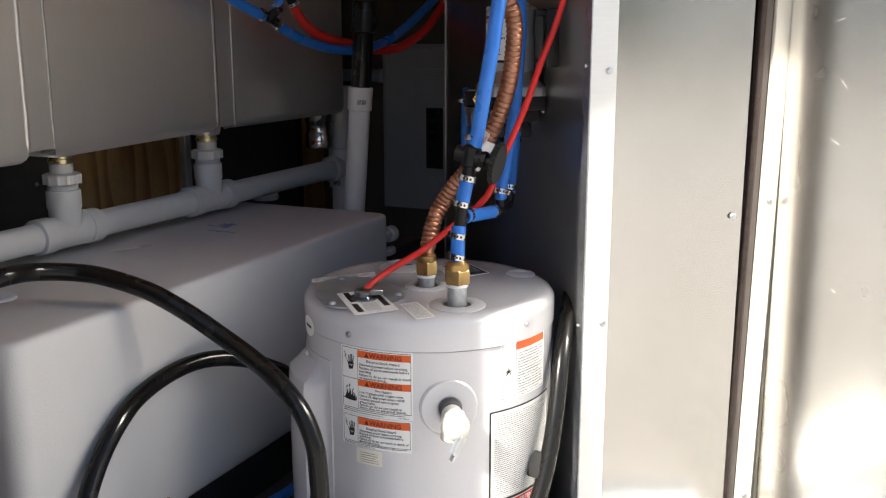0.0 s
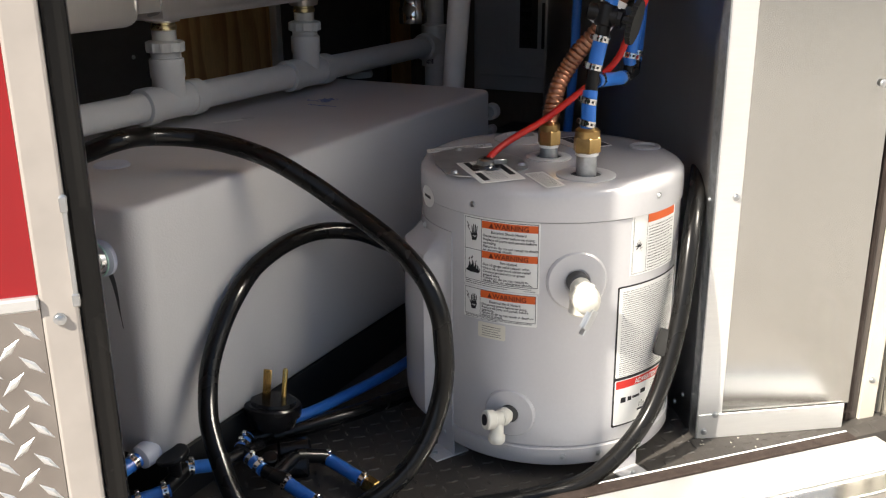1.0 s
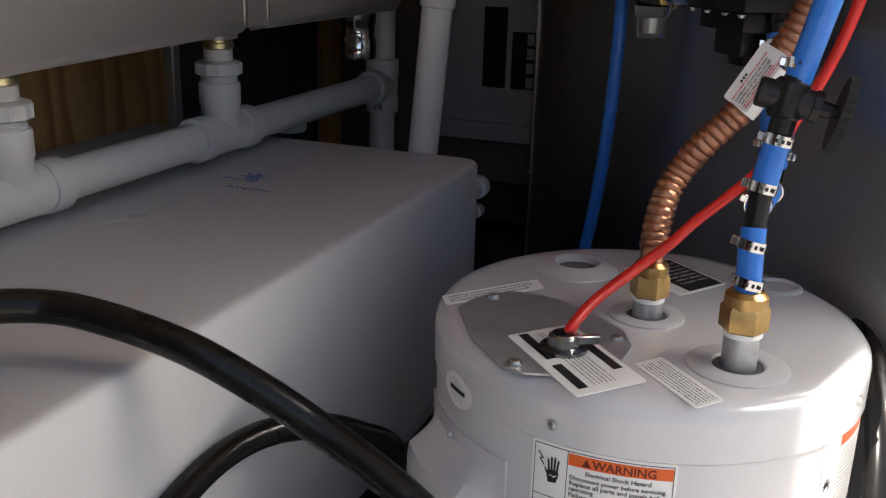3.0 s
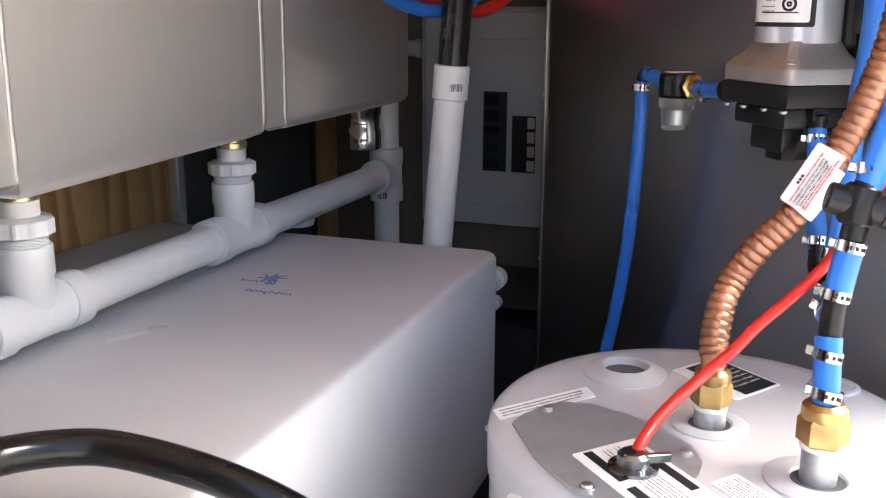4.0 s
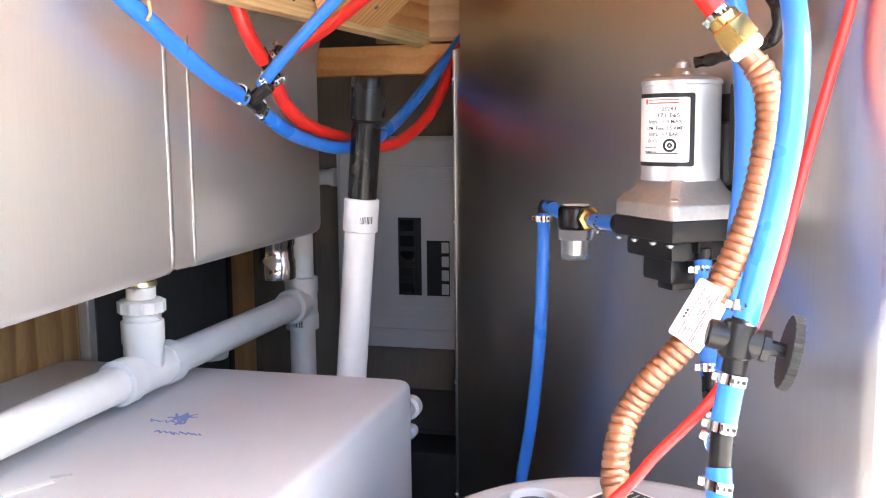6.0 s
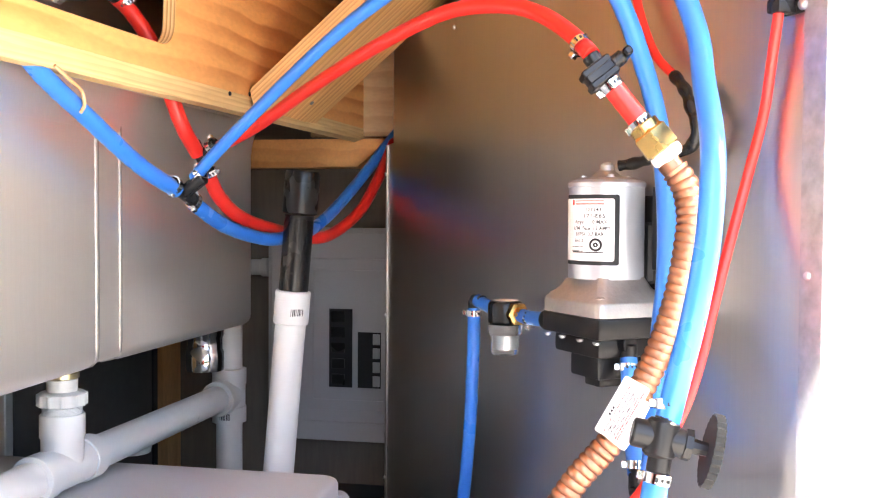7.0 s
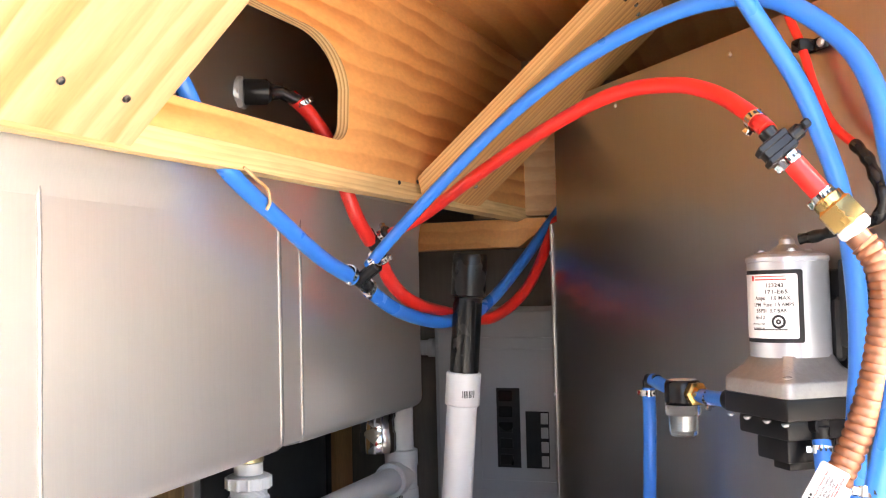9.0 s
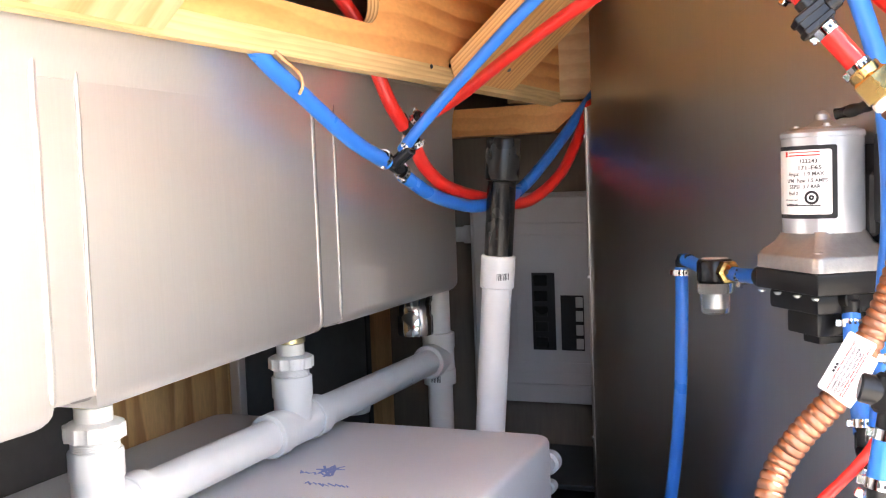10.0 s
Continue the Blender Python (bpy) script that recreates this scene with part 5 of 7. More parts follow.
# cast adapter and flange
bm = nbm()
sq = rounded(0.120, 0.100, 0.012, 5)
nsq = len(sq)
rings = []
for z, f_ in ((0.796, 1.0), (0.810, 1.0), (0.813, 0.97)):
    rings.append([bm.verts.new(PWM @ Vector((x * f_, y * f_, z))) for x, y in sq])
for z, rr in ((0.826, 0.0515), (0.838, 0.0432)):
    ring = []
    for x, y in sq:
        d = Vector((x, y)).normalized() * rr
        ring.append(bm.verts.new(PWM @ Vector((d.x, d.y, z))))
    rings.append(ring)
for a, b in zip(rings, rings[1:]):
    for k in range(nsq):
        bm.faces.new((a[k], a[(k + 1) % nsq], b[(k + 1) % nsq], b[k]))
bm.faces.new(rings[0][::-1])
bm.faces.new(rings[-1])
adapter = part("adapter", bm, cast_alu, pump, "cast aluminium adapter", smooth=True)
for sx in (-1, 1):
    for sy in (-1, 1):
        bm = nbm()
        lathe(bm, [(0.006, 0.812), (0.006, 0.817), (0.003, 0.819)], 10, PS @ Matrix.Translation(WM.to_3x3() @ Vector((sx * 0.047, sy * 0.039, 0))))
        part("boss", bm, cast_alu, adapter, smooth=True)
# black pump head
bm = nbm()
box(bm, (-0.058, -0.048, 0.772), (0.058, 0.049, 0.7955), 0.004, 2, m=PWM)
head_part = part("pump_head", bm, black_plastic, pump, "black plastic pump head", smooth=True)
bm = nbm()
box(bm, (-0.045, -0.040, 0.750), (0.045, 0.040, 0.7718), 0.005, 2, m=PWM)
box(bm, (-0.030, -0.032, 0.724), (0.026, 0.030, 0.7502), 0.004, 2, m=PWM)
box(bm, (-0.010, -0.020, 0.712), (0.020, 0.014, 0.7242), 0.003, 2, m=PWM)
part("lower_housing", bm, black_plastic, head_part, smooth=True)
for sx in (-0.05, -0.018, 0.018, 0.05):
    for sy, zz in ((0.046, 0.770), ):
        q = PWM @ Vector((sx, sy, zz))
        screw_head("screw", q, (0, 0, -1), head_part, 0.0038)
for sx in (-0.05, 0.0, 0.05):
    screw_head("screw", PWM @ Vector((sx, -0.045, 0.770)), (0, 0, -1), head_part, 0.0036)
# ports along the wall
bm = nbm()
rod(bm, PWM @ Vector((0.055, 0.018, 0.781)), PWM @ Vector((0.098, 0.018, 0.779)), 0.0135, 20, 0.002)
part("port", bm, black_plastic, head_part, smooth=True)
bm = nbm()
OE = Vector((-0.4712, 1.5436, 0.7585))
rod(bm, PWM @ Vector((-0.005, 0.012, 0.766)), OE - AL * 0.004, 0.0115, 20, 0.001)
lathe(bm, [(0.0115, -0.004), (0.0135, -0.003), (0.0135, 0.003), (0.0115, 0.004)], 20, frame_to((PWM @ Vector((-0.005, 0.012, 0.766))).lerp(OE, 0.6), OE))
part("port", bm, black_plastic, head_part, smooth=True)
barb("outlet_elbow", [(OE - AL * -0.022, OE + AL * -0.004), (OE, OE - Vector((0, 0, 0.034)))], 0.0095, pump)
# bracket and switch box on the wall side
bm = nbm()
box(bm, (-0.118, -0.0502, 0.846), (-0.047, -0.0270, 0.940), 0.004, 2, m=PWM)
box(bm, (-0.108, -0.0275, 0.856), (-0.060, -0.0240, 0.930), 0.002, 1, m=PWM)
part("switch_box", bm, black_plastic, pump, "black switch box", smooth=True)
bm = nbm()
box(bm, (-0.05, -0.0506, 0.80), (0.05, -0.0475, 0.93), 0.002, 1, m=PWM)
box(bm, (-0.035, -0.0480, 0.83), (0.035, -0.035, 0.90), 0.004, 1, m=PWM)
part("bracket", bm, black_steel, pump)


def on_motor(a0, z0):
    R = MR
    return lambda u, v, h: PS @ Vector(((R + h) * math.cos(radians(a0) + u / R), (R + h) * math.sin(radians(a0) + u / R), z0 + v))


LA = -148.0
lab = sheet("rating_plate", 0.0850, 0.078, on_motor(LA - 35, 0.852), ink, motor, 0.0003, label="rating plate with a black border")
sheet("paper_field", 0.0780, 0.0690, on_motor(LA - 33, 0.8565), paper, lab, 0.0005)
mpp = on_motor(LA - 3, 0.8535)
printing("print", [(0.004, 0.012, 0.044, 0.0132)], [("123243", 0.022, 0.0580, 0.0058, 0.018), ("171-E65", 0.020, 0.0510, 0.0060, 0.024), ("1.0 MAX", 0.027, 0.0445, 0.0058, 0.020), ("Amps:", 0.008, 0.0445, 0.0056, 0.014),
                    ("LPM", 0.006, 0.0375, 0.0052, 0.009), ("Fuse: 1.5 AMPS", 0.019, 0.0375, 0.0056, 0.032), ("55PSI", 0.009, 0.0310, 0.0054, 0.013), ("3.7 BAR", 0.026, 0.0310, 0.0056, 0.018),
                    ("Encl 2", 0.008, 0.0240, 0.0050, 0.012)] , mpp, ink, lab, 0.0009)
printing("small_bars", bars(0.003, 0.018, 0.020, 2, 0.0045, 0.0014, 51), [], mpp, ink, lab, 0.0009)
printing("red_bars", [(0.008, 0.0655, 0.044, 0.0668), (0.008, 0.0690, 0.044, 0.0700), (0.003, 0.065, 0.0065, 0.0705)], [], mpp, red_ink, lab, 0.0009)
printing("side_mark", [(0.0465, 0.010, 0.0505, 0.034)], [], mpp, paper, lab, 0.0008)
bm = nbm()
for r0_, r1_ in ((0.0048, 0.0074), (0.0008, 0.0028)):
    for k in range(24):
        a, b = 2 * math.pi * k / 24, 2 * math.pi * (k + 1) / 24
        bm.faces.new([bm.verts.new((0.035 + r_ * math.cos(c_), 0.021 + r_ * math.sin(c_), 0)) for r_, c_ in ((r0_, a), (r1_, a), (r1_, b), (r0_, b))])
lay(bm, mpp, 0.0009)
part("round_mark", bm, ink, lab)

# strainer
ST = Vector((-0.6436, 1.7685, 0.770))
strainer = thing("water_strainer", "small black strainer with a clear bowl beside the pump", "strainer", ST)
SMt = Matrix.Translation(ST) @ Matrix.Scale(1.06, 4)
bm = nbm()
lathe(bm, [(0.021, -0.016), (0.0235, -0.013), (0.0235, 0.010), (0.021, 0.014), (0.015, 0.015)], 28, SMt)
rod(bm, ST + AL * -0.036, ST + AL * 0.034, 0.0105, 18, 0.001)
part("body", bm, black_plastic, strainer, smooth=True)
bm = nbm()
lathe(bm, [(0.0225, -0.030), (0.0235, -0.028), (0.0235, -0.0165), (0.021, -0.016)], 28, SMt)
part("bowl_ring", bm, clear_plastic, strainer, smooth=True)
bm = nbm()
lathe(bm, [(0.013, -0.058), (0.0175, -0.056), (0.0185, -0.052), (0.019, -0.0305), (0.017, -0.0303)], 28, SMt)
part("bowl", bm, clear_plastic, strainer, "clear plastic bowl", smooth=True)
bm = nbm()
lathe(bm, [(0.011, -0.050), (0.012, -0.0305)], 16, SMt)
part("mesh_screen", bm, zinc, strainer, smooth=True)
bm = nbm()
lathe(bm, [(0.0175, 0.0152), (0.0175, 0.0158)], 24, SMt)
part("round_label", bm, cream_paper, strainer)
bm = nbm()
lathe(bm, [(0.010, 0.028), (0.0165, 0.030), (0.0165, 0.040), (0.012, 0.042), (0.0095, 0.050)], 6, frame_to(ST, ST - AL))
part("brass_fitting", bm, brass, strainer, smooth=True)
link = thing("pump_inlet_hose", "short blue hose between strainer and pump", "water hose", ST - AL * 0.06, "blue hoses")
part("tube", (lambda b: (tube(b, spline([ST - AL * 0.043, ST - AL * 0.06 - Vector((0, 0, 0.002)), PWM @ Vector((0.090, 0.018, 0.779))], 4), 0.0098, 14), b)[1])(nbm()), blue_pex, link, smooth=True)
ring_clamp(ST - AL * 0.072 - Vector((0, 0, 0.003)), AL, 0.0098, link, (0, -0.6, -0.8))
EW = Vector((-0.7015, 1.8475, 0.779))
suction = hose("suction_hose", "blue suction hose hanging from the strainer behind the heater", [EW - Vector((0, 0, 0.012)), (-0.7015, 1.8475, 0.717), (-0.7037, 1.8503, 0.663), (-0.7083, 1.8571, 0.576), (-0.7207, 1.8738, 0.465), (-0.7424, 1.9031, 0.347), (-0.772, 1.90, 0.21), (-0.82, 1.84, 0.09), (-0.84, 1.70, 0.045), (-0.840, 1.50, 0.045), (-0.832, 1.30, 0.052),
                (-0.858, 1.10, 0.060), (-0.875, 1.035, 0.064)], 0.0098, blue_pex, "water hose", "blue hoses", 6, 14)
barb("elbow", [(EW, EW - Vector((0, 0, 0.030))), (EW, EW - AL * 0.030)], 0.0088, suction)
part("tube", (lambda b: (tube(b, [EW - AL * 0.014, ST + AL * 0.030], 0.0098, 14), b)[1])(nbm()), blue_pex, suction, smooth=True)
ring_clamp(EW - Vector((0, 0, 0.020)), (0, 0, 1), 0.0105, suction, (-1, 0, 0))

# ---- holding tank on its black frame ----
tank = thing("holding_tank", "large grey moulded plastic holding tank on a black stand", "tank", (-1.27, 1.35, 0.09))
def dense(w, h, r, n=22):
    """A rounded outline with its two long sides cut into short pieces."""
    pts = rounded(w, h, r)
    out = []
    for a, b in zip(pts, pts[1:] + pts[:1]):
        out.append(a)
        if abs(a[0] - b[0]) < 1e-6 and abs(a[1] - b[1]) > 0.2:
            out += [(a[0], a[1] + (b[1] - a[1]) * k / n) for k in range(1, n)]
    return out


bm = nbm()
TW, TL, TC = 0.672, 1.129, Vector((-1.264, 1.3525, 0))
rings = []
levels = [(0.090, 0.014), (0.094, 0.005), (0.102, 0.0)] + [(0.102 + 0.370 * k / 10, 0.0) for k in range(1, 11)] + [(0.4775, 0.0022), (0.4802, 0.0065), (0.4812, 0.013)]
levels += [(0.4812, i_) for i_ in (0.05, 0.11, 0.18, 0.25, 0.30)]
for z, i_ in levels:
    ring = []
    for x, y in dense(TW - 2 * i_, TL - 2 * i_, max(0.030 - i_ * 0.7, 0.012)):
        fx, fy, fz = 1 - (2 * x / TW) ** 2, 1 - (2 * y / TL) ** 2, 1 - ((z - 0.285) / 0.196) ** 2
        dx = 0.006 * max(0, fy) * max(0, fz) if x > TW / 2 - 0.002 else 0.0
        dz = -0.004 * max(0, fx) * max(0, fy) if z > 0.48 else 0.0
        ring.append(bm.verts.new(TC + Vector((x + dx, y, z + dz))))
    rings.append(ring)
for a, b in zip(rings, rings[1:]):
    for k in range(len(a)):
        j = (k + 1) % len(a)
        bm.faces.new((a[k], a[j], b[j], b[k]))
bm.faces.new(rings[0][::-1])
bm.faces.new(rings[-1])
part("body", bm, poly, tank, smooth=True)
F0 = Vector((-0.990, 0.788, 0.404))
bm = nbm()
lathe(bm, [(0.020, -0.004), (0.026, -0.002), (0.026, 0.006), (0.022, 0.009)], 24, frame_to(F0, F0 + Vector((0, -1, 0))))
part("fitting_flange", bm, stub_white, tank, smooth=True)
bm = nbm()
lathe(bm, [(0.021, 0.008), (0.023, 0.010), (0.023, 0.020), (0.019, 0.022), (0.019, 0.034), (0.022, 0.036), (0.022, 0.046), (0.016, 0.048)], 20, frame_to(F0, F0 + Vector((-0.1, -1, 0))))
part("fitting", bm, chrome, tank, "chromed hose fitting", smooth=True)
bm = nbm()
tube(bm, spline([F0 + Vector((-0.004, -0.044, 0)), F0 + Vector((-0.012, -0.075, -0.004)), F0 + Vector((-0.03, -0.12, -0.015)), F0 + Vector((-0.07, -0.18, -0.04))], 22), 0.018, 16, lambda s_: 1 + 0.10 * math.sin(s_ / 0.007 * 2 * math.pi))
part("corrugated_hose", bm, stub_white, tank, "ribbed milky hose", smooth=True)
bm = nbm()
tube(bm, spline([(F0.x + 0.006, 0.7875, F0.z - 0.016), (F0.x + 0.013, 0.7875, F0.z - 0.032), (F0.x + 0.017, 0.7876, F0.z - 0.055), (F0.x + 0.019, 0.7876, F0.z - 0.078), (F0.x + 0.022, 0.7876, F0.z - 0.102)], 6), 0.0060, 8, lambda s_: max(0.15, 1.0 - s_ / 0.085))
for v in bm.verts:
    v.co.y = 0.7876 + (v.co.y - 0.7876) * 0.18
part("sealant_streak", bm, sealant_hole_grey, tank, "dark sealant streak", smooth=True)
# round fittings on the tank's far end
for z, r_ in ((0.423, 0.0195), (0.380, 0.0115)):
    bm = nbm()
    lathe(bm, [(r_ * 0.7, 0.0), (r_ * 0.7, 0.030), (r_, 0.032), (r_, 0.052), (r_ * 0.9, 0.054), (r_ * 0.3, 0.055)], 28, Matrix.Translation((-0.9455, 1.905, z)) @ Matrix.Rotation(radians(-90), 4, "X"))
    part("end_fitting", bm, plastic_grey, tank, "pale grey round fitting", smooth=True)
# faint marker scribble, and scuffs
bm = nbm()
rs = random.Random(14)
ALONG, ACROSS = Vector((0.96, 0.28, 0)), Vector((-0.49, 0.87, 0))
for k in range(9):                      # a star of short strokes
    a = rs.uniform(0, 2 * math.pi)
    c = Vector((-1.198, 1.643, 0.4783)) + ALONG * rs.uniform(-0.008, 0.008) + ACROSS * rs.uniform(-0.012, 0.012)
    e = ALONG * math.cos(a) * rs.uniform(0.010, 0.024) + ACROSS * math.sin(a) * rs.uniform(0.018, 0.034)
    tube(bm, [c - e, c + e * 0.1 + ALONG * rs.uniform(-0.003, 0.003), c + e], 0.0025, 5)
for c0, reach, n_, wide in ((Vector((-1.168, 1.5775, 0.4783)), 0.037, 17, 0.010), (Vector((-1.222, 1.622, 0.4783)), 0.020, 9, 0.009)):
    pts = []
    for q in range(n_):                 # two blurred back-and-forth smears
        pts.append(c0 + Vector((1, 0.02, 0)) * ((q / (n_ - 1) * 2 - 1) * reach + rs.uniform(-0.004, 0.004)) + ACROSS * ((q % 2) * 2 - 1) * wide * rs.uniform(0.15, 1.0))
    tube(bm, pts, 0.0021, 5)
for v in bm.verts:
    v.co.z = 0.4783 + (v.co.z - 0.4783) * 0.2
tagged(part("marker_strokes", bm, blue_ink, tank, "faint blue marker scribble"), kind="stuff")
bm = nbm()
lathe(bm, [(0.029, -0.004), (0.029, 0.002), (0.026, 0.005), (0.010, 0.006)], 28, Matrix.Translation((-1.150, 0.968, 0.4785)))
part("filler_cap", bm, stub_white, tank, "flat milky filler cap", smooth=True)
for y_ in (0.0085, 0.0345):
    bm = nbm()
    lathe(bm, [(0.0225, y_), (0.0242, y_ + 0.001), (0.0242, y_ + 0.003), (0.0225, y_ + 0.004)], 20, frame_to(F0, F0 + Vector((-0.1, -1, 0))), close=False)
    part("thread_tape", bm, teal_tape, tank, smooth=True)
for x, y, l, a in ((-1.236, 1.352, 0.030, 60), (-1.222, 1.395, 0.013, 40), (-1.281, 1.750, 0.016, 80)):
    bm = nbm()
    box(bm, (-l, -0.006, 0), (l, 0.006, 0.0012), 0.0008, 1, m=Matrix.Translation((x, y, 0.4772)) @ Matrix.Rotation(radians(a), 4, "Z"))
    part("scuff", bm, pvc if l > 0.02 else plastic_grey, tank)
frame_t = thing("steel_stand", "black steel stand under the holding tank", "stand", (-1.27, 1.35, 0))
for x in (-1.59, -0.975):
    bm = nbm()
    box(bm, (x, 0.81, 0.0), (x + 0.04, 1.90, 0.0895), 0.003, 1)
    part("rail", bm, black_steel, frame_t)
for y in (0.82, 1.33, 1.86):
    bm = nbm()
    box(bm, (-1.549, y, 0.0), (-0.976, y + 0.03, 0.0893), 0.003, 1)
    part("crossbar", bm, black_steel, frame_t)

# ---- triple sink seen from behind ----
sink = thing("sink", "stainless steel triple sink seen from behind, above the holding tank", "sink", (-1.40, 1.4, 0.70))
XB = -1.170
for y0, y1 in ((0.35, 1.0765), (1.1335, 1.5875), (1.6495, 2.134)):
    bm = nbm()
    box(bm, (-1.58, y0, 0.698), (XB, y1, 1.075))
    es = [e for e in bm.edges if all(v.co.z < 0.70 for v in e.verts) or abs(e.verts[0].co.z - e.verts[1].co.z) > 0.1 and e.verts[0].co.y > 2.1]
    bmesh.ops.bevel(bm, geom=es, offset=0.020, segments=5, profile=0.5, affect="EDGES")
    for k in range(1, 26):
        bmesh.ops.bisect_plane(bm, geom=bm.verts[:] + bm.edges[:] + bm.faces[:], plane_co=(0, 0, 0.726 + 0.344 * k / 26), plane_no=(0, 0, 1))
    for k in range(1, 12):
        bmesh.ops.bisect_plane(bm, geom=bm.verts[:] + bm.edges[:] + bm.faces[:], plane_co=(0, y0 + (y1 - y0) * k / 12, 0), plane_no=(0, 1, 0))
    for v in bm.verts:                  # the bottom falls a little towards the near end
        v.co.z -= 0.011 * min(1.2, max(0.0, (1.66 - v.co.y) / 0.5)) * max(0.0, min(1.0, (0.80 - v.co.z) / 0.08))
    for v in bm.verts:                  # slightly dished and rippled sheet
        if abs(v.co.x - XB) < 1e-4:
            fy, fz = (v.co.y - y0) / (y1 - y0), (v.co.z - 0.72) / 0.35
            if 0 < fy < 1 and 0 < fz < 1:
                w_ = math.sin(math.pi * fy) * math.sin(math.pi * fz)
                v.co.x -= w_ * (0.0016 + 0.0010 * math.sin(v.co.z * 47 + 2.2 * math.sin(v.co.y * 5)) + 0.0004 * math.sin(v.co.z * 96 + 9 * v.co.y))
    part("bowl", bm, sink_steel, sink, smooth=True)
for y0, y1 in ((1.0770, 1.1330), (1.5880, 1.6490)):
    bm = nbm()
    box(bm, (-1.57, y0, 0.706), (XB - 0.0012, y1, 1.060))
    part("web", bm, sink_steel, sink)
    for y in (y0, y1):
        bm = nbm()
        rw = random.Random(int(y * 1000))
        wide = 0.0052 if y == y0 else 0.0032
        tube(bm, spline([(XB - 0.0008, y + rw.uniform(-0.0007, 0.0007), 1.046 - 0.32 * k / 9) for k in range(10)] + [(XB - 0.008, y, 0.706), (XB - 0.032, y, 0.6985)], 5), wide, 14,
             lambda s_: 1.0 + 0.05 * math.sin(s_ * 420))
        for v in bm.verts:              # a low, flat bead
            if v.co.x > XB - 0.002:
                v.co.x = XB - 0.0008 + (v.co.x - XB + 0.0008) * 0.55
        # reflected light put into the colour: only the first bead keeps bright steel
        part("weld_bead", bm, sink_steel if y == 1.0770 else weld_steel, sink, "weld bead in brighter steel for the daylight it reflects" if y == 1.0770 else "", smooth=True)
bm = nbm()
prof = [(XB + 0.0002, 1.018), (XB + 0.0012, 1.030), (XB + 0.0034, 1.041), (XB + 0.0066, 1.051), (XB + 0.0094, 1.061), (XB + 0.011, 1.0753), (XB - 0.004, 1.0753), (XB - 0.004, 1.018)]
lo = [bm.verts.new((x, 0.35, z)) for x, z in prof]
hi = [bm.verts.new((x, 2.120, z)) for x, z in prof]
bm.faces.new(lo)
bm.faces.new(hi[::-1])
for k in range(len(prof)):
    bm.faces.new((lo[k], lo[(k + 1) % len(prof)], hi[(k + 1) % len(prof)], hi[k]))
part("top_flange", bm, sink_steel, sink, smooth=True)
bm = nbm()
box(bm, (-1.62, 0.35, 1.0755), (XB + 0.012, 2.15, 1.084), 0.003, 1)
part("rim", bm, sink_steel, sink)
bm = nbm()
box(bm, (-1.25, 0.35, 1.0845), (-1.235, 2.15, 1.424), 0.003, 1)
part("backsplash", bm, steel, sink, "stainless backsplash")
# faucet shanks through the backsplash
for y, z, mat in ((1.60, 1.212, red_pex), (1.27, 1.20, blue_pex)):
    fp = Vector((-1.2345, y, z))
    fx = Vector((0.75, 0.62, 0.05)).normalized()
    bm = nbm()
    lathe(bm, [(0.0235, -0.002), (0.0232, 0.002), (0.021, 0.005), (0.016, 0.006)], 24, frame_to(fp, fp + Vector((1, 0.1, 0))))
    rs = random.Random(9)
    for v in bm.verts:
        v.co += Vector((rs.uniform(-1, 1), rs.uniform(-1, 1), rs.uniform(-1, 1))) * 0.0016
    fa = part("faucet_shank", bm, plate_zinc, sink, "faucet shank with a black coupling", smooth=True)
    bm = nbm()
    lathe(bm, [(0.018, 0.001), (0.0195, 0.003), (0.019, 0.036), (0.012, 0.044), (0.010, 0.060)], 20, frame_to(fp, fp + fx))
    rod(bm, fp + fx * 0.055, fp + fx * 0.062 + Vector((0.014, 0.022, -0.012)), 0.0095, 16, 0.002)
    part("coupling", bm, black_plastic, fa, smooth=True)
    if y > 1.5:
        cq = fp + fx * 0.060 + Vector((0.018, 0.026, -0.016))
        ring_clamp(cq, (0.4, 0.4, -0.8), 0.0110, fa)

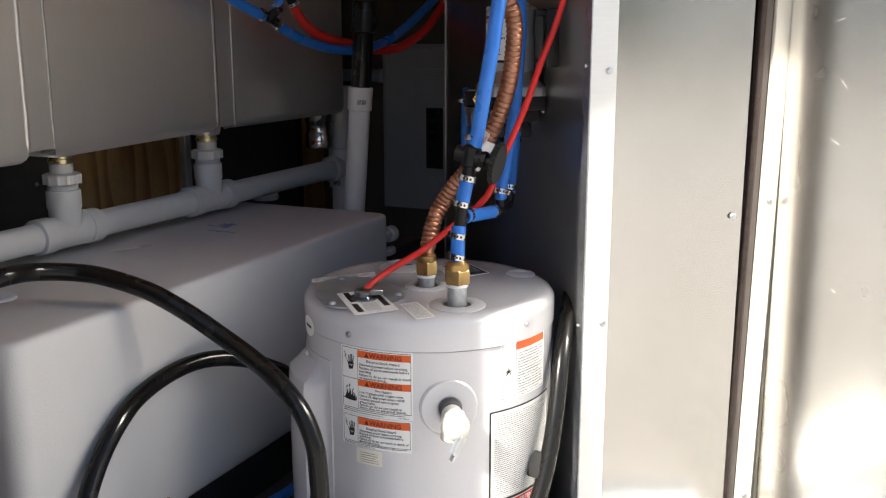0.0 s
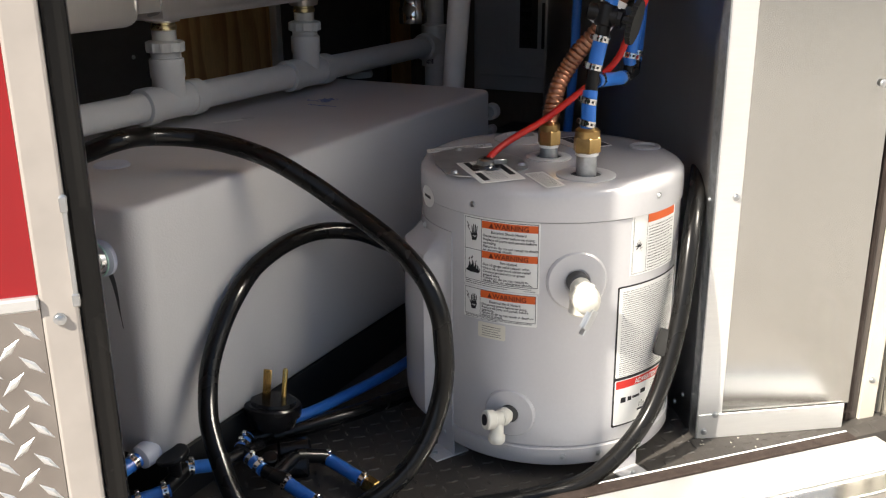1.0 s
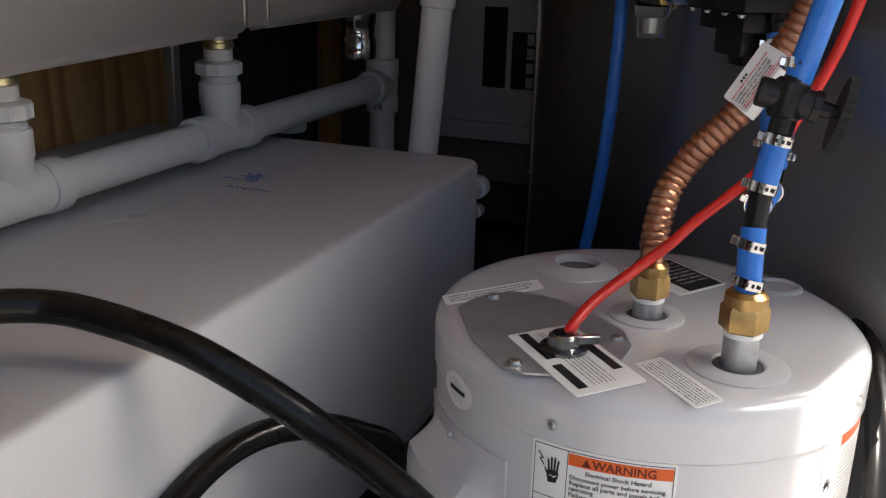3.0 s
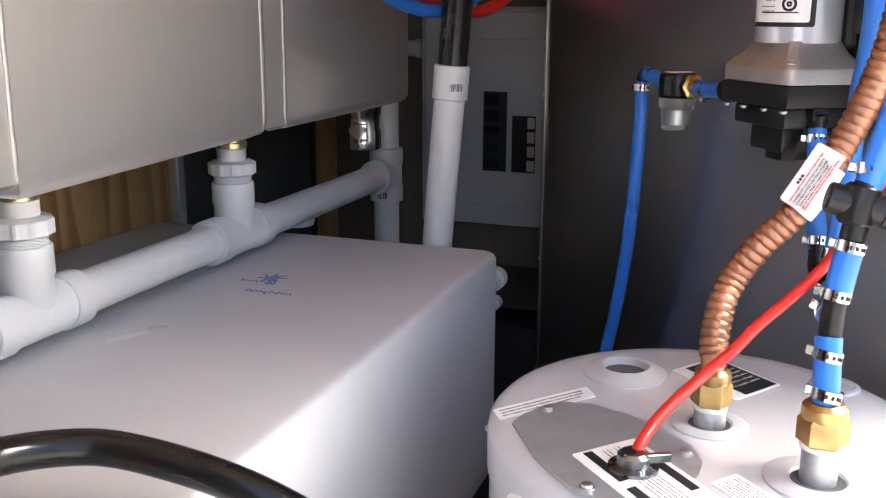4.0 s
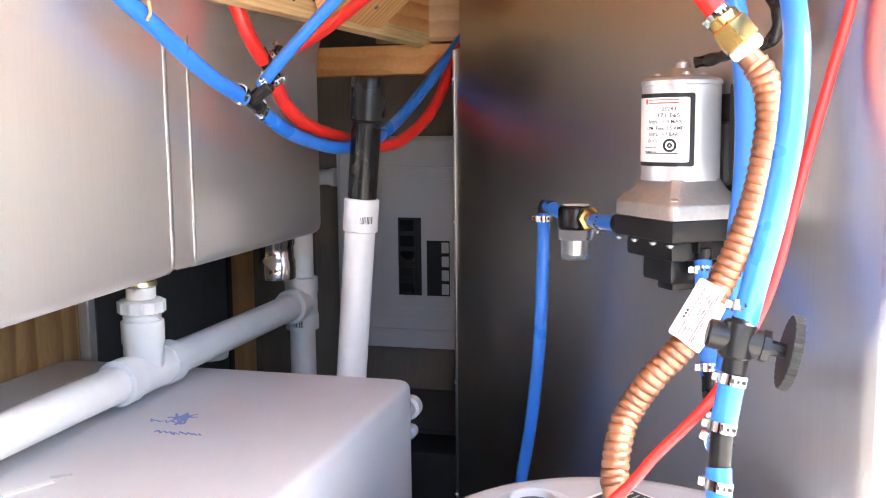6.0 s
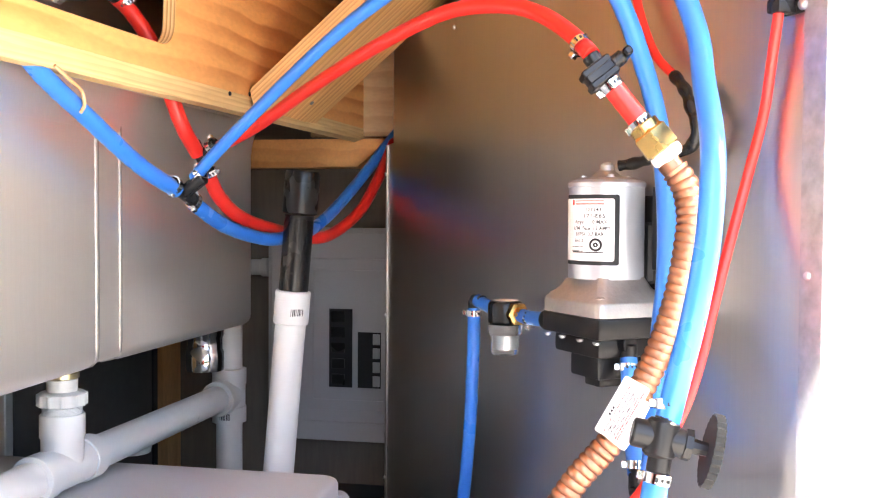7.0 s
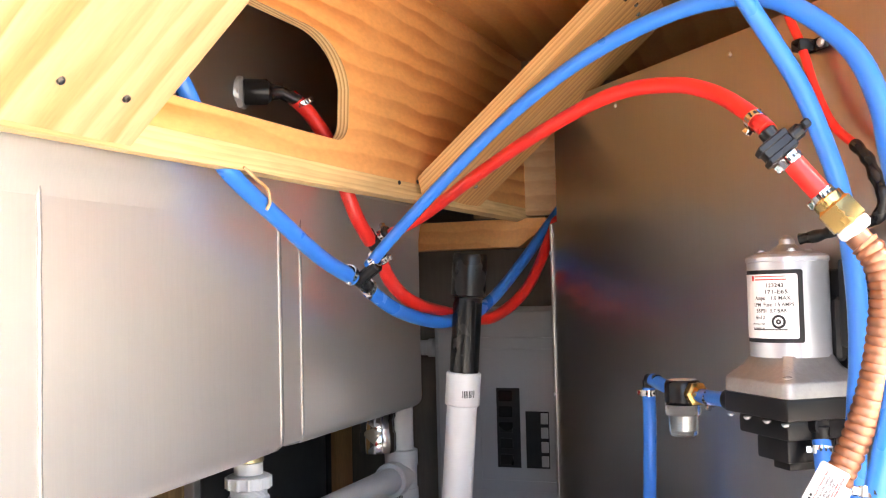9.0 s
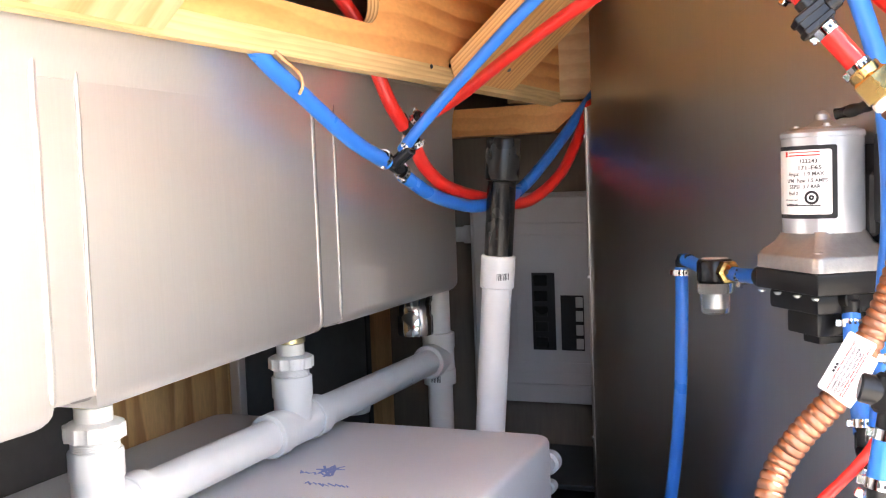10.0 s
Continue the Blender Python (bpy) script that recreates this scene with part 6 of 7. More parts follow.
# ---- drain pipework ----
DX, DZ, DR = -1.300, 0.5250, 0.0272
drainp = thing("drain_pipe", "white plastic drain pipework under the sinks, resting on the grey tank", "drain pipe", (DX, 1.3, DZ))
bm = nbm()
rod(bm, (DX, 0.40, DZ), (DX, 2.27, DZ), DR, 32)
part("pipe", bm, pvc, drainp, smooth=True)
for y in (1.266, 1.708):
    bm = nbm()
    for a, b in ((-0.076, -0.046), (0.046, 0.076)):
        lathe(bm, [(DR, a - 0.002), (0.0340, a - 0.001), (0.0348, a), (0.0348, b), (0.0340, b + 0.001), (DR, b + 0.002)], 32, Matrix.Translation((DX, y, DZ)) @ Matrix.Rotation(radians(-90), 4, "X"), close=False)
    lathe(bm, [(0.0318, -0.05), (0.0318, 0.05)], 32, Matrix.Translation((DX, y, DZ)) @ Matrix.Rotation(radians(-90), 4, "X"))
    lathe(bm, [(0.0305, 0.0), (0.0305, 0.045), (0.0325, 0.048), (0.0325, 0.080), (0.031, 0.082)], 32, Matrix.Translation((DX, y, DZ)))
    tee_ = part("tee", bm, pvc, drainp, "white tee fitting", smooth=True)
    bm = nbm()
    lathe(bm, [(0.0275, 0.080), (0.0275, 0.0935)], 32, Matrix.Translation((DX, y, DZ)))
    for k in range(5):
        lathe(bm, [(0.0275, 0.0835 + k * 0.002), (0.0288, 0.0842 + k * 0.002), (0.0275, 0.085 + k * 0.002)], 32, Matrix.Translation((DX, y, DZ)), close=False)
    part("thread", bm, pvc, drainp, smooth=True)
    bm = nbm()
    rings = []
    for r_, z_, rib in ((0.029, 0.0935, 0), (0.0342, 0.095, 1), (0.0342, 0.112, 1), (0.030, 0.115, 0), (0.021, 0.116, 0)):
        rings.append([bm.verts.new((DX + (r_ + (0.0022 if rib and k % 6 < 2 else 0)) * math.cos(2 * math.pi * k / 72), y + (r_ + (0.0022 if rib and k % 6 < 2 else 0)) * math.sin(2 * math.pi * k / 72), DZ + z_)) for k in range(72)])
    for a, b in zip(rings, rings[1:]):
        for k in range(72):
            bm.faces.new((a[k], a[(k + 1) % 72], b[(k + 1) % 72], b[k]))
    bm.faces.new(rings[-1])
    part("slip_nut", bm, pvc, drainp, "ribbed slip nut", smooth=True)
    bm = nbm()
    lathe(bm, [(0.0225, 0.1150), (0.0225, 0.1330), (0.0215, 0.1340)], 28, Matrix.Translation((DX, y, DZ)))
    part("tailpiece", bm, pvc, drainp, smooth=True)
    bm = nbm()
    lathe(bm, [(0.019, 0.1342), (0.0245, 0.1350), (0.0245, 0.1425), (0.0225, 0.1440), (0.0225, 0.1480)], 10, Matrix.Translation((DX, y, DZ)))
    part("strainer_nut", bm, pale_brass, sink, "brass strainer nut", smooth=True)
    bm = nbm()
    lathe(bm, [(0.0225, 0.1482), (0.0310, 0.1500), (0.0330, 0.160), (0.035, 0.1733)], 28, Matrix.Translation((DX, y, DZ)))
    part("drain_flange", bm, sink_steel, sink, smooth=True)
# third drop: chromed tailpiece and the standing pipe
bm = nbm()
lathe(bm, [(0.028, 0.592), (0.0365, 0.594), (0.0375, 0.598), (0.0375, 0.632), (0.0345, 0.636), (0.0345, 0.660), (0.0375, 0.664), (0.038, 0.6975)], 28, Matrix.Translation((-1.303, 2.206, 0)))
part("chromed_tailpiece", bm, chrome, sink, "chromed tailpiece", smooth=True)
VP = (DX, 2.318)
bm = nbm()
rod(bm, (*VP, 0.30), (*VP, 0.76), DR, 28)
part("standing_pipe", bm, pvc, drainp, smooth=True)
bm = nbm()
for z0, z1 in ((0.468, 0.500), (0.548, 0.580)):
    lathe(bm, [(DR, z0 - 0.002), (0.0355, z0), (0.0355, z1), (DR, z1 + 0.002)], 28, Matrix.Translation((*VP, 0)), close=False)
lathe(bm, [(0.0335, 0.47), (0.0335, 0.575)], 28, Matrix.Translation((*VP, 0)))
lathe(bm, [(0.0335, 0.0), (0.0335, 0.036), (0.0365, 0.038), (0.0365, 0.062), (0.0345, 0.064)], 28, Matrix.Translation((*VP, DZ)) @ Matrix.Rotation(radians(90), 4, "X"))
t3 = part("tee", bm, pvc, drainp, "white tee with a barcode sticker", smooth=True)
bm = nbm()
quads(bm, [(k * 0.0034, 0, k * 0.0034 + (0.0022 if k % 3 else 0.0012), 0.014) for k in range(7)])
for v in bm.verts:
    a = radians(-100) + v.co.x / 0.0357
    v.co = Vector((VP[0] + 0.0360 * math.cos(a), VP[1] + 0.0360 * math.sin(a), 0.476 + v.co.y))
part("barcode", bm, ink, t3)
bm = nbm()
lathe(bm, [(0.033, 0.470), (0.035, 0.478), (0.033, 0.486), (0.020, 0.490)], 24, Matrix.Translation((-1.36, 2.02, 0.0)))
part("cap", bm, pvc, drainp, smooth=True)

# ---- vent pipe with black rubber coupling ----
vent = thing("vent_pipe", "leaning white vent pipe with a black coupling, behind the grey tank", "pipe", (-1.09, 1.97, 0.0))
v0, v1 = Vector((-1.098, 1.97, 0.0)), Vector((-1.0335, 1.97, 0.765))
vd = (v1 - v0).normalized()
bm = nbm()
rod(bm, v0, v1, 0.0262, 28)
part("pipe", bm, pvc, vent, smooth=True)
bm = nbm()
rod(bm, v1 - vd * 0.045, v1 + vd * 0.012, 0.0300, 28, 0.002)
colr = part("collar", bm, pvc, vent, "white collar with a barcode sticker", smooth=True)
bm = nbm()
quads(bm, [(k * 0.0029, 0, k * 0.0029 + (0.0018 if k % 3 else 0.0010), 0.012) for k in range(8)])
for v in bm.verts:
    w = Vector((0.60, -0.80, 0))
    a = math.atan2(w.y, w.x) - 0.35 + v.co.x / 0.0302
    v.co = v1 - vd * 0.030 + Vector((0.0303 * math.cos(a), 0.0303 * math.sin(a), 0)) + vd * v.co.y
part("barcode", bm, ink, colr)
bm = nbm()
lathe(bm, [(0.0245, 0.0), (0.0250, 0.005), (0.0250, 0.128), (0.0262, 0.130)], 28, frame_to(v1 + vd * 0.0105, v1 + vd))
lathe(bm, [(0.0262, 0.132), (0.0300, 0.134), (0.0300, 0.200), (0.028, 0.205)], 28, frame_to(v1 + vd * 0.0105, v1 + vd))
part("coupling", bm, rubber, vent, "black rubber coupling", smooth=True)

# ---- breaker panel on the end wall ----
bp = thing("breaker_panel", "grey enamel breaker panel on the end wall", "breaker panel", (-1.15, 2.70, 0.35))
YF = 2.69
bm = nbm()
box(bm, (-1.36, YF + 0.004, 0.345), (-0.93, 2.739, 0.875), 0.004, 2)
part("box", bm, grey_panel, bp, smooth=True)
bm = nbm()
box(bm, (-1.35, YF - 0.004, 0.392), (-0.94, YF + 0.0035, 0.865), 0.006, 3)
cov = part("cover", bm, grey_panel, bp, smooth=True)
bm = nbm()
box(bm, (-1.262, YF - 0.012, 0.425), (-1.00, YF - 0.0042, 0.800), 0.004, 2)
part("raised_cover", bm, grey_panel, cov, smooth=True)
bm = nbm()
box(bm, (-1.235, YF - 0.016, 0.452), (-1.02, YF - 0.0122, 0.772), 0.003, 2)
part("door", bm, grey_panel, cov, smooth=True)
for x0, x1, z0, z1, n_ in ((-1.193, -1.134, 0.484, 0.677, 5), (-1.120, -1.062, 0.484, 0.621, 4)):
    bm = nbm()
    box(bm, (x0, YF - 0.0175, z0), (x1, YF - 0.0162, z1))
    win = part("breaker_opening", bm, ink, cov)
    for k in range(n_):
        zc = z0 + (z1 - z0) * (k + 0.5) / n_
        bm = nbm()
        if n_ == 4:
            box(bm, (x1 - 0.020, YF - 0.0195, zc - 0.013), (x1 - 0.002, YF - 0.0177, zc + 0.013), 0.001, 1)
            part("breaker", bm, grey_panel, win)
        else:
            box(bm, (x0 + 0.006, YF - 0.0205, zc - 0.013), (x0 + 0.040, YF - 0.0177, zc + 0.013), 0.002, 1)
            part("breaker", bm, black_plastic, win)
conduit = thing("conduit", "grey plastic conduit running level into the breaker panel", "conduit", (-1.36, 2.70, 0.774))
bm = nbm()
rod(bm, (-1.615, 2.705, 0.774), (-1.362, 2.705, 0.774), 0.0195, 20)
part("conduit_pipe", bm, grey_panel, conduit, smooth=True)
bm = nbm()
lathe(bm, [(0.0197, 0.0), (0.0235, 0.002), (0.0235, 0.016), (0.0197, 0.018)], 20, frame_to((-1.380, 2.705, 0.774), (-1.0, 2.705, 0.774)), close=False)
part("collar", bm, grey_panel, conduit, smooth=True)
rackb = thing("low_shelf", "black low shelf by the end wall behind the tank", "shelf", (-1.05, 2.42, 0))
for z0, z1 in ((0.0, 0.2158), (0.2575, 0.2684)):
    bm = nbm()
    box(bm, (-1.18, 2.30, z0), (-0.86, 2.60, z1), 0.002, 1)
    part("board", bm, black_steel, rackb)


# ---- upright plywood panel under the counter, above the sinks ----
PA = Vector((-1.116, 1.198, 0))
YV = Vector((0.055, 0.9985, 0)).normalized()
PNV = Vector((0.9985, -0.055, 0)).normalized()      # towards the room
ZB, ZF, ZH0, ZH1 = 1.066, 1.096, 1.134, 1.281      # lower end, foot of the face, hole


def on_ply(u, z, h=0.0):
    return PA + YV * u + Vector((0, 0, z)) + PNV * h


TP = 0.019
panel = thing("plywood_panel", "upright pine plywood panel with a rounded access hole, above the sinks", "panel", on_ply(0, ZB))
HU0, HU1, HRAD = -0.36, 0.462, 0.06
UL, UR = -1.25, 1.40
hole_r = []
for k in range(9):
    a = radians(-90 + 90 * k / 8)
    hole_r.append((HU1 - 0.040 + 0.036 * math.cos(a), ZH0 + 0.036 + 0.036 * math.sin(a)))
for k in range(11):
    a = radians(6 + 84 * k / 10)
    hole_r.append((HU1 - 0.110 + 0.110 * math.cos(a), ZH1 - 0.075 + 0.075 * math.sin(a)))
bm = nbm()


def strip(outline):
    lo = [bm.verts.new(on_ply(u, v, -TP)) for u, v in outline]
    hi = [bm.verts.new(on_ply(u, v, 0)) for u, v in outline]
    bm.faces.new(lo[::-1])
    bm.faces.new(hi)
    for k in range(len(outline)):
        j = (k + 1) % len(outline)
        bm.faces.new((lo[k], lo[j], hi[j], hi[k]))


VT = TOP - 0.0005
c0, c1 = hole_r[0][0], hole_r[-1][0]
strip([(UL, ZF), (HU0, ZF), (HU0, ZH0), (HU0, ZH1), (HU0, VT), (UL, VT)])
strip([(HU0, ZF), (c0, ZF), (UR, ZF), (UR, ZH0), (c0, ZH0), (HU0, ZH0)])
strip([(UR, ZH0), (UR, ZH1), (c1, ZH1)] + hole_r[::-1][1:])
strip([(HU0, ZH1), (c1, ZH1), (UR, ZH1), (UR, VT), (HU0, VT)])
bmesh.ops.remove_doubles(bm, verts=bm.verts, dist=0.0002)
seen = {}
for f in bm.faces[:]:
    key = tuple(sorted(tuple(round(c, 5) for c in v.co) for v in f.verts))
    seen.setdefault(key, []).append(f)
for fs in seen.values():
    if len(fs) > 1:
        bmesh.ops.delete(bm, geom=fs, context="FACES_ONLY")
bmesh.ops.recalc_face_normals(bm, faces=bm.faces)
me = bpy.data.meshes.new("sheet")
bm.to_mesh(me)
me.materials.append(ply)
me.materials.append(ply_ends)
for p_ in me.polygons:
    if abs(p_.normal.dot(PNV)) < 0.5:
        p_.material_index = 1
bm.free()
so = new("sheet", me)
so.parent = panel
so.matrix_parent_inverse = panel.matrix_world.inverted()
# rough sawn lower edge
rng = random.Random(12)
bm = nbm()
lo, mid, hi, bk = [], [], [], []
NE = 90
for k in range(NE + 1):
    u = UL + (UR - UL) * k / NE
    lo.append(bm.verts.new(on_ply(u, ZB + rng.uniform(-0.0008, 0.0008) + 0.006 * max(0, u) / 1.4, -0.002)))
    mid.append(bm.verts.new(on_ply(u, ZB + 0.014 + rng.uniform(-0.001, 0.001), 0.0004 + rng.uniform(0, 0.0009))))
    hi.append(bm.verts.new(on_ply(u, ZF - 0.0002, 0.0)))
    bk.append(bm.verts.new(on_ply(u, ZB, -TP)))
for k in range(NE):
    for a, b in ((hi, mid), (mid, lo), (lo, bk)):
        bm.faces.new((a[k], a[k + 1], b[k + 1], b[k]))
part("sawn_edge", bm, ply_edge, panel, "rough sawn plywood edge")
for u, z in ((0.62, 1.092), (0.69, 1.100)):
    screw_head("screw", on_ply(u, z, 0.0005), PNV, panel, 0.003, black_steel)
# carpenter's pencil marks on the counter's underside, as plain strokes
mpp = planar((-0.99, 1.72, TOP), (0, 1, 0), (1, 0, 0), (0, 0, -1))
printing("pencil_lines", [(0.0, 0.0, 0.20, 0.0022), (0.02, 0.045, 0.17, 0.0472), (0.0, 0.0, 0.0022, 0.05), (0.17, 0.02, 0.1724, 0.10), (0.05, 0.085, 0.20, 0.0874), (0.09, 0.02, 0.12, 0.022), (0.09, 0.03, 0.12, 0.032)], [], mpp, pencil, ceiling, 0.0006)


def sloping_board(name, label, category, y0, y1, x0, z0, x1, z1, thick, screws, mat):
    """A flat board leaning from the panel's foot up to the counter's underside, its ends cut upright and level."""
    a, b = Vector((x0, 0, z0)), Vector((x1, 0, z1))
    d = (b - a).normalized()
    nn = Vector((d.z, 0, -d.x))                     # outwards and down
    root = thing(name, label, category, (x0, y0, z0))
    m = Matrix((nn, Vector((0, 1, 0)), d)).transposed().to_4x4()
    m.translation = Vector((x0, y0, z0))
    w, L = y1 - y0, (b - a).length
    bm = nbm()
    ta, tb = thick * d.x / d.z, thick * d.z / d.x
    prof = [(0, 0), (thick, -min(thick * 0.55, ta)), (thick, L - tb * 0.0 + 0.0), (0, L)]
    prof[2] = (thick, L + min(ta, thick) * 0.8)
    lo = [bm.verts.new((x, 0, z)) for x, z in prof]
    hi = [bm.verts.new((x, w, z)) for x, z in prof]
    bm.faces.new(lo)
    bm.faces.new(hi[::-1])
    for k in range(4):
        bm.faces.new((lo[k], lo[(k + 1) % 4], hi[(k + 1) % 4], hi[k]))
    bmesh.ops.bevel(bm, geom=bm.edges[:], offset=0.0012, segments=1, affect="EDGES")
    ob = part("board", bm, mat, root)
    ob.data.materials.append(pine_layers if thick > 0.02 else mat)
    for p_ in ob.data.polygons:
        if abs(p_.normal.y) > 0.9:
            p_.material_index = 1
    ob.matrix_basis = m
    for v, s_ in screws:
        screw_head("screw", m @ Vector((thick + 0.0002, v, s_)), nn, root, 0.0036, dark_zinc)
    return root


sloping_board("corner_brace", "pine brace board screwed between panel and counter", "brace", 1.874, 2.175, -1.072, 1.106, -0.722, TOP - 0.012, 0.026,
              ((0.045, 0.435), (0.105, 0.445), (0.150, 0.440), (0.188, 0.030), (0.020, 0.010)), pine_lined)
sloping_board("wide_brace", "broad pale pine board screwed across the access hole", "brace", 0.80, 1.190, -1.1135, 1.088, -0.763, TOP - 0.012, 0.019,
              ((0.335, 0.042), (0.250, 0.042), (0.10, 0.04)), pine)
sliver = thing("wood_splinter", "torn wood splinter hanging from the panel's lower edge", "splinter", on_ply(0.17, 1.066))
bm = nbm()
tube(bm, spline([on_ply(0.195, 1.070, 0.001), on_ply(0.215, 1.058, 0.004), on_ply(0.238, 1.047, 0.005), on_ply(0.245, 1.032, 0.004), on_ply(0.239, 1.022, 0.003)], 5), 0.0022, 6)
part("shaving", bm, pine, sliver)
blk = thing("wood_block", "pine board spanning under the far end of the panel", "board", (-1.12, 2.48, 1.01))
bm = nbm()
box(bm, (-1.34, 2.45, 1.0113), (-0.982, 2.52, 1.0734))
for v in bm.verts:
    if v.co.x > -1.1 and v.co.z < 1.03:
        v.co.x -= 0.078
part("board", bm, ply, blk)
bm = nbm()
box(bm, (-1.168, 2.455, 1.079), (-0.972, 2.472, TOP - 0.001), 0.001, 1)
tagged(part("end_sheet", bm, ply_dull), "plywood sheet closing the corner above the pine board", "panel")

# ---- hoses on the sink side ----
sb = thing("blue_water_hose", "blue hose sagging from the faucet past the steel sink", "water hose", (-1.09, 1.665, 0.935), "blue hoses")
SBP = [(-1.17, 1.285, 1.196), (-1.13, 1.30, 1.162), (-1.128, 1.347, 1.104), (-1.122, 1.391, 1.063), (-1.110, 1.472, 1.018), (-1.100, 1.574, 0.968), (-1.091, 1.658, 0.939)]
part("tube", (lambda b: (tube(b, spline(SBP, 7), PR, 16), b)[1])(nbm()), blue_pex, sb, smooth=True)
SBQ = [(-1.0874, 1.7069, 0.9198), (-1.0803, 1.7997, 0.8877), (-1.0691, 1.9417, 0.8648), (-1.0454, 2.0497, 0.8715), (-1.044, 2.16, 0.894), (-1.033, 2.23, 0.926), (-1.019, 2.3, 0.967), (-1.002, 2.36, 1.011), (-0.986, 2.4, 1.047), (-0.975, 2.425, 1.07), (-0.955, 2.44, 1.1)]
part("tube", (lambda b: (tube(b, spline(SBQ, 7), PR, 16), b)[1])(nbm()), blue_pex, sb, smooth=True)
TB = Vector((-1.088, 1.674, 0.935))
barb("tee", [(TB + Vector((-0.004, -0.030, 0.013)), TB + Vector((0.004, 0.030, -0.012))), (TB, TB + Vector((0.034, -0.008, 0.022)))], 0.0098, sb)
ring_clamp(TB + Vector((0.003, 0.024, -0.010)), (0.1, 0.9, -0.35), PR, sb, (0.3, 0, -1))
ring_clamp(TB + Vector((-0.003, -0.024, 0.010)), (0.1, 0.9, -0.35), PR, sb, (0, 0, -1))
sr = thing("red_water_hose", "red hose hanging from the faucet coupling past the sink", "water hose", (-1.11, 1.778, 0.987), "red hoses")
SRP = [(-1.185, 1.655, 1.212), (-1.1614, 1.6685, 1.1855), (-1.1364, 1.6866, 1.1371), (-1.1272, 1.7134, 1.0782), (-1.1185, 1.7368, 1.0314), (-1.1113, 1.7692, 0.996)]
part("tube", (lambda b: (tube(b, spline(SRP, 7), PR, 16), b)[1])(nbm()), red_pex, sr, smooth=True)
SRQ = [(-1.11, 1.8022, 0.9665), (-1.1023, 1.8296, 0.9307), (-1.0849, 1.8742, 0.8995), (-1.0722, 2.0061, 0.8776), (-1.042, 2.12, 0.863), (-1.023, 2.2, 0.878), (-1, 2.27, 0.916), (-0.989, 2.33, 0.963), (-0.979, 2.37, 1.008), (-0.973, 2.41, 1.055), (-0.955, 2.43, 1.07)]
part("tube", (lambda b: (tube(b, spline(SRQ, 7), PR, 16), b)[1])(nbm()), red_pex, sr, smooth=True)
TR = Vector((-1.109, 1.778, 0.990))
barb("tee", [(TR + Vector((-0.006, -0.016, 0.024)), TR + Vector((0.006, 0.020, -0.026))), (TR, TR + Vector((0.030, -0.014, 0.022)))], 0.0098, sr)
ring_clamp(TR + Vector((0.004, 0.017, -0.020)), (0.15, 0.5, -0.8), PR, sr, (1, 0, 0))
ring_clamp(TR + Vector((0.022, -0.010, 0.018)), (0.8, -0.4, 0.4), PR, sr, (0, 0, 1))

# ---- heavy black power cord with its plug ----
cord = thing("extension_cord", "heavy black shore-power cord looped over the tank and floor", "cord", (-0.66, 1.05, 0.015))
CR = 0.0145
bm = nbm()
tube(bm, spline([(-1.34, 0.87, 0.4965), (-1.22, 0.83, 0.4964), (-1.1098, 0.8395, 0.5177), (-1.0394, 0.8787, 0.545), (-1.034, 0.9418, 0.5416), (-0.9951, 0.9951, 0.5324), (-0.9388, 1.0088, 0.5247), (-0.8725, 1.0199, 0.5069), (-0.814, 1.0357, 0.4746), (-0.762, 1.0468, 0.4414), (-0.7084, 1.0434, 0.4163), (-0.6558, 1.0353, 0.3887), (-0.6118, 1.0252, 0.3544),
                 (-0.5889, 1.0224, 0.3099), (-0.5813, 1.0202, 0.2656), (-0.5764, 1.0127, 0.2148), (-0.5805, 0.9947, 0.1619), (-0.5899, 0.9674, 0.1181), (-0.6151, 0.936, 0.0746), (-0.6642, 0.8952, 0.0354), (-0.72, 0.865, 0.0146), (-0.79, 0.85, 0.0146)], 6), CR, 16)
part("cord", bm, rubber, cord, smooth=True)
bm = nbm()
tube(bm, spline([(-0.8, 1.34, 0.0146), (-0.7923, 1.3451, 0.1005), (-0.7931, 1.3255, 0.2009), (-0.8079, 1.2915, 0.2862), (-0.8337, 1.2583, 0.3168), (-0.8641, 1.2215, 0.338), (-0.8958, 1.1673, 0.3491), (-0.9122, 1.1011, 0.3467), (-0.9122, 1.0184, 0.3327), (-0.904, 0.9564, 0.3072), (-0.9032, 0.9159, 0.2688), (-0.8957, 0.8772, 0.2252),
                 (-0.8837, 0.8526, 0.186), (-0.8634, 0.8297, 0.1502), (-0.8313, 0.812, 0.1053), (-0.8002, 0.797, 0.0732), (-0.7649, 0.7902, 0.0407), (-0.715, 0.8, 0.0146)], 7), CR, 16)
part("cord", bm, rubber, cord, smooth=True)
plug = thing("power_plug", "black round power plug with gold prongs lying on the hoses", "plug", (-0.885, 1.01, 0.09))
PU = Vector((0.02, 0.16, 0.98)).normalized()
pc = Vector((-0.895, 1.012, 0.092))
pm = frame_to(pc, pc + PU) @ Matrix.Scale(1.1, 4)
bm = nbm()
lathe(bm, [(0.022, -0.034), (0.034, -0.028), (0.0365, -0.020), (0.0365, -0.012), (0.0425, -0.010), (0.0430, 0.004), (0.0405, 0.007), (0.034, 0.0075), (0.033, 0.012), (0.020, 0.0125)], 32, pm)
part("plug_body", bm, black_plastic, plug, smooth=True)
bm = nbm()
tube(bm, spline([pm @ Vector((0, 0, -0.04)), pm @ Vector((0.02, 0.03, -0.055)), (-0.82, 1.12, 0.045), (-0.80, 1.22, 0.030), (-0.78, 1.32, 0.0150)], 6), 0.0135, 14)
part("cord", bm, rubber, plug, smooth=True)
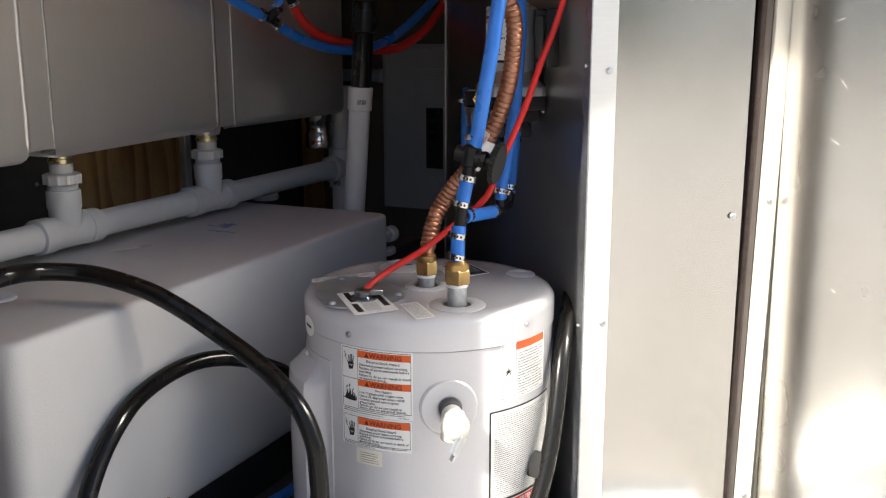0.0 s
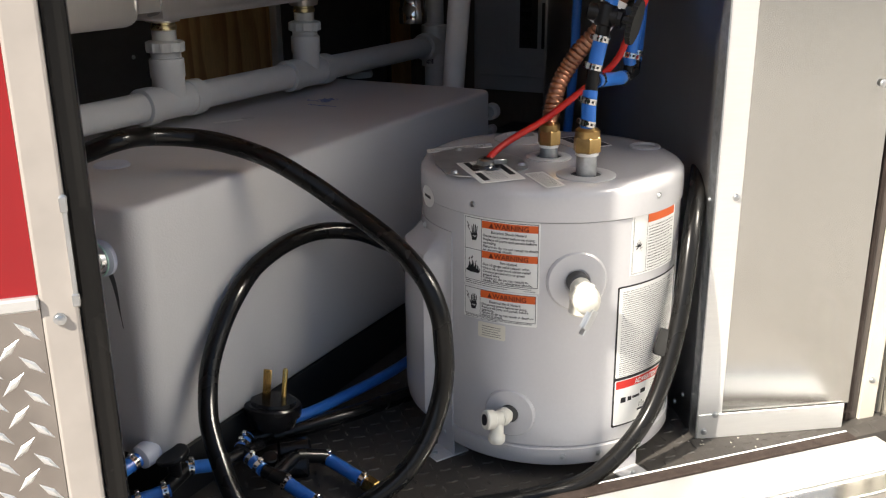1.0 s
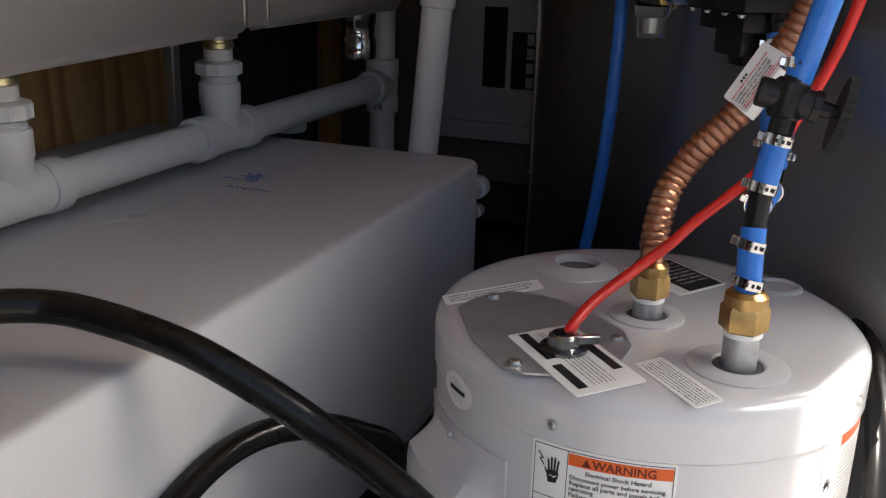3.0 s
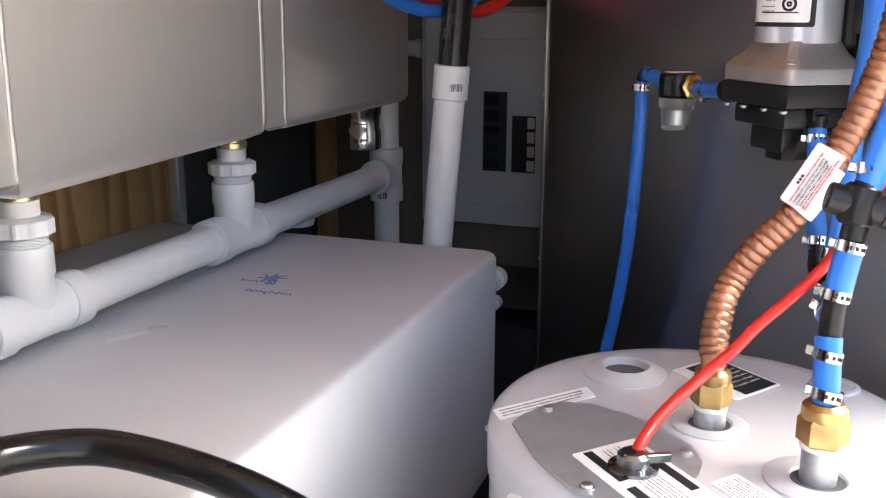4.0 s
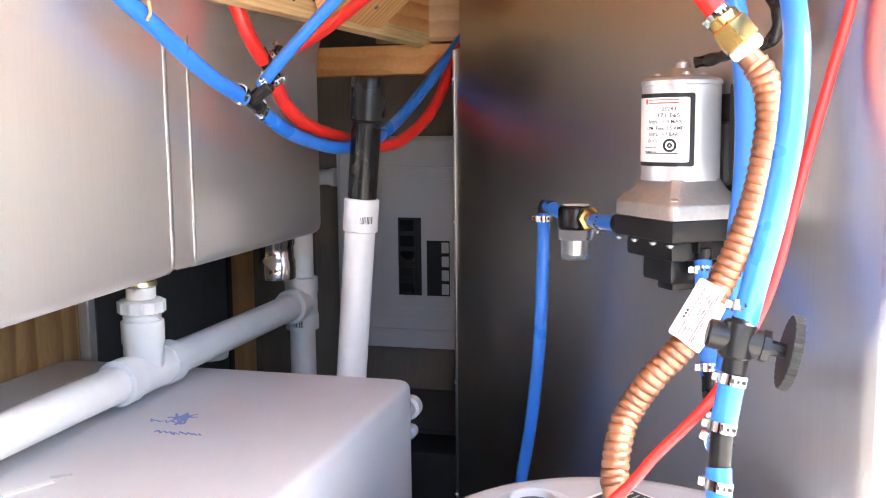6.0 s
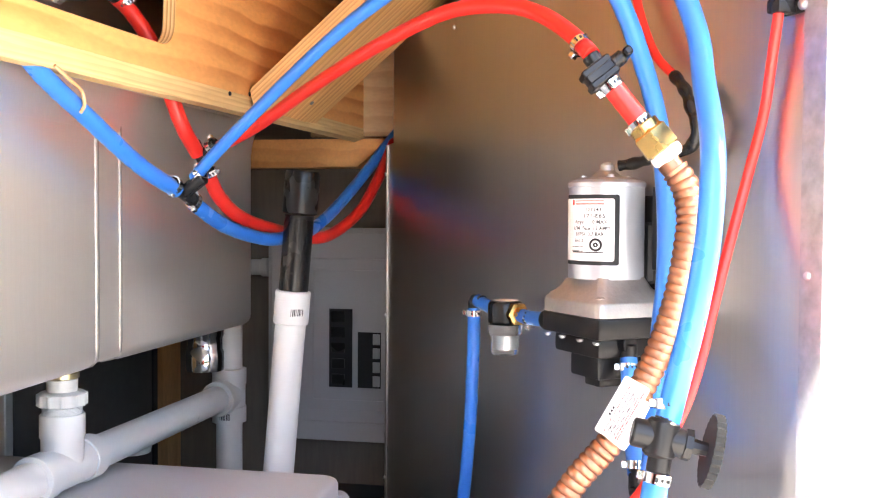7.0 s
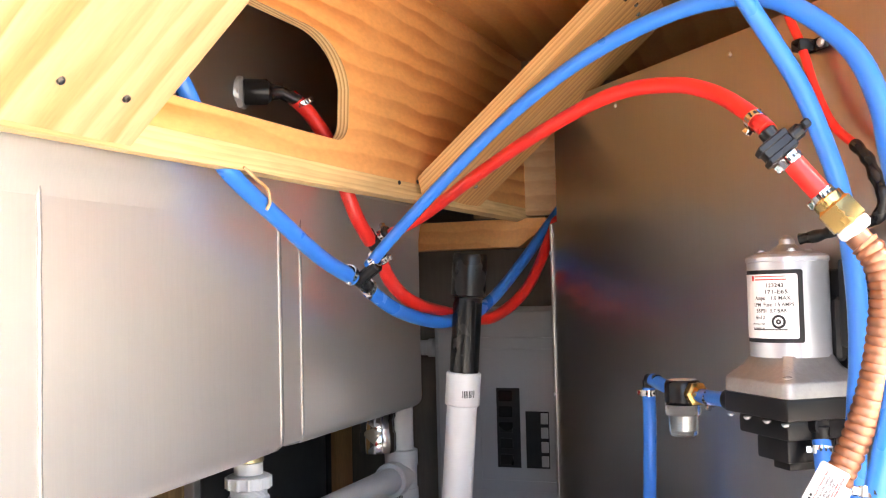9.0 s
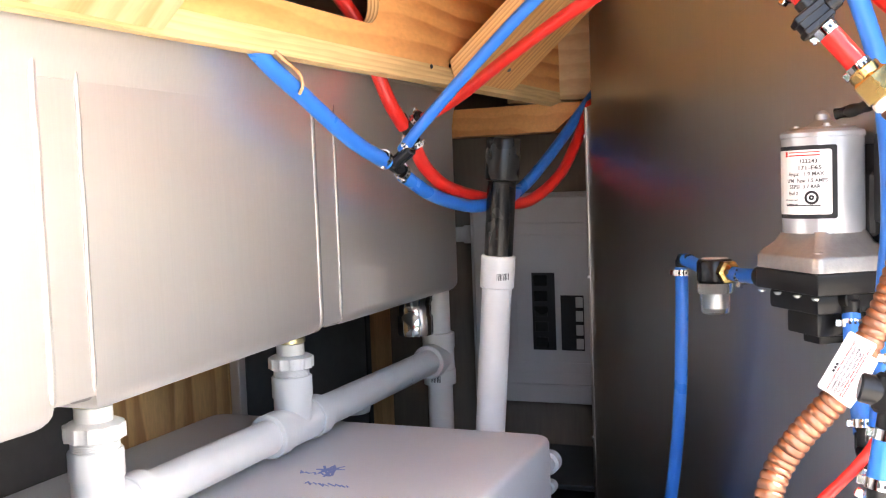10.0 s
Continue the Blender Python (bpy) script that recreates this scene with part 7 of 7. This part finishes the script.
for k, (x, y) in enumerate(((-0.013, -0.008), (0.010, 0.004))):
    bm = nbm()
    if k == 0:
        lathe(bm, [(0.0040, 0.012), (0.0040, 0.058), (0.0024, 0.061)], 14, pm @ Matrix.Translation((x, y, 0)))
    else:
        box(bm, (x - 0.0062, y - 0.0016, 0.012), (x + 0.0062, y + 0.0016, 0.058), 0.0012, 1, m=pm @ Matrix.Rotation(radians(28), 4, "Z"))
    part("prong", bm, brass, plug, "gold-coloured prong", smooth=True)

# cord running down beside the heater, in the sun
cordr = thing("grey_hose", "black rubber cord with a dark block running down beside the heater", "power cord", (-0.36, 1.22, 0.04))
bm = nbm()
tube(bm, spline([(-0.345, 1.50, 0.46), (-0.330, 1.43, 0.43), (-0.318, 1.365, 0.375), (-0.313, 1.325, 0.300), (-0.314, 1.298, 0.232), (-0.322, 1.268, 0.160), (-0.338, 1.232, 0.098), (-0.366, 1.185, 0.052), (-0.405, 1.135, 0.0205), (-0.46, 1.075, 0.0155), (-0.54, 1.00, 0.0152), (-0.62, 0.95, 0.0152)], 8), 0.0138, 16)
part("cord", bm, rubber, cordr, smooth=True)
# matte black block against the cord, on its heater side
bm = nbm()
m = frame_to((-0.3165, 1.285, 0.205), (-0.311, 1.305, 0.245))
box(bm, (-0.012, -0.010, -0.022), (0.012, 0.012, 0.022), 0.005, 2, m=Matrix.Translation((-0.013, 0.006, 0.004)) @ m)
part("cord_block", bm, matte_rubber, cordr, smooth=True)

# ---- manifold of blue stubs and black fittings on the floor ----
man = thing("floor_manifold", "blue pipe stubs joined by black fittings beside the tank", "pipe manifold", (-0.85, 0.92, 0.03))


def stub(a, b, r=0.0105):
    bm = nbm()
    tube(bm, [a, b], r, 14)
    part("tube", bm, blue_pex, man, smooth=True)
    a, b = Vector(a), Vector(b)
    d = (b - a).normalized()
    ring_clamp(a + d * 0.008, d, r, man, (0, 0, 1))
    ring_clamp(b - d * 0.008, d, r, man, (0, 0, 1))


stub((-0.790, 1.003, 0.032), (-0.700, 0.987, 0.018))
stub((-0.800, 0.910, 0.036), (-0.725, 0.898, 0.022))
stub((-0.905, 0.955, 0.062), (-0.895, 0.925, 0.058))
stub((-0.870, 0.915, 0.055), (-0.835, 0.905, 0.048))
stub((-0.925, 0.835, 0.064), (-0.892, 0.872, 0.060))
stub((-0.945, 0.745, 0.050), (-0.915, 0.790, 0.055))
bm = nbm()
lathe(bm, [(0.009, 0), (0.013, 0.002), (0.013, 0.022), (0.008, 0.026)], 6, frame_to((-0.704, 0.988, 0.018), (-0.60, 0.970, 0.004)))
part("brass_end", bm, brass, man, smooth=True)
barb("tee", [((-0.900, 0.925, 0.058), (-0.865, 0.917, 0.055)), ((-0.885, 0.92, 0.057), (-0.885, 0.965, 0.050)), ((-0.893, 0.873, 0.060), (-0.885, 0.92, 0.057))], 0.0105, man)
barb("elbow", [((-0.835, 0.905, 0.048), (-0.795, 0.910, 0.037)), ((-0.815, 0.907, 0.042), (-0.815, 0.96, 0.050)), ((-0.815, 0.96, 0.05), (-0.785, 1.004, 0.034))], 0.0115, man)
bm = nbm()
rod(bm, (-0.835, 0.95, 0.030), (-0.80, 0.975, 0.030), 0.020, 20, 0.004)
rod(bm, (-0.87, 0.985, 0.026), (-0.83, 1.02, 0.026), 0.022, 20, 0.004)
rod(bm, (-0.845, 0.93, 0.036), (-0.835, 0.925, 0.062), 0.012, 16, 0.002)
part("body", bm, black_plastic, man, smooth=True)
sv = thing("floor_valve", "black stop valve with a flat handle beside the tank", "valve", (-0.925, 0.815, 0.06))
bm = nbm()
rod(bm, (-0.922, 0.786, 0.055), (-0.926, 0.838, 0.063), 0.0125, 18, 0.002)
rod(bm, (-0.923, 0.812, 0.059), (-0.918, 0.806, 0.100), 0.0095, 16, 0.001)
part("valve_body", bm, black_plastic, sv, smooth=True)
bm = nbm()
hm = Matrix.Translation((-0.918, 0.806, 0.100)) @ Matrix.Rotation(radians(52), 4, "Z") @ Matrix.Rotation(radians(-14), 4, "Y")
lathe(bm, [(0.012, -0.002), (0.0235, 0.0), (0.025, 0.002), (0.025, 0.005), (0.0235, 0.007), (0.010, 0.008)], 24, hm)
part("handle", bm, black_plastic, sv, smooth=True)
ws = thing("tank_outlet", "milky plastic outlet with a clamped blue stub low on the tank", "outlet", (-0.955, 0.78, 0.105))
bm = nbm()
lathe(bm, [(0.017, -0.012), (0.019, 0.0), (0.018, 0.014), (0.012, 0.018)], 20, frame_to((-0.950, 0.788, 0.108), (-0.955, 0.70, 0.098)))
part("outlet_nut", bm, stub_white, ws, smooth=True)
bm = nbm()
tube(bm, [(-0.951, 0.775, 0.106), (-0.956, 0.735, 0.101)], 0.0115, 14)
part("tube", bm, blue_pex, ws, smooth=True)
ring_clamp((-0.9525, 0.760, 0.104), (0, -1, -0.1), 0.0115, ws, (0, 0, 1))


# sawdust and chips swept into the corner of the floor
rng = random.Random(31)
bm = nbm()
for k in range(34):
    x, y = -0.30 + rng.random() * 0.20, 1.36 + rng.random() * 0.10
    if (Vector((x, y, 0)) - Vector((*SILL, 0))).dot(OUT) > -0.02 or (Vector((x, y)) - HC.xy).length < 0.23:
        continue
    a = rng.uniform(0.0006, 0.0017)
    box(bm, (-a, -a * rng.uniform(0.3, 1), 0), (a, a * 0.6, a * 0.7), m=Matrix.Translation((x, y, 0.0012)) @ Matrix.Rotation(rng.uniform(0, 3), 4, "Z"))
chips = tagged(part("wood_chips", bm, cream_paper), "pale wood chips scattered on the tread floor", "debris", kind="stuff")
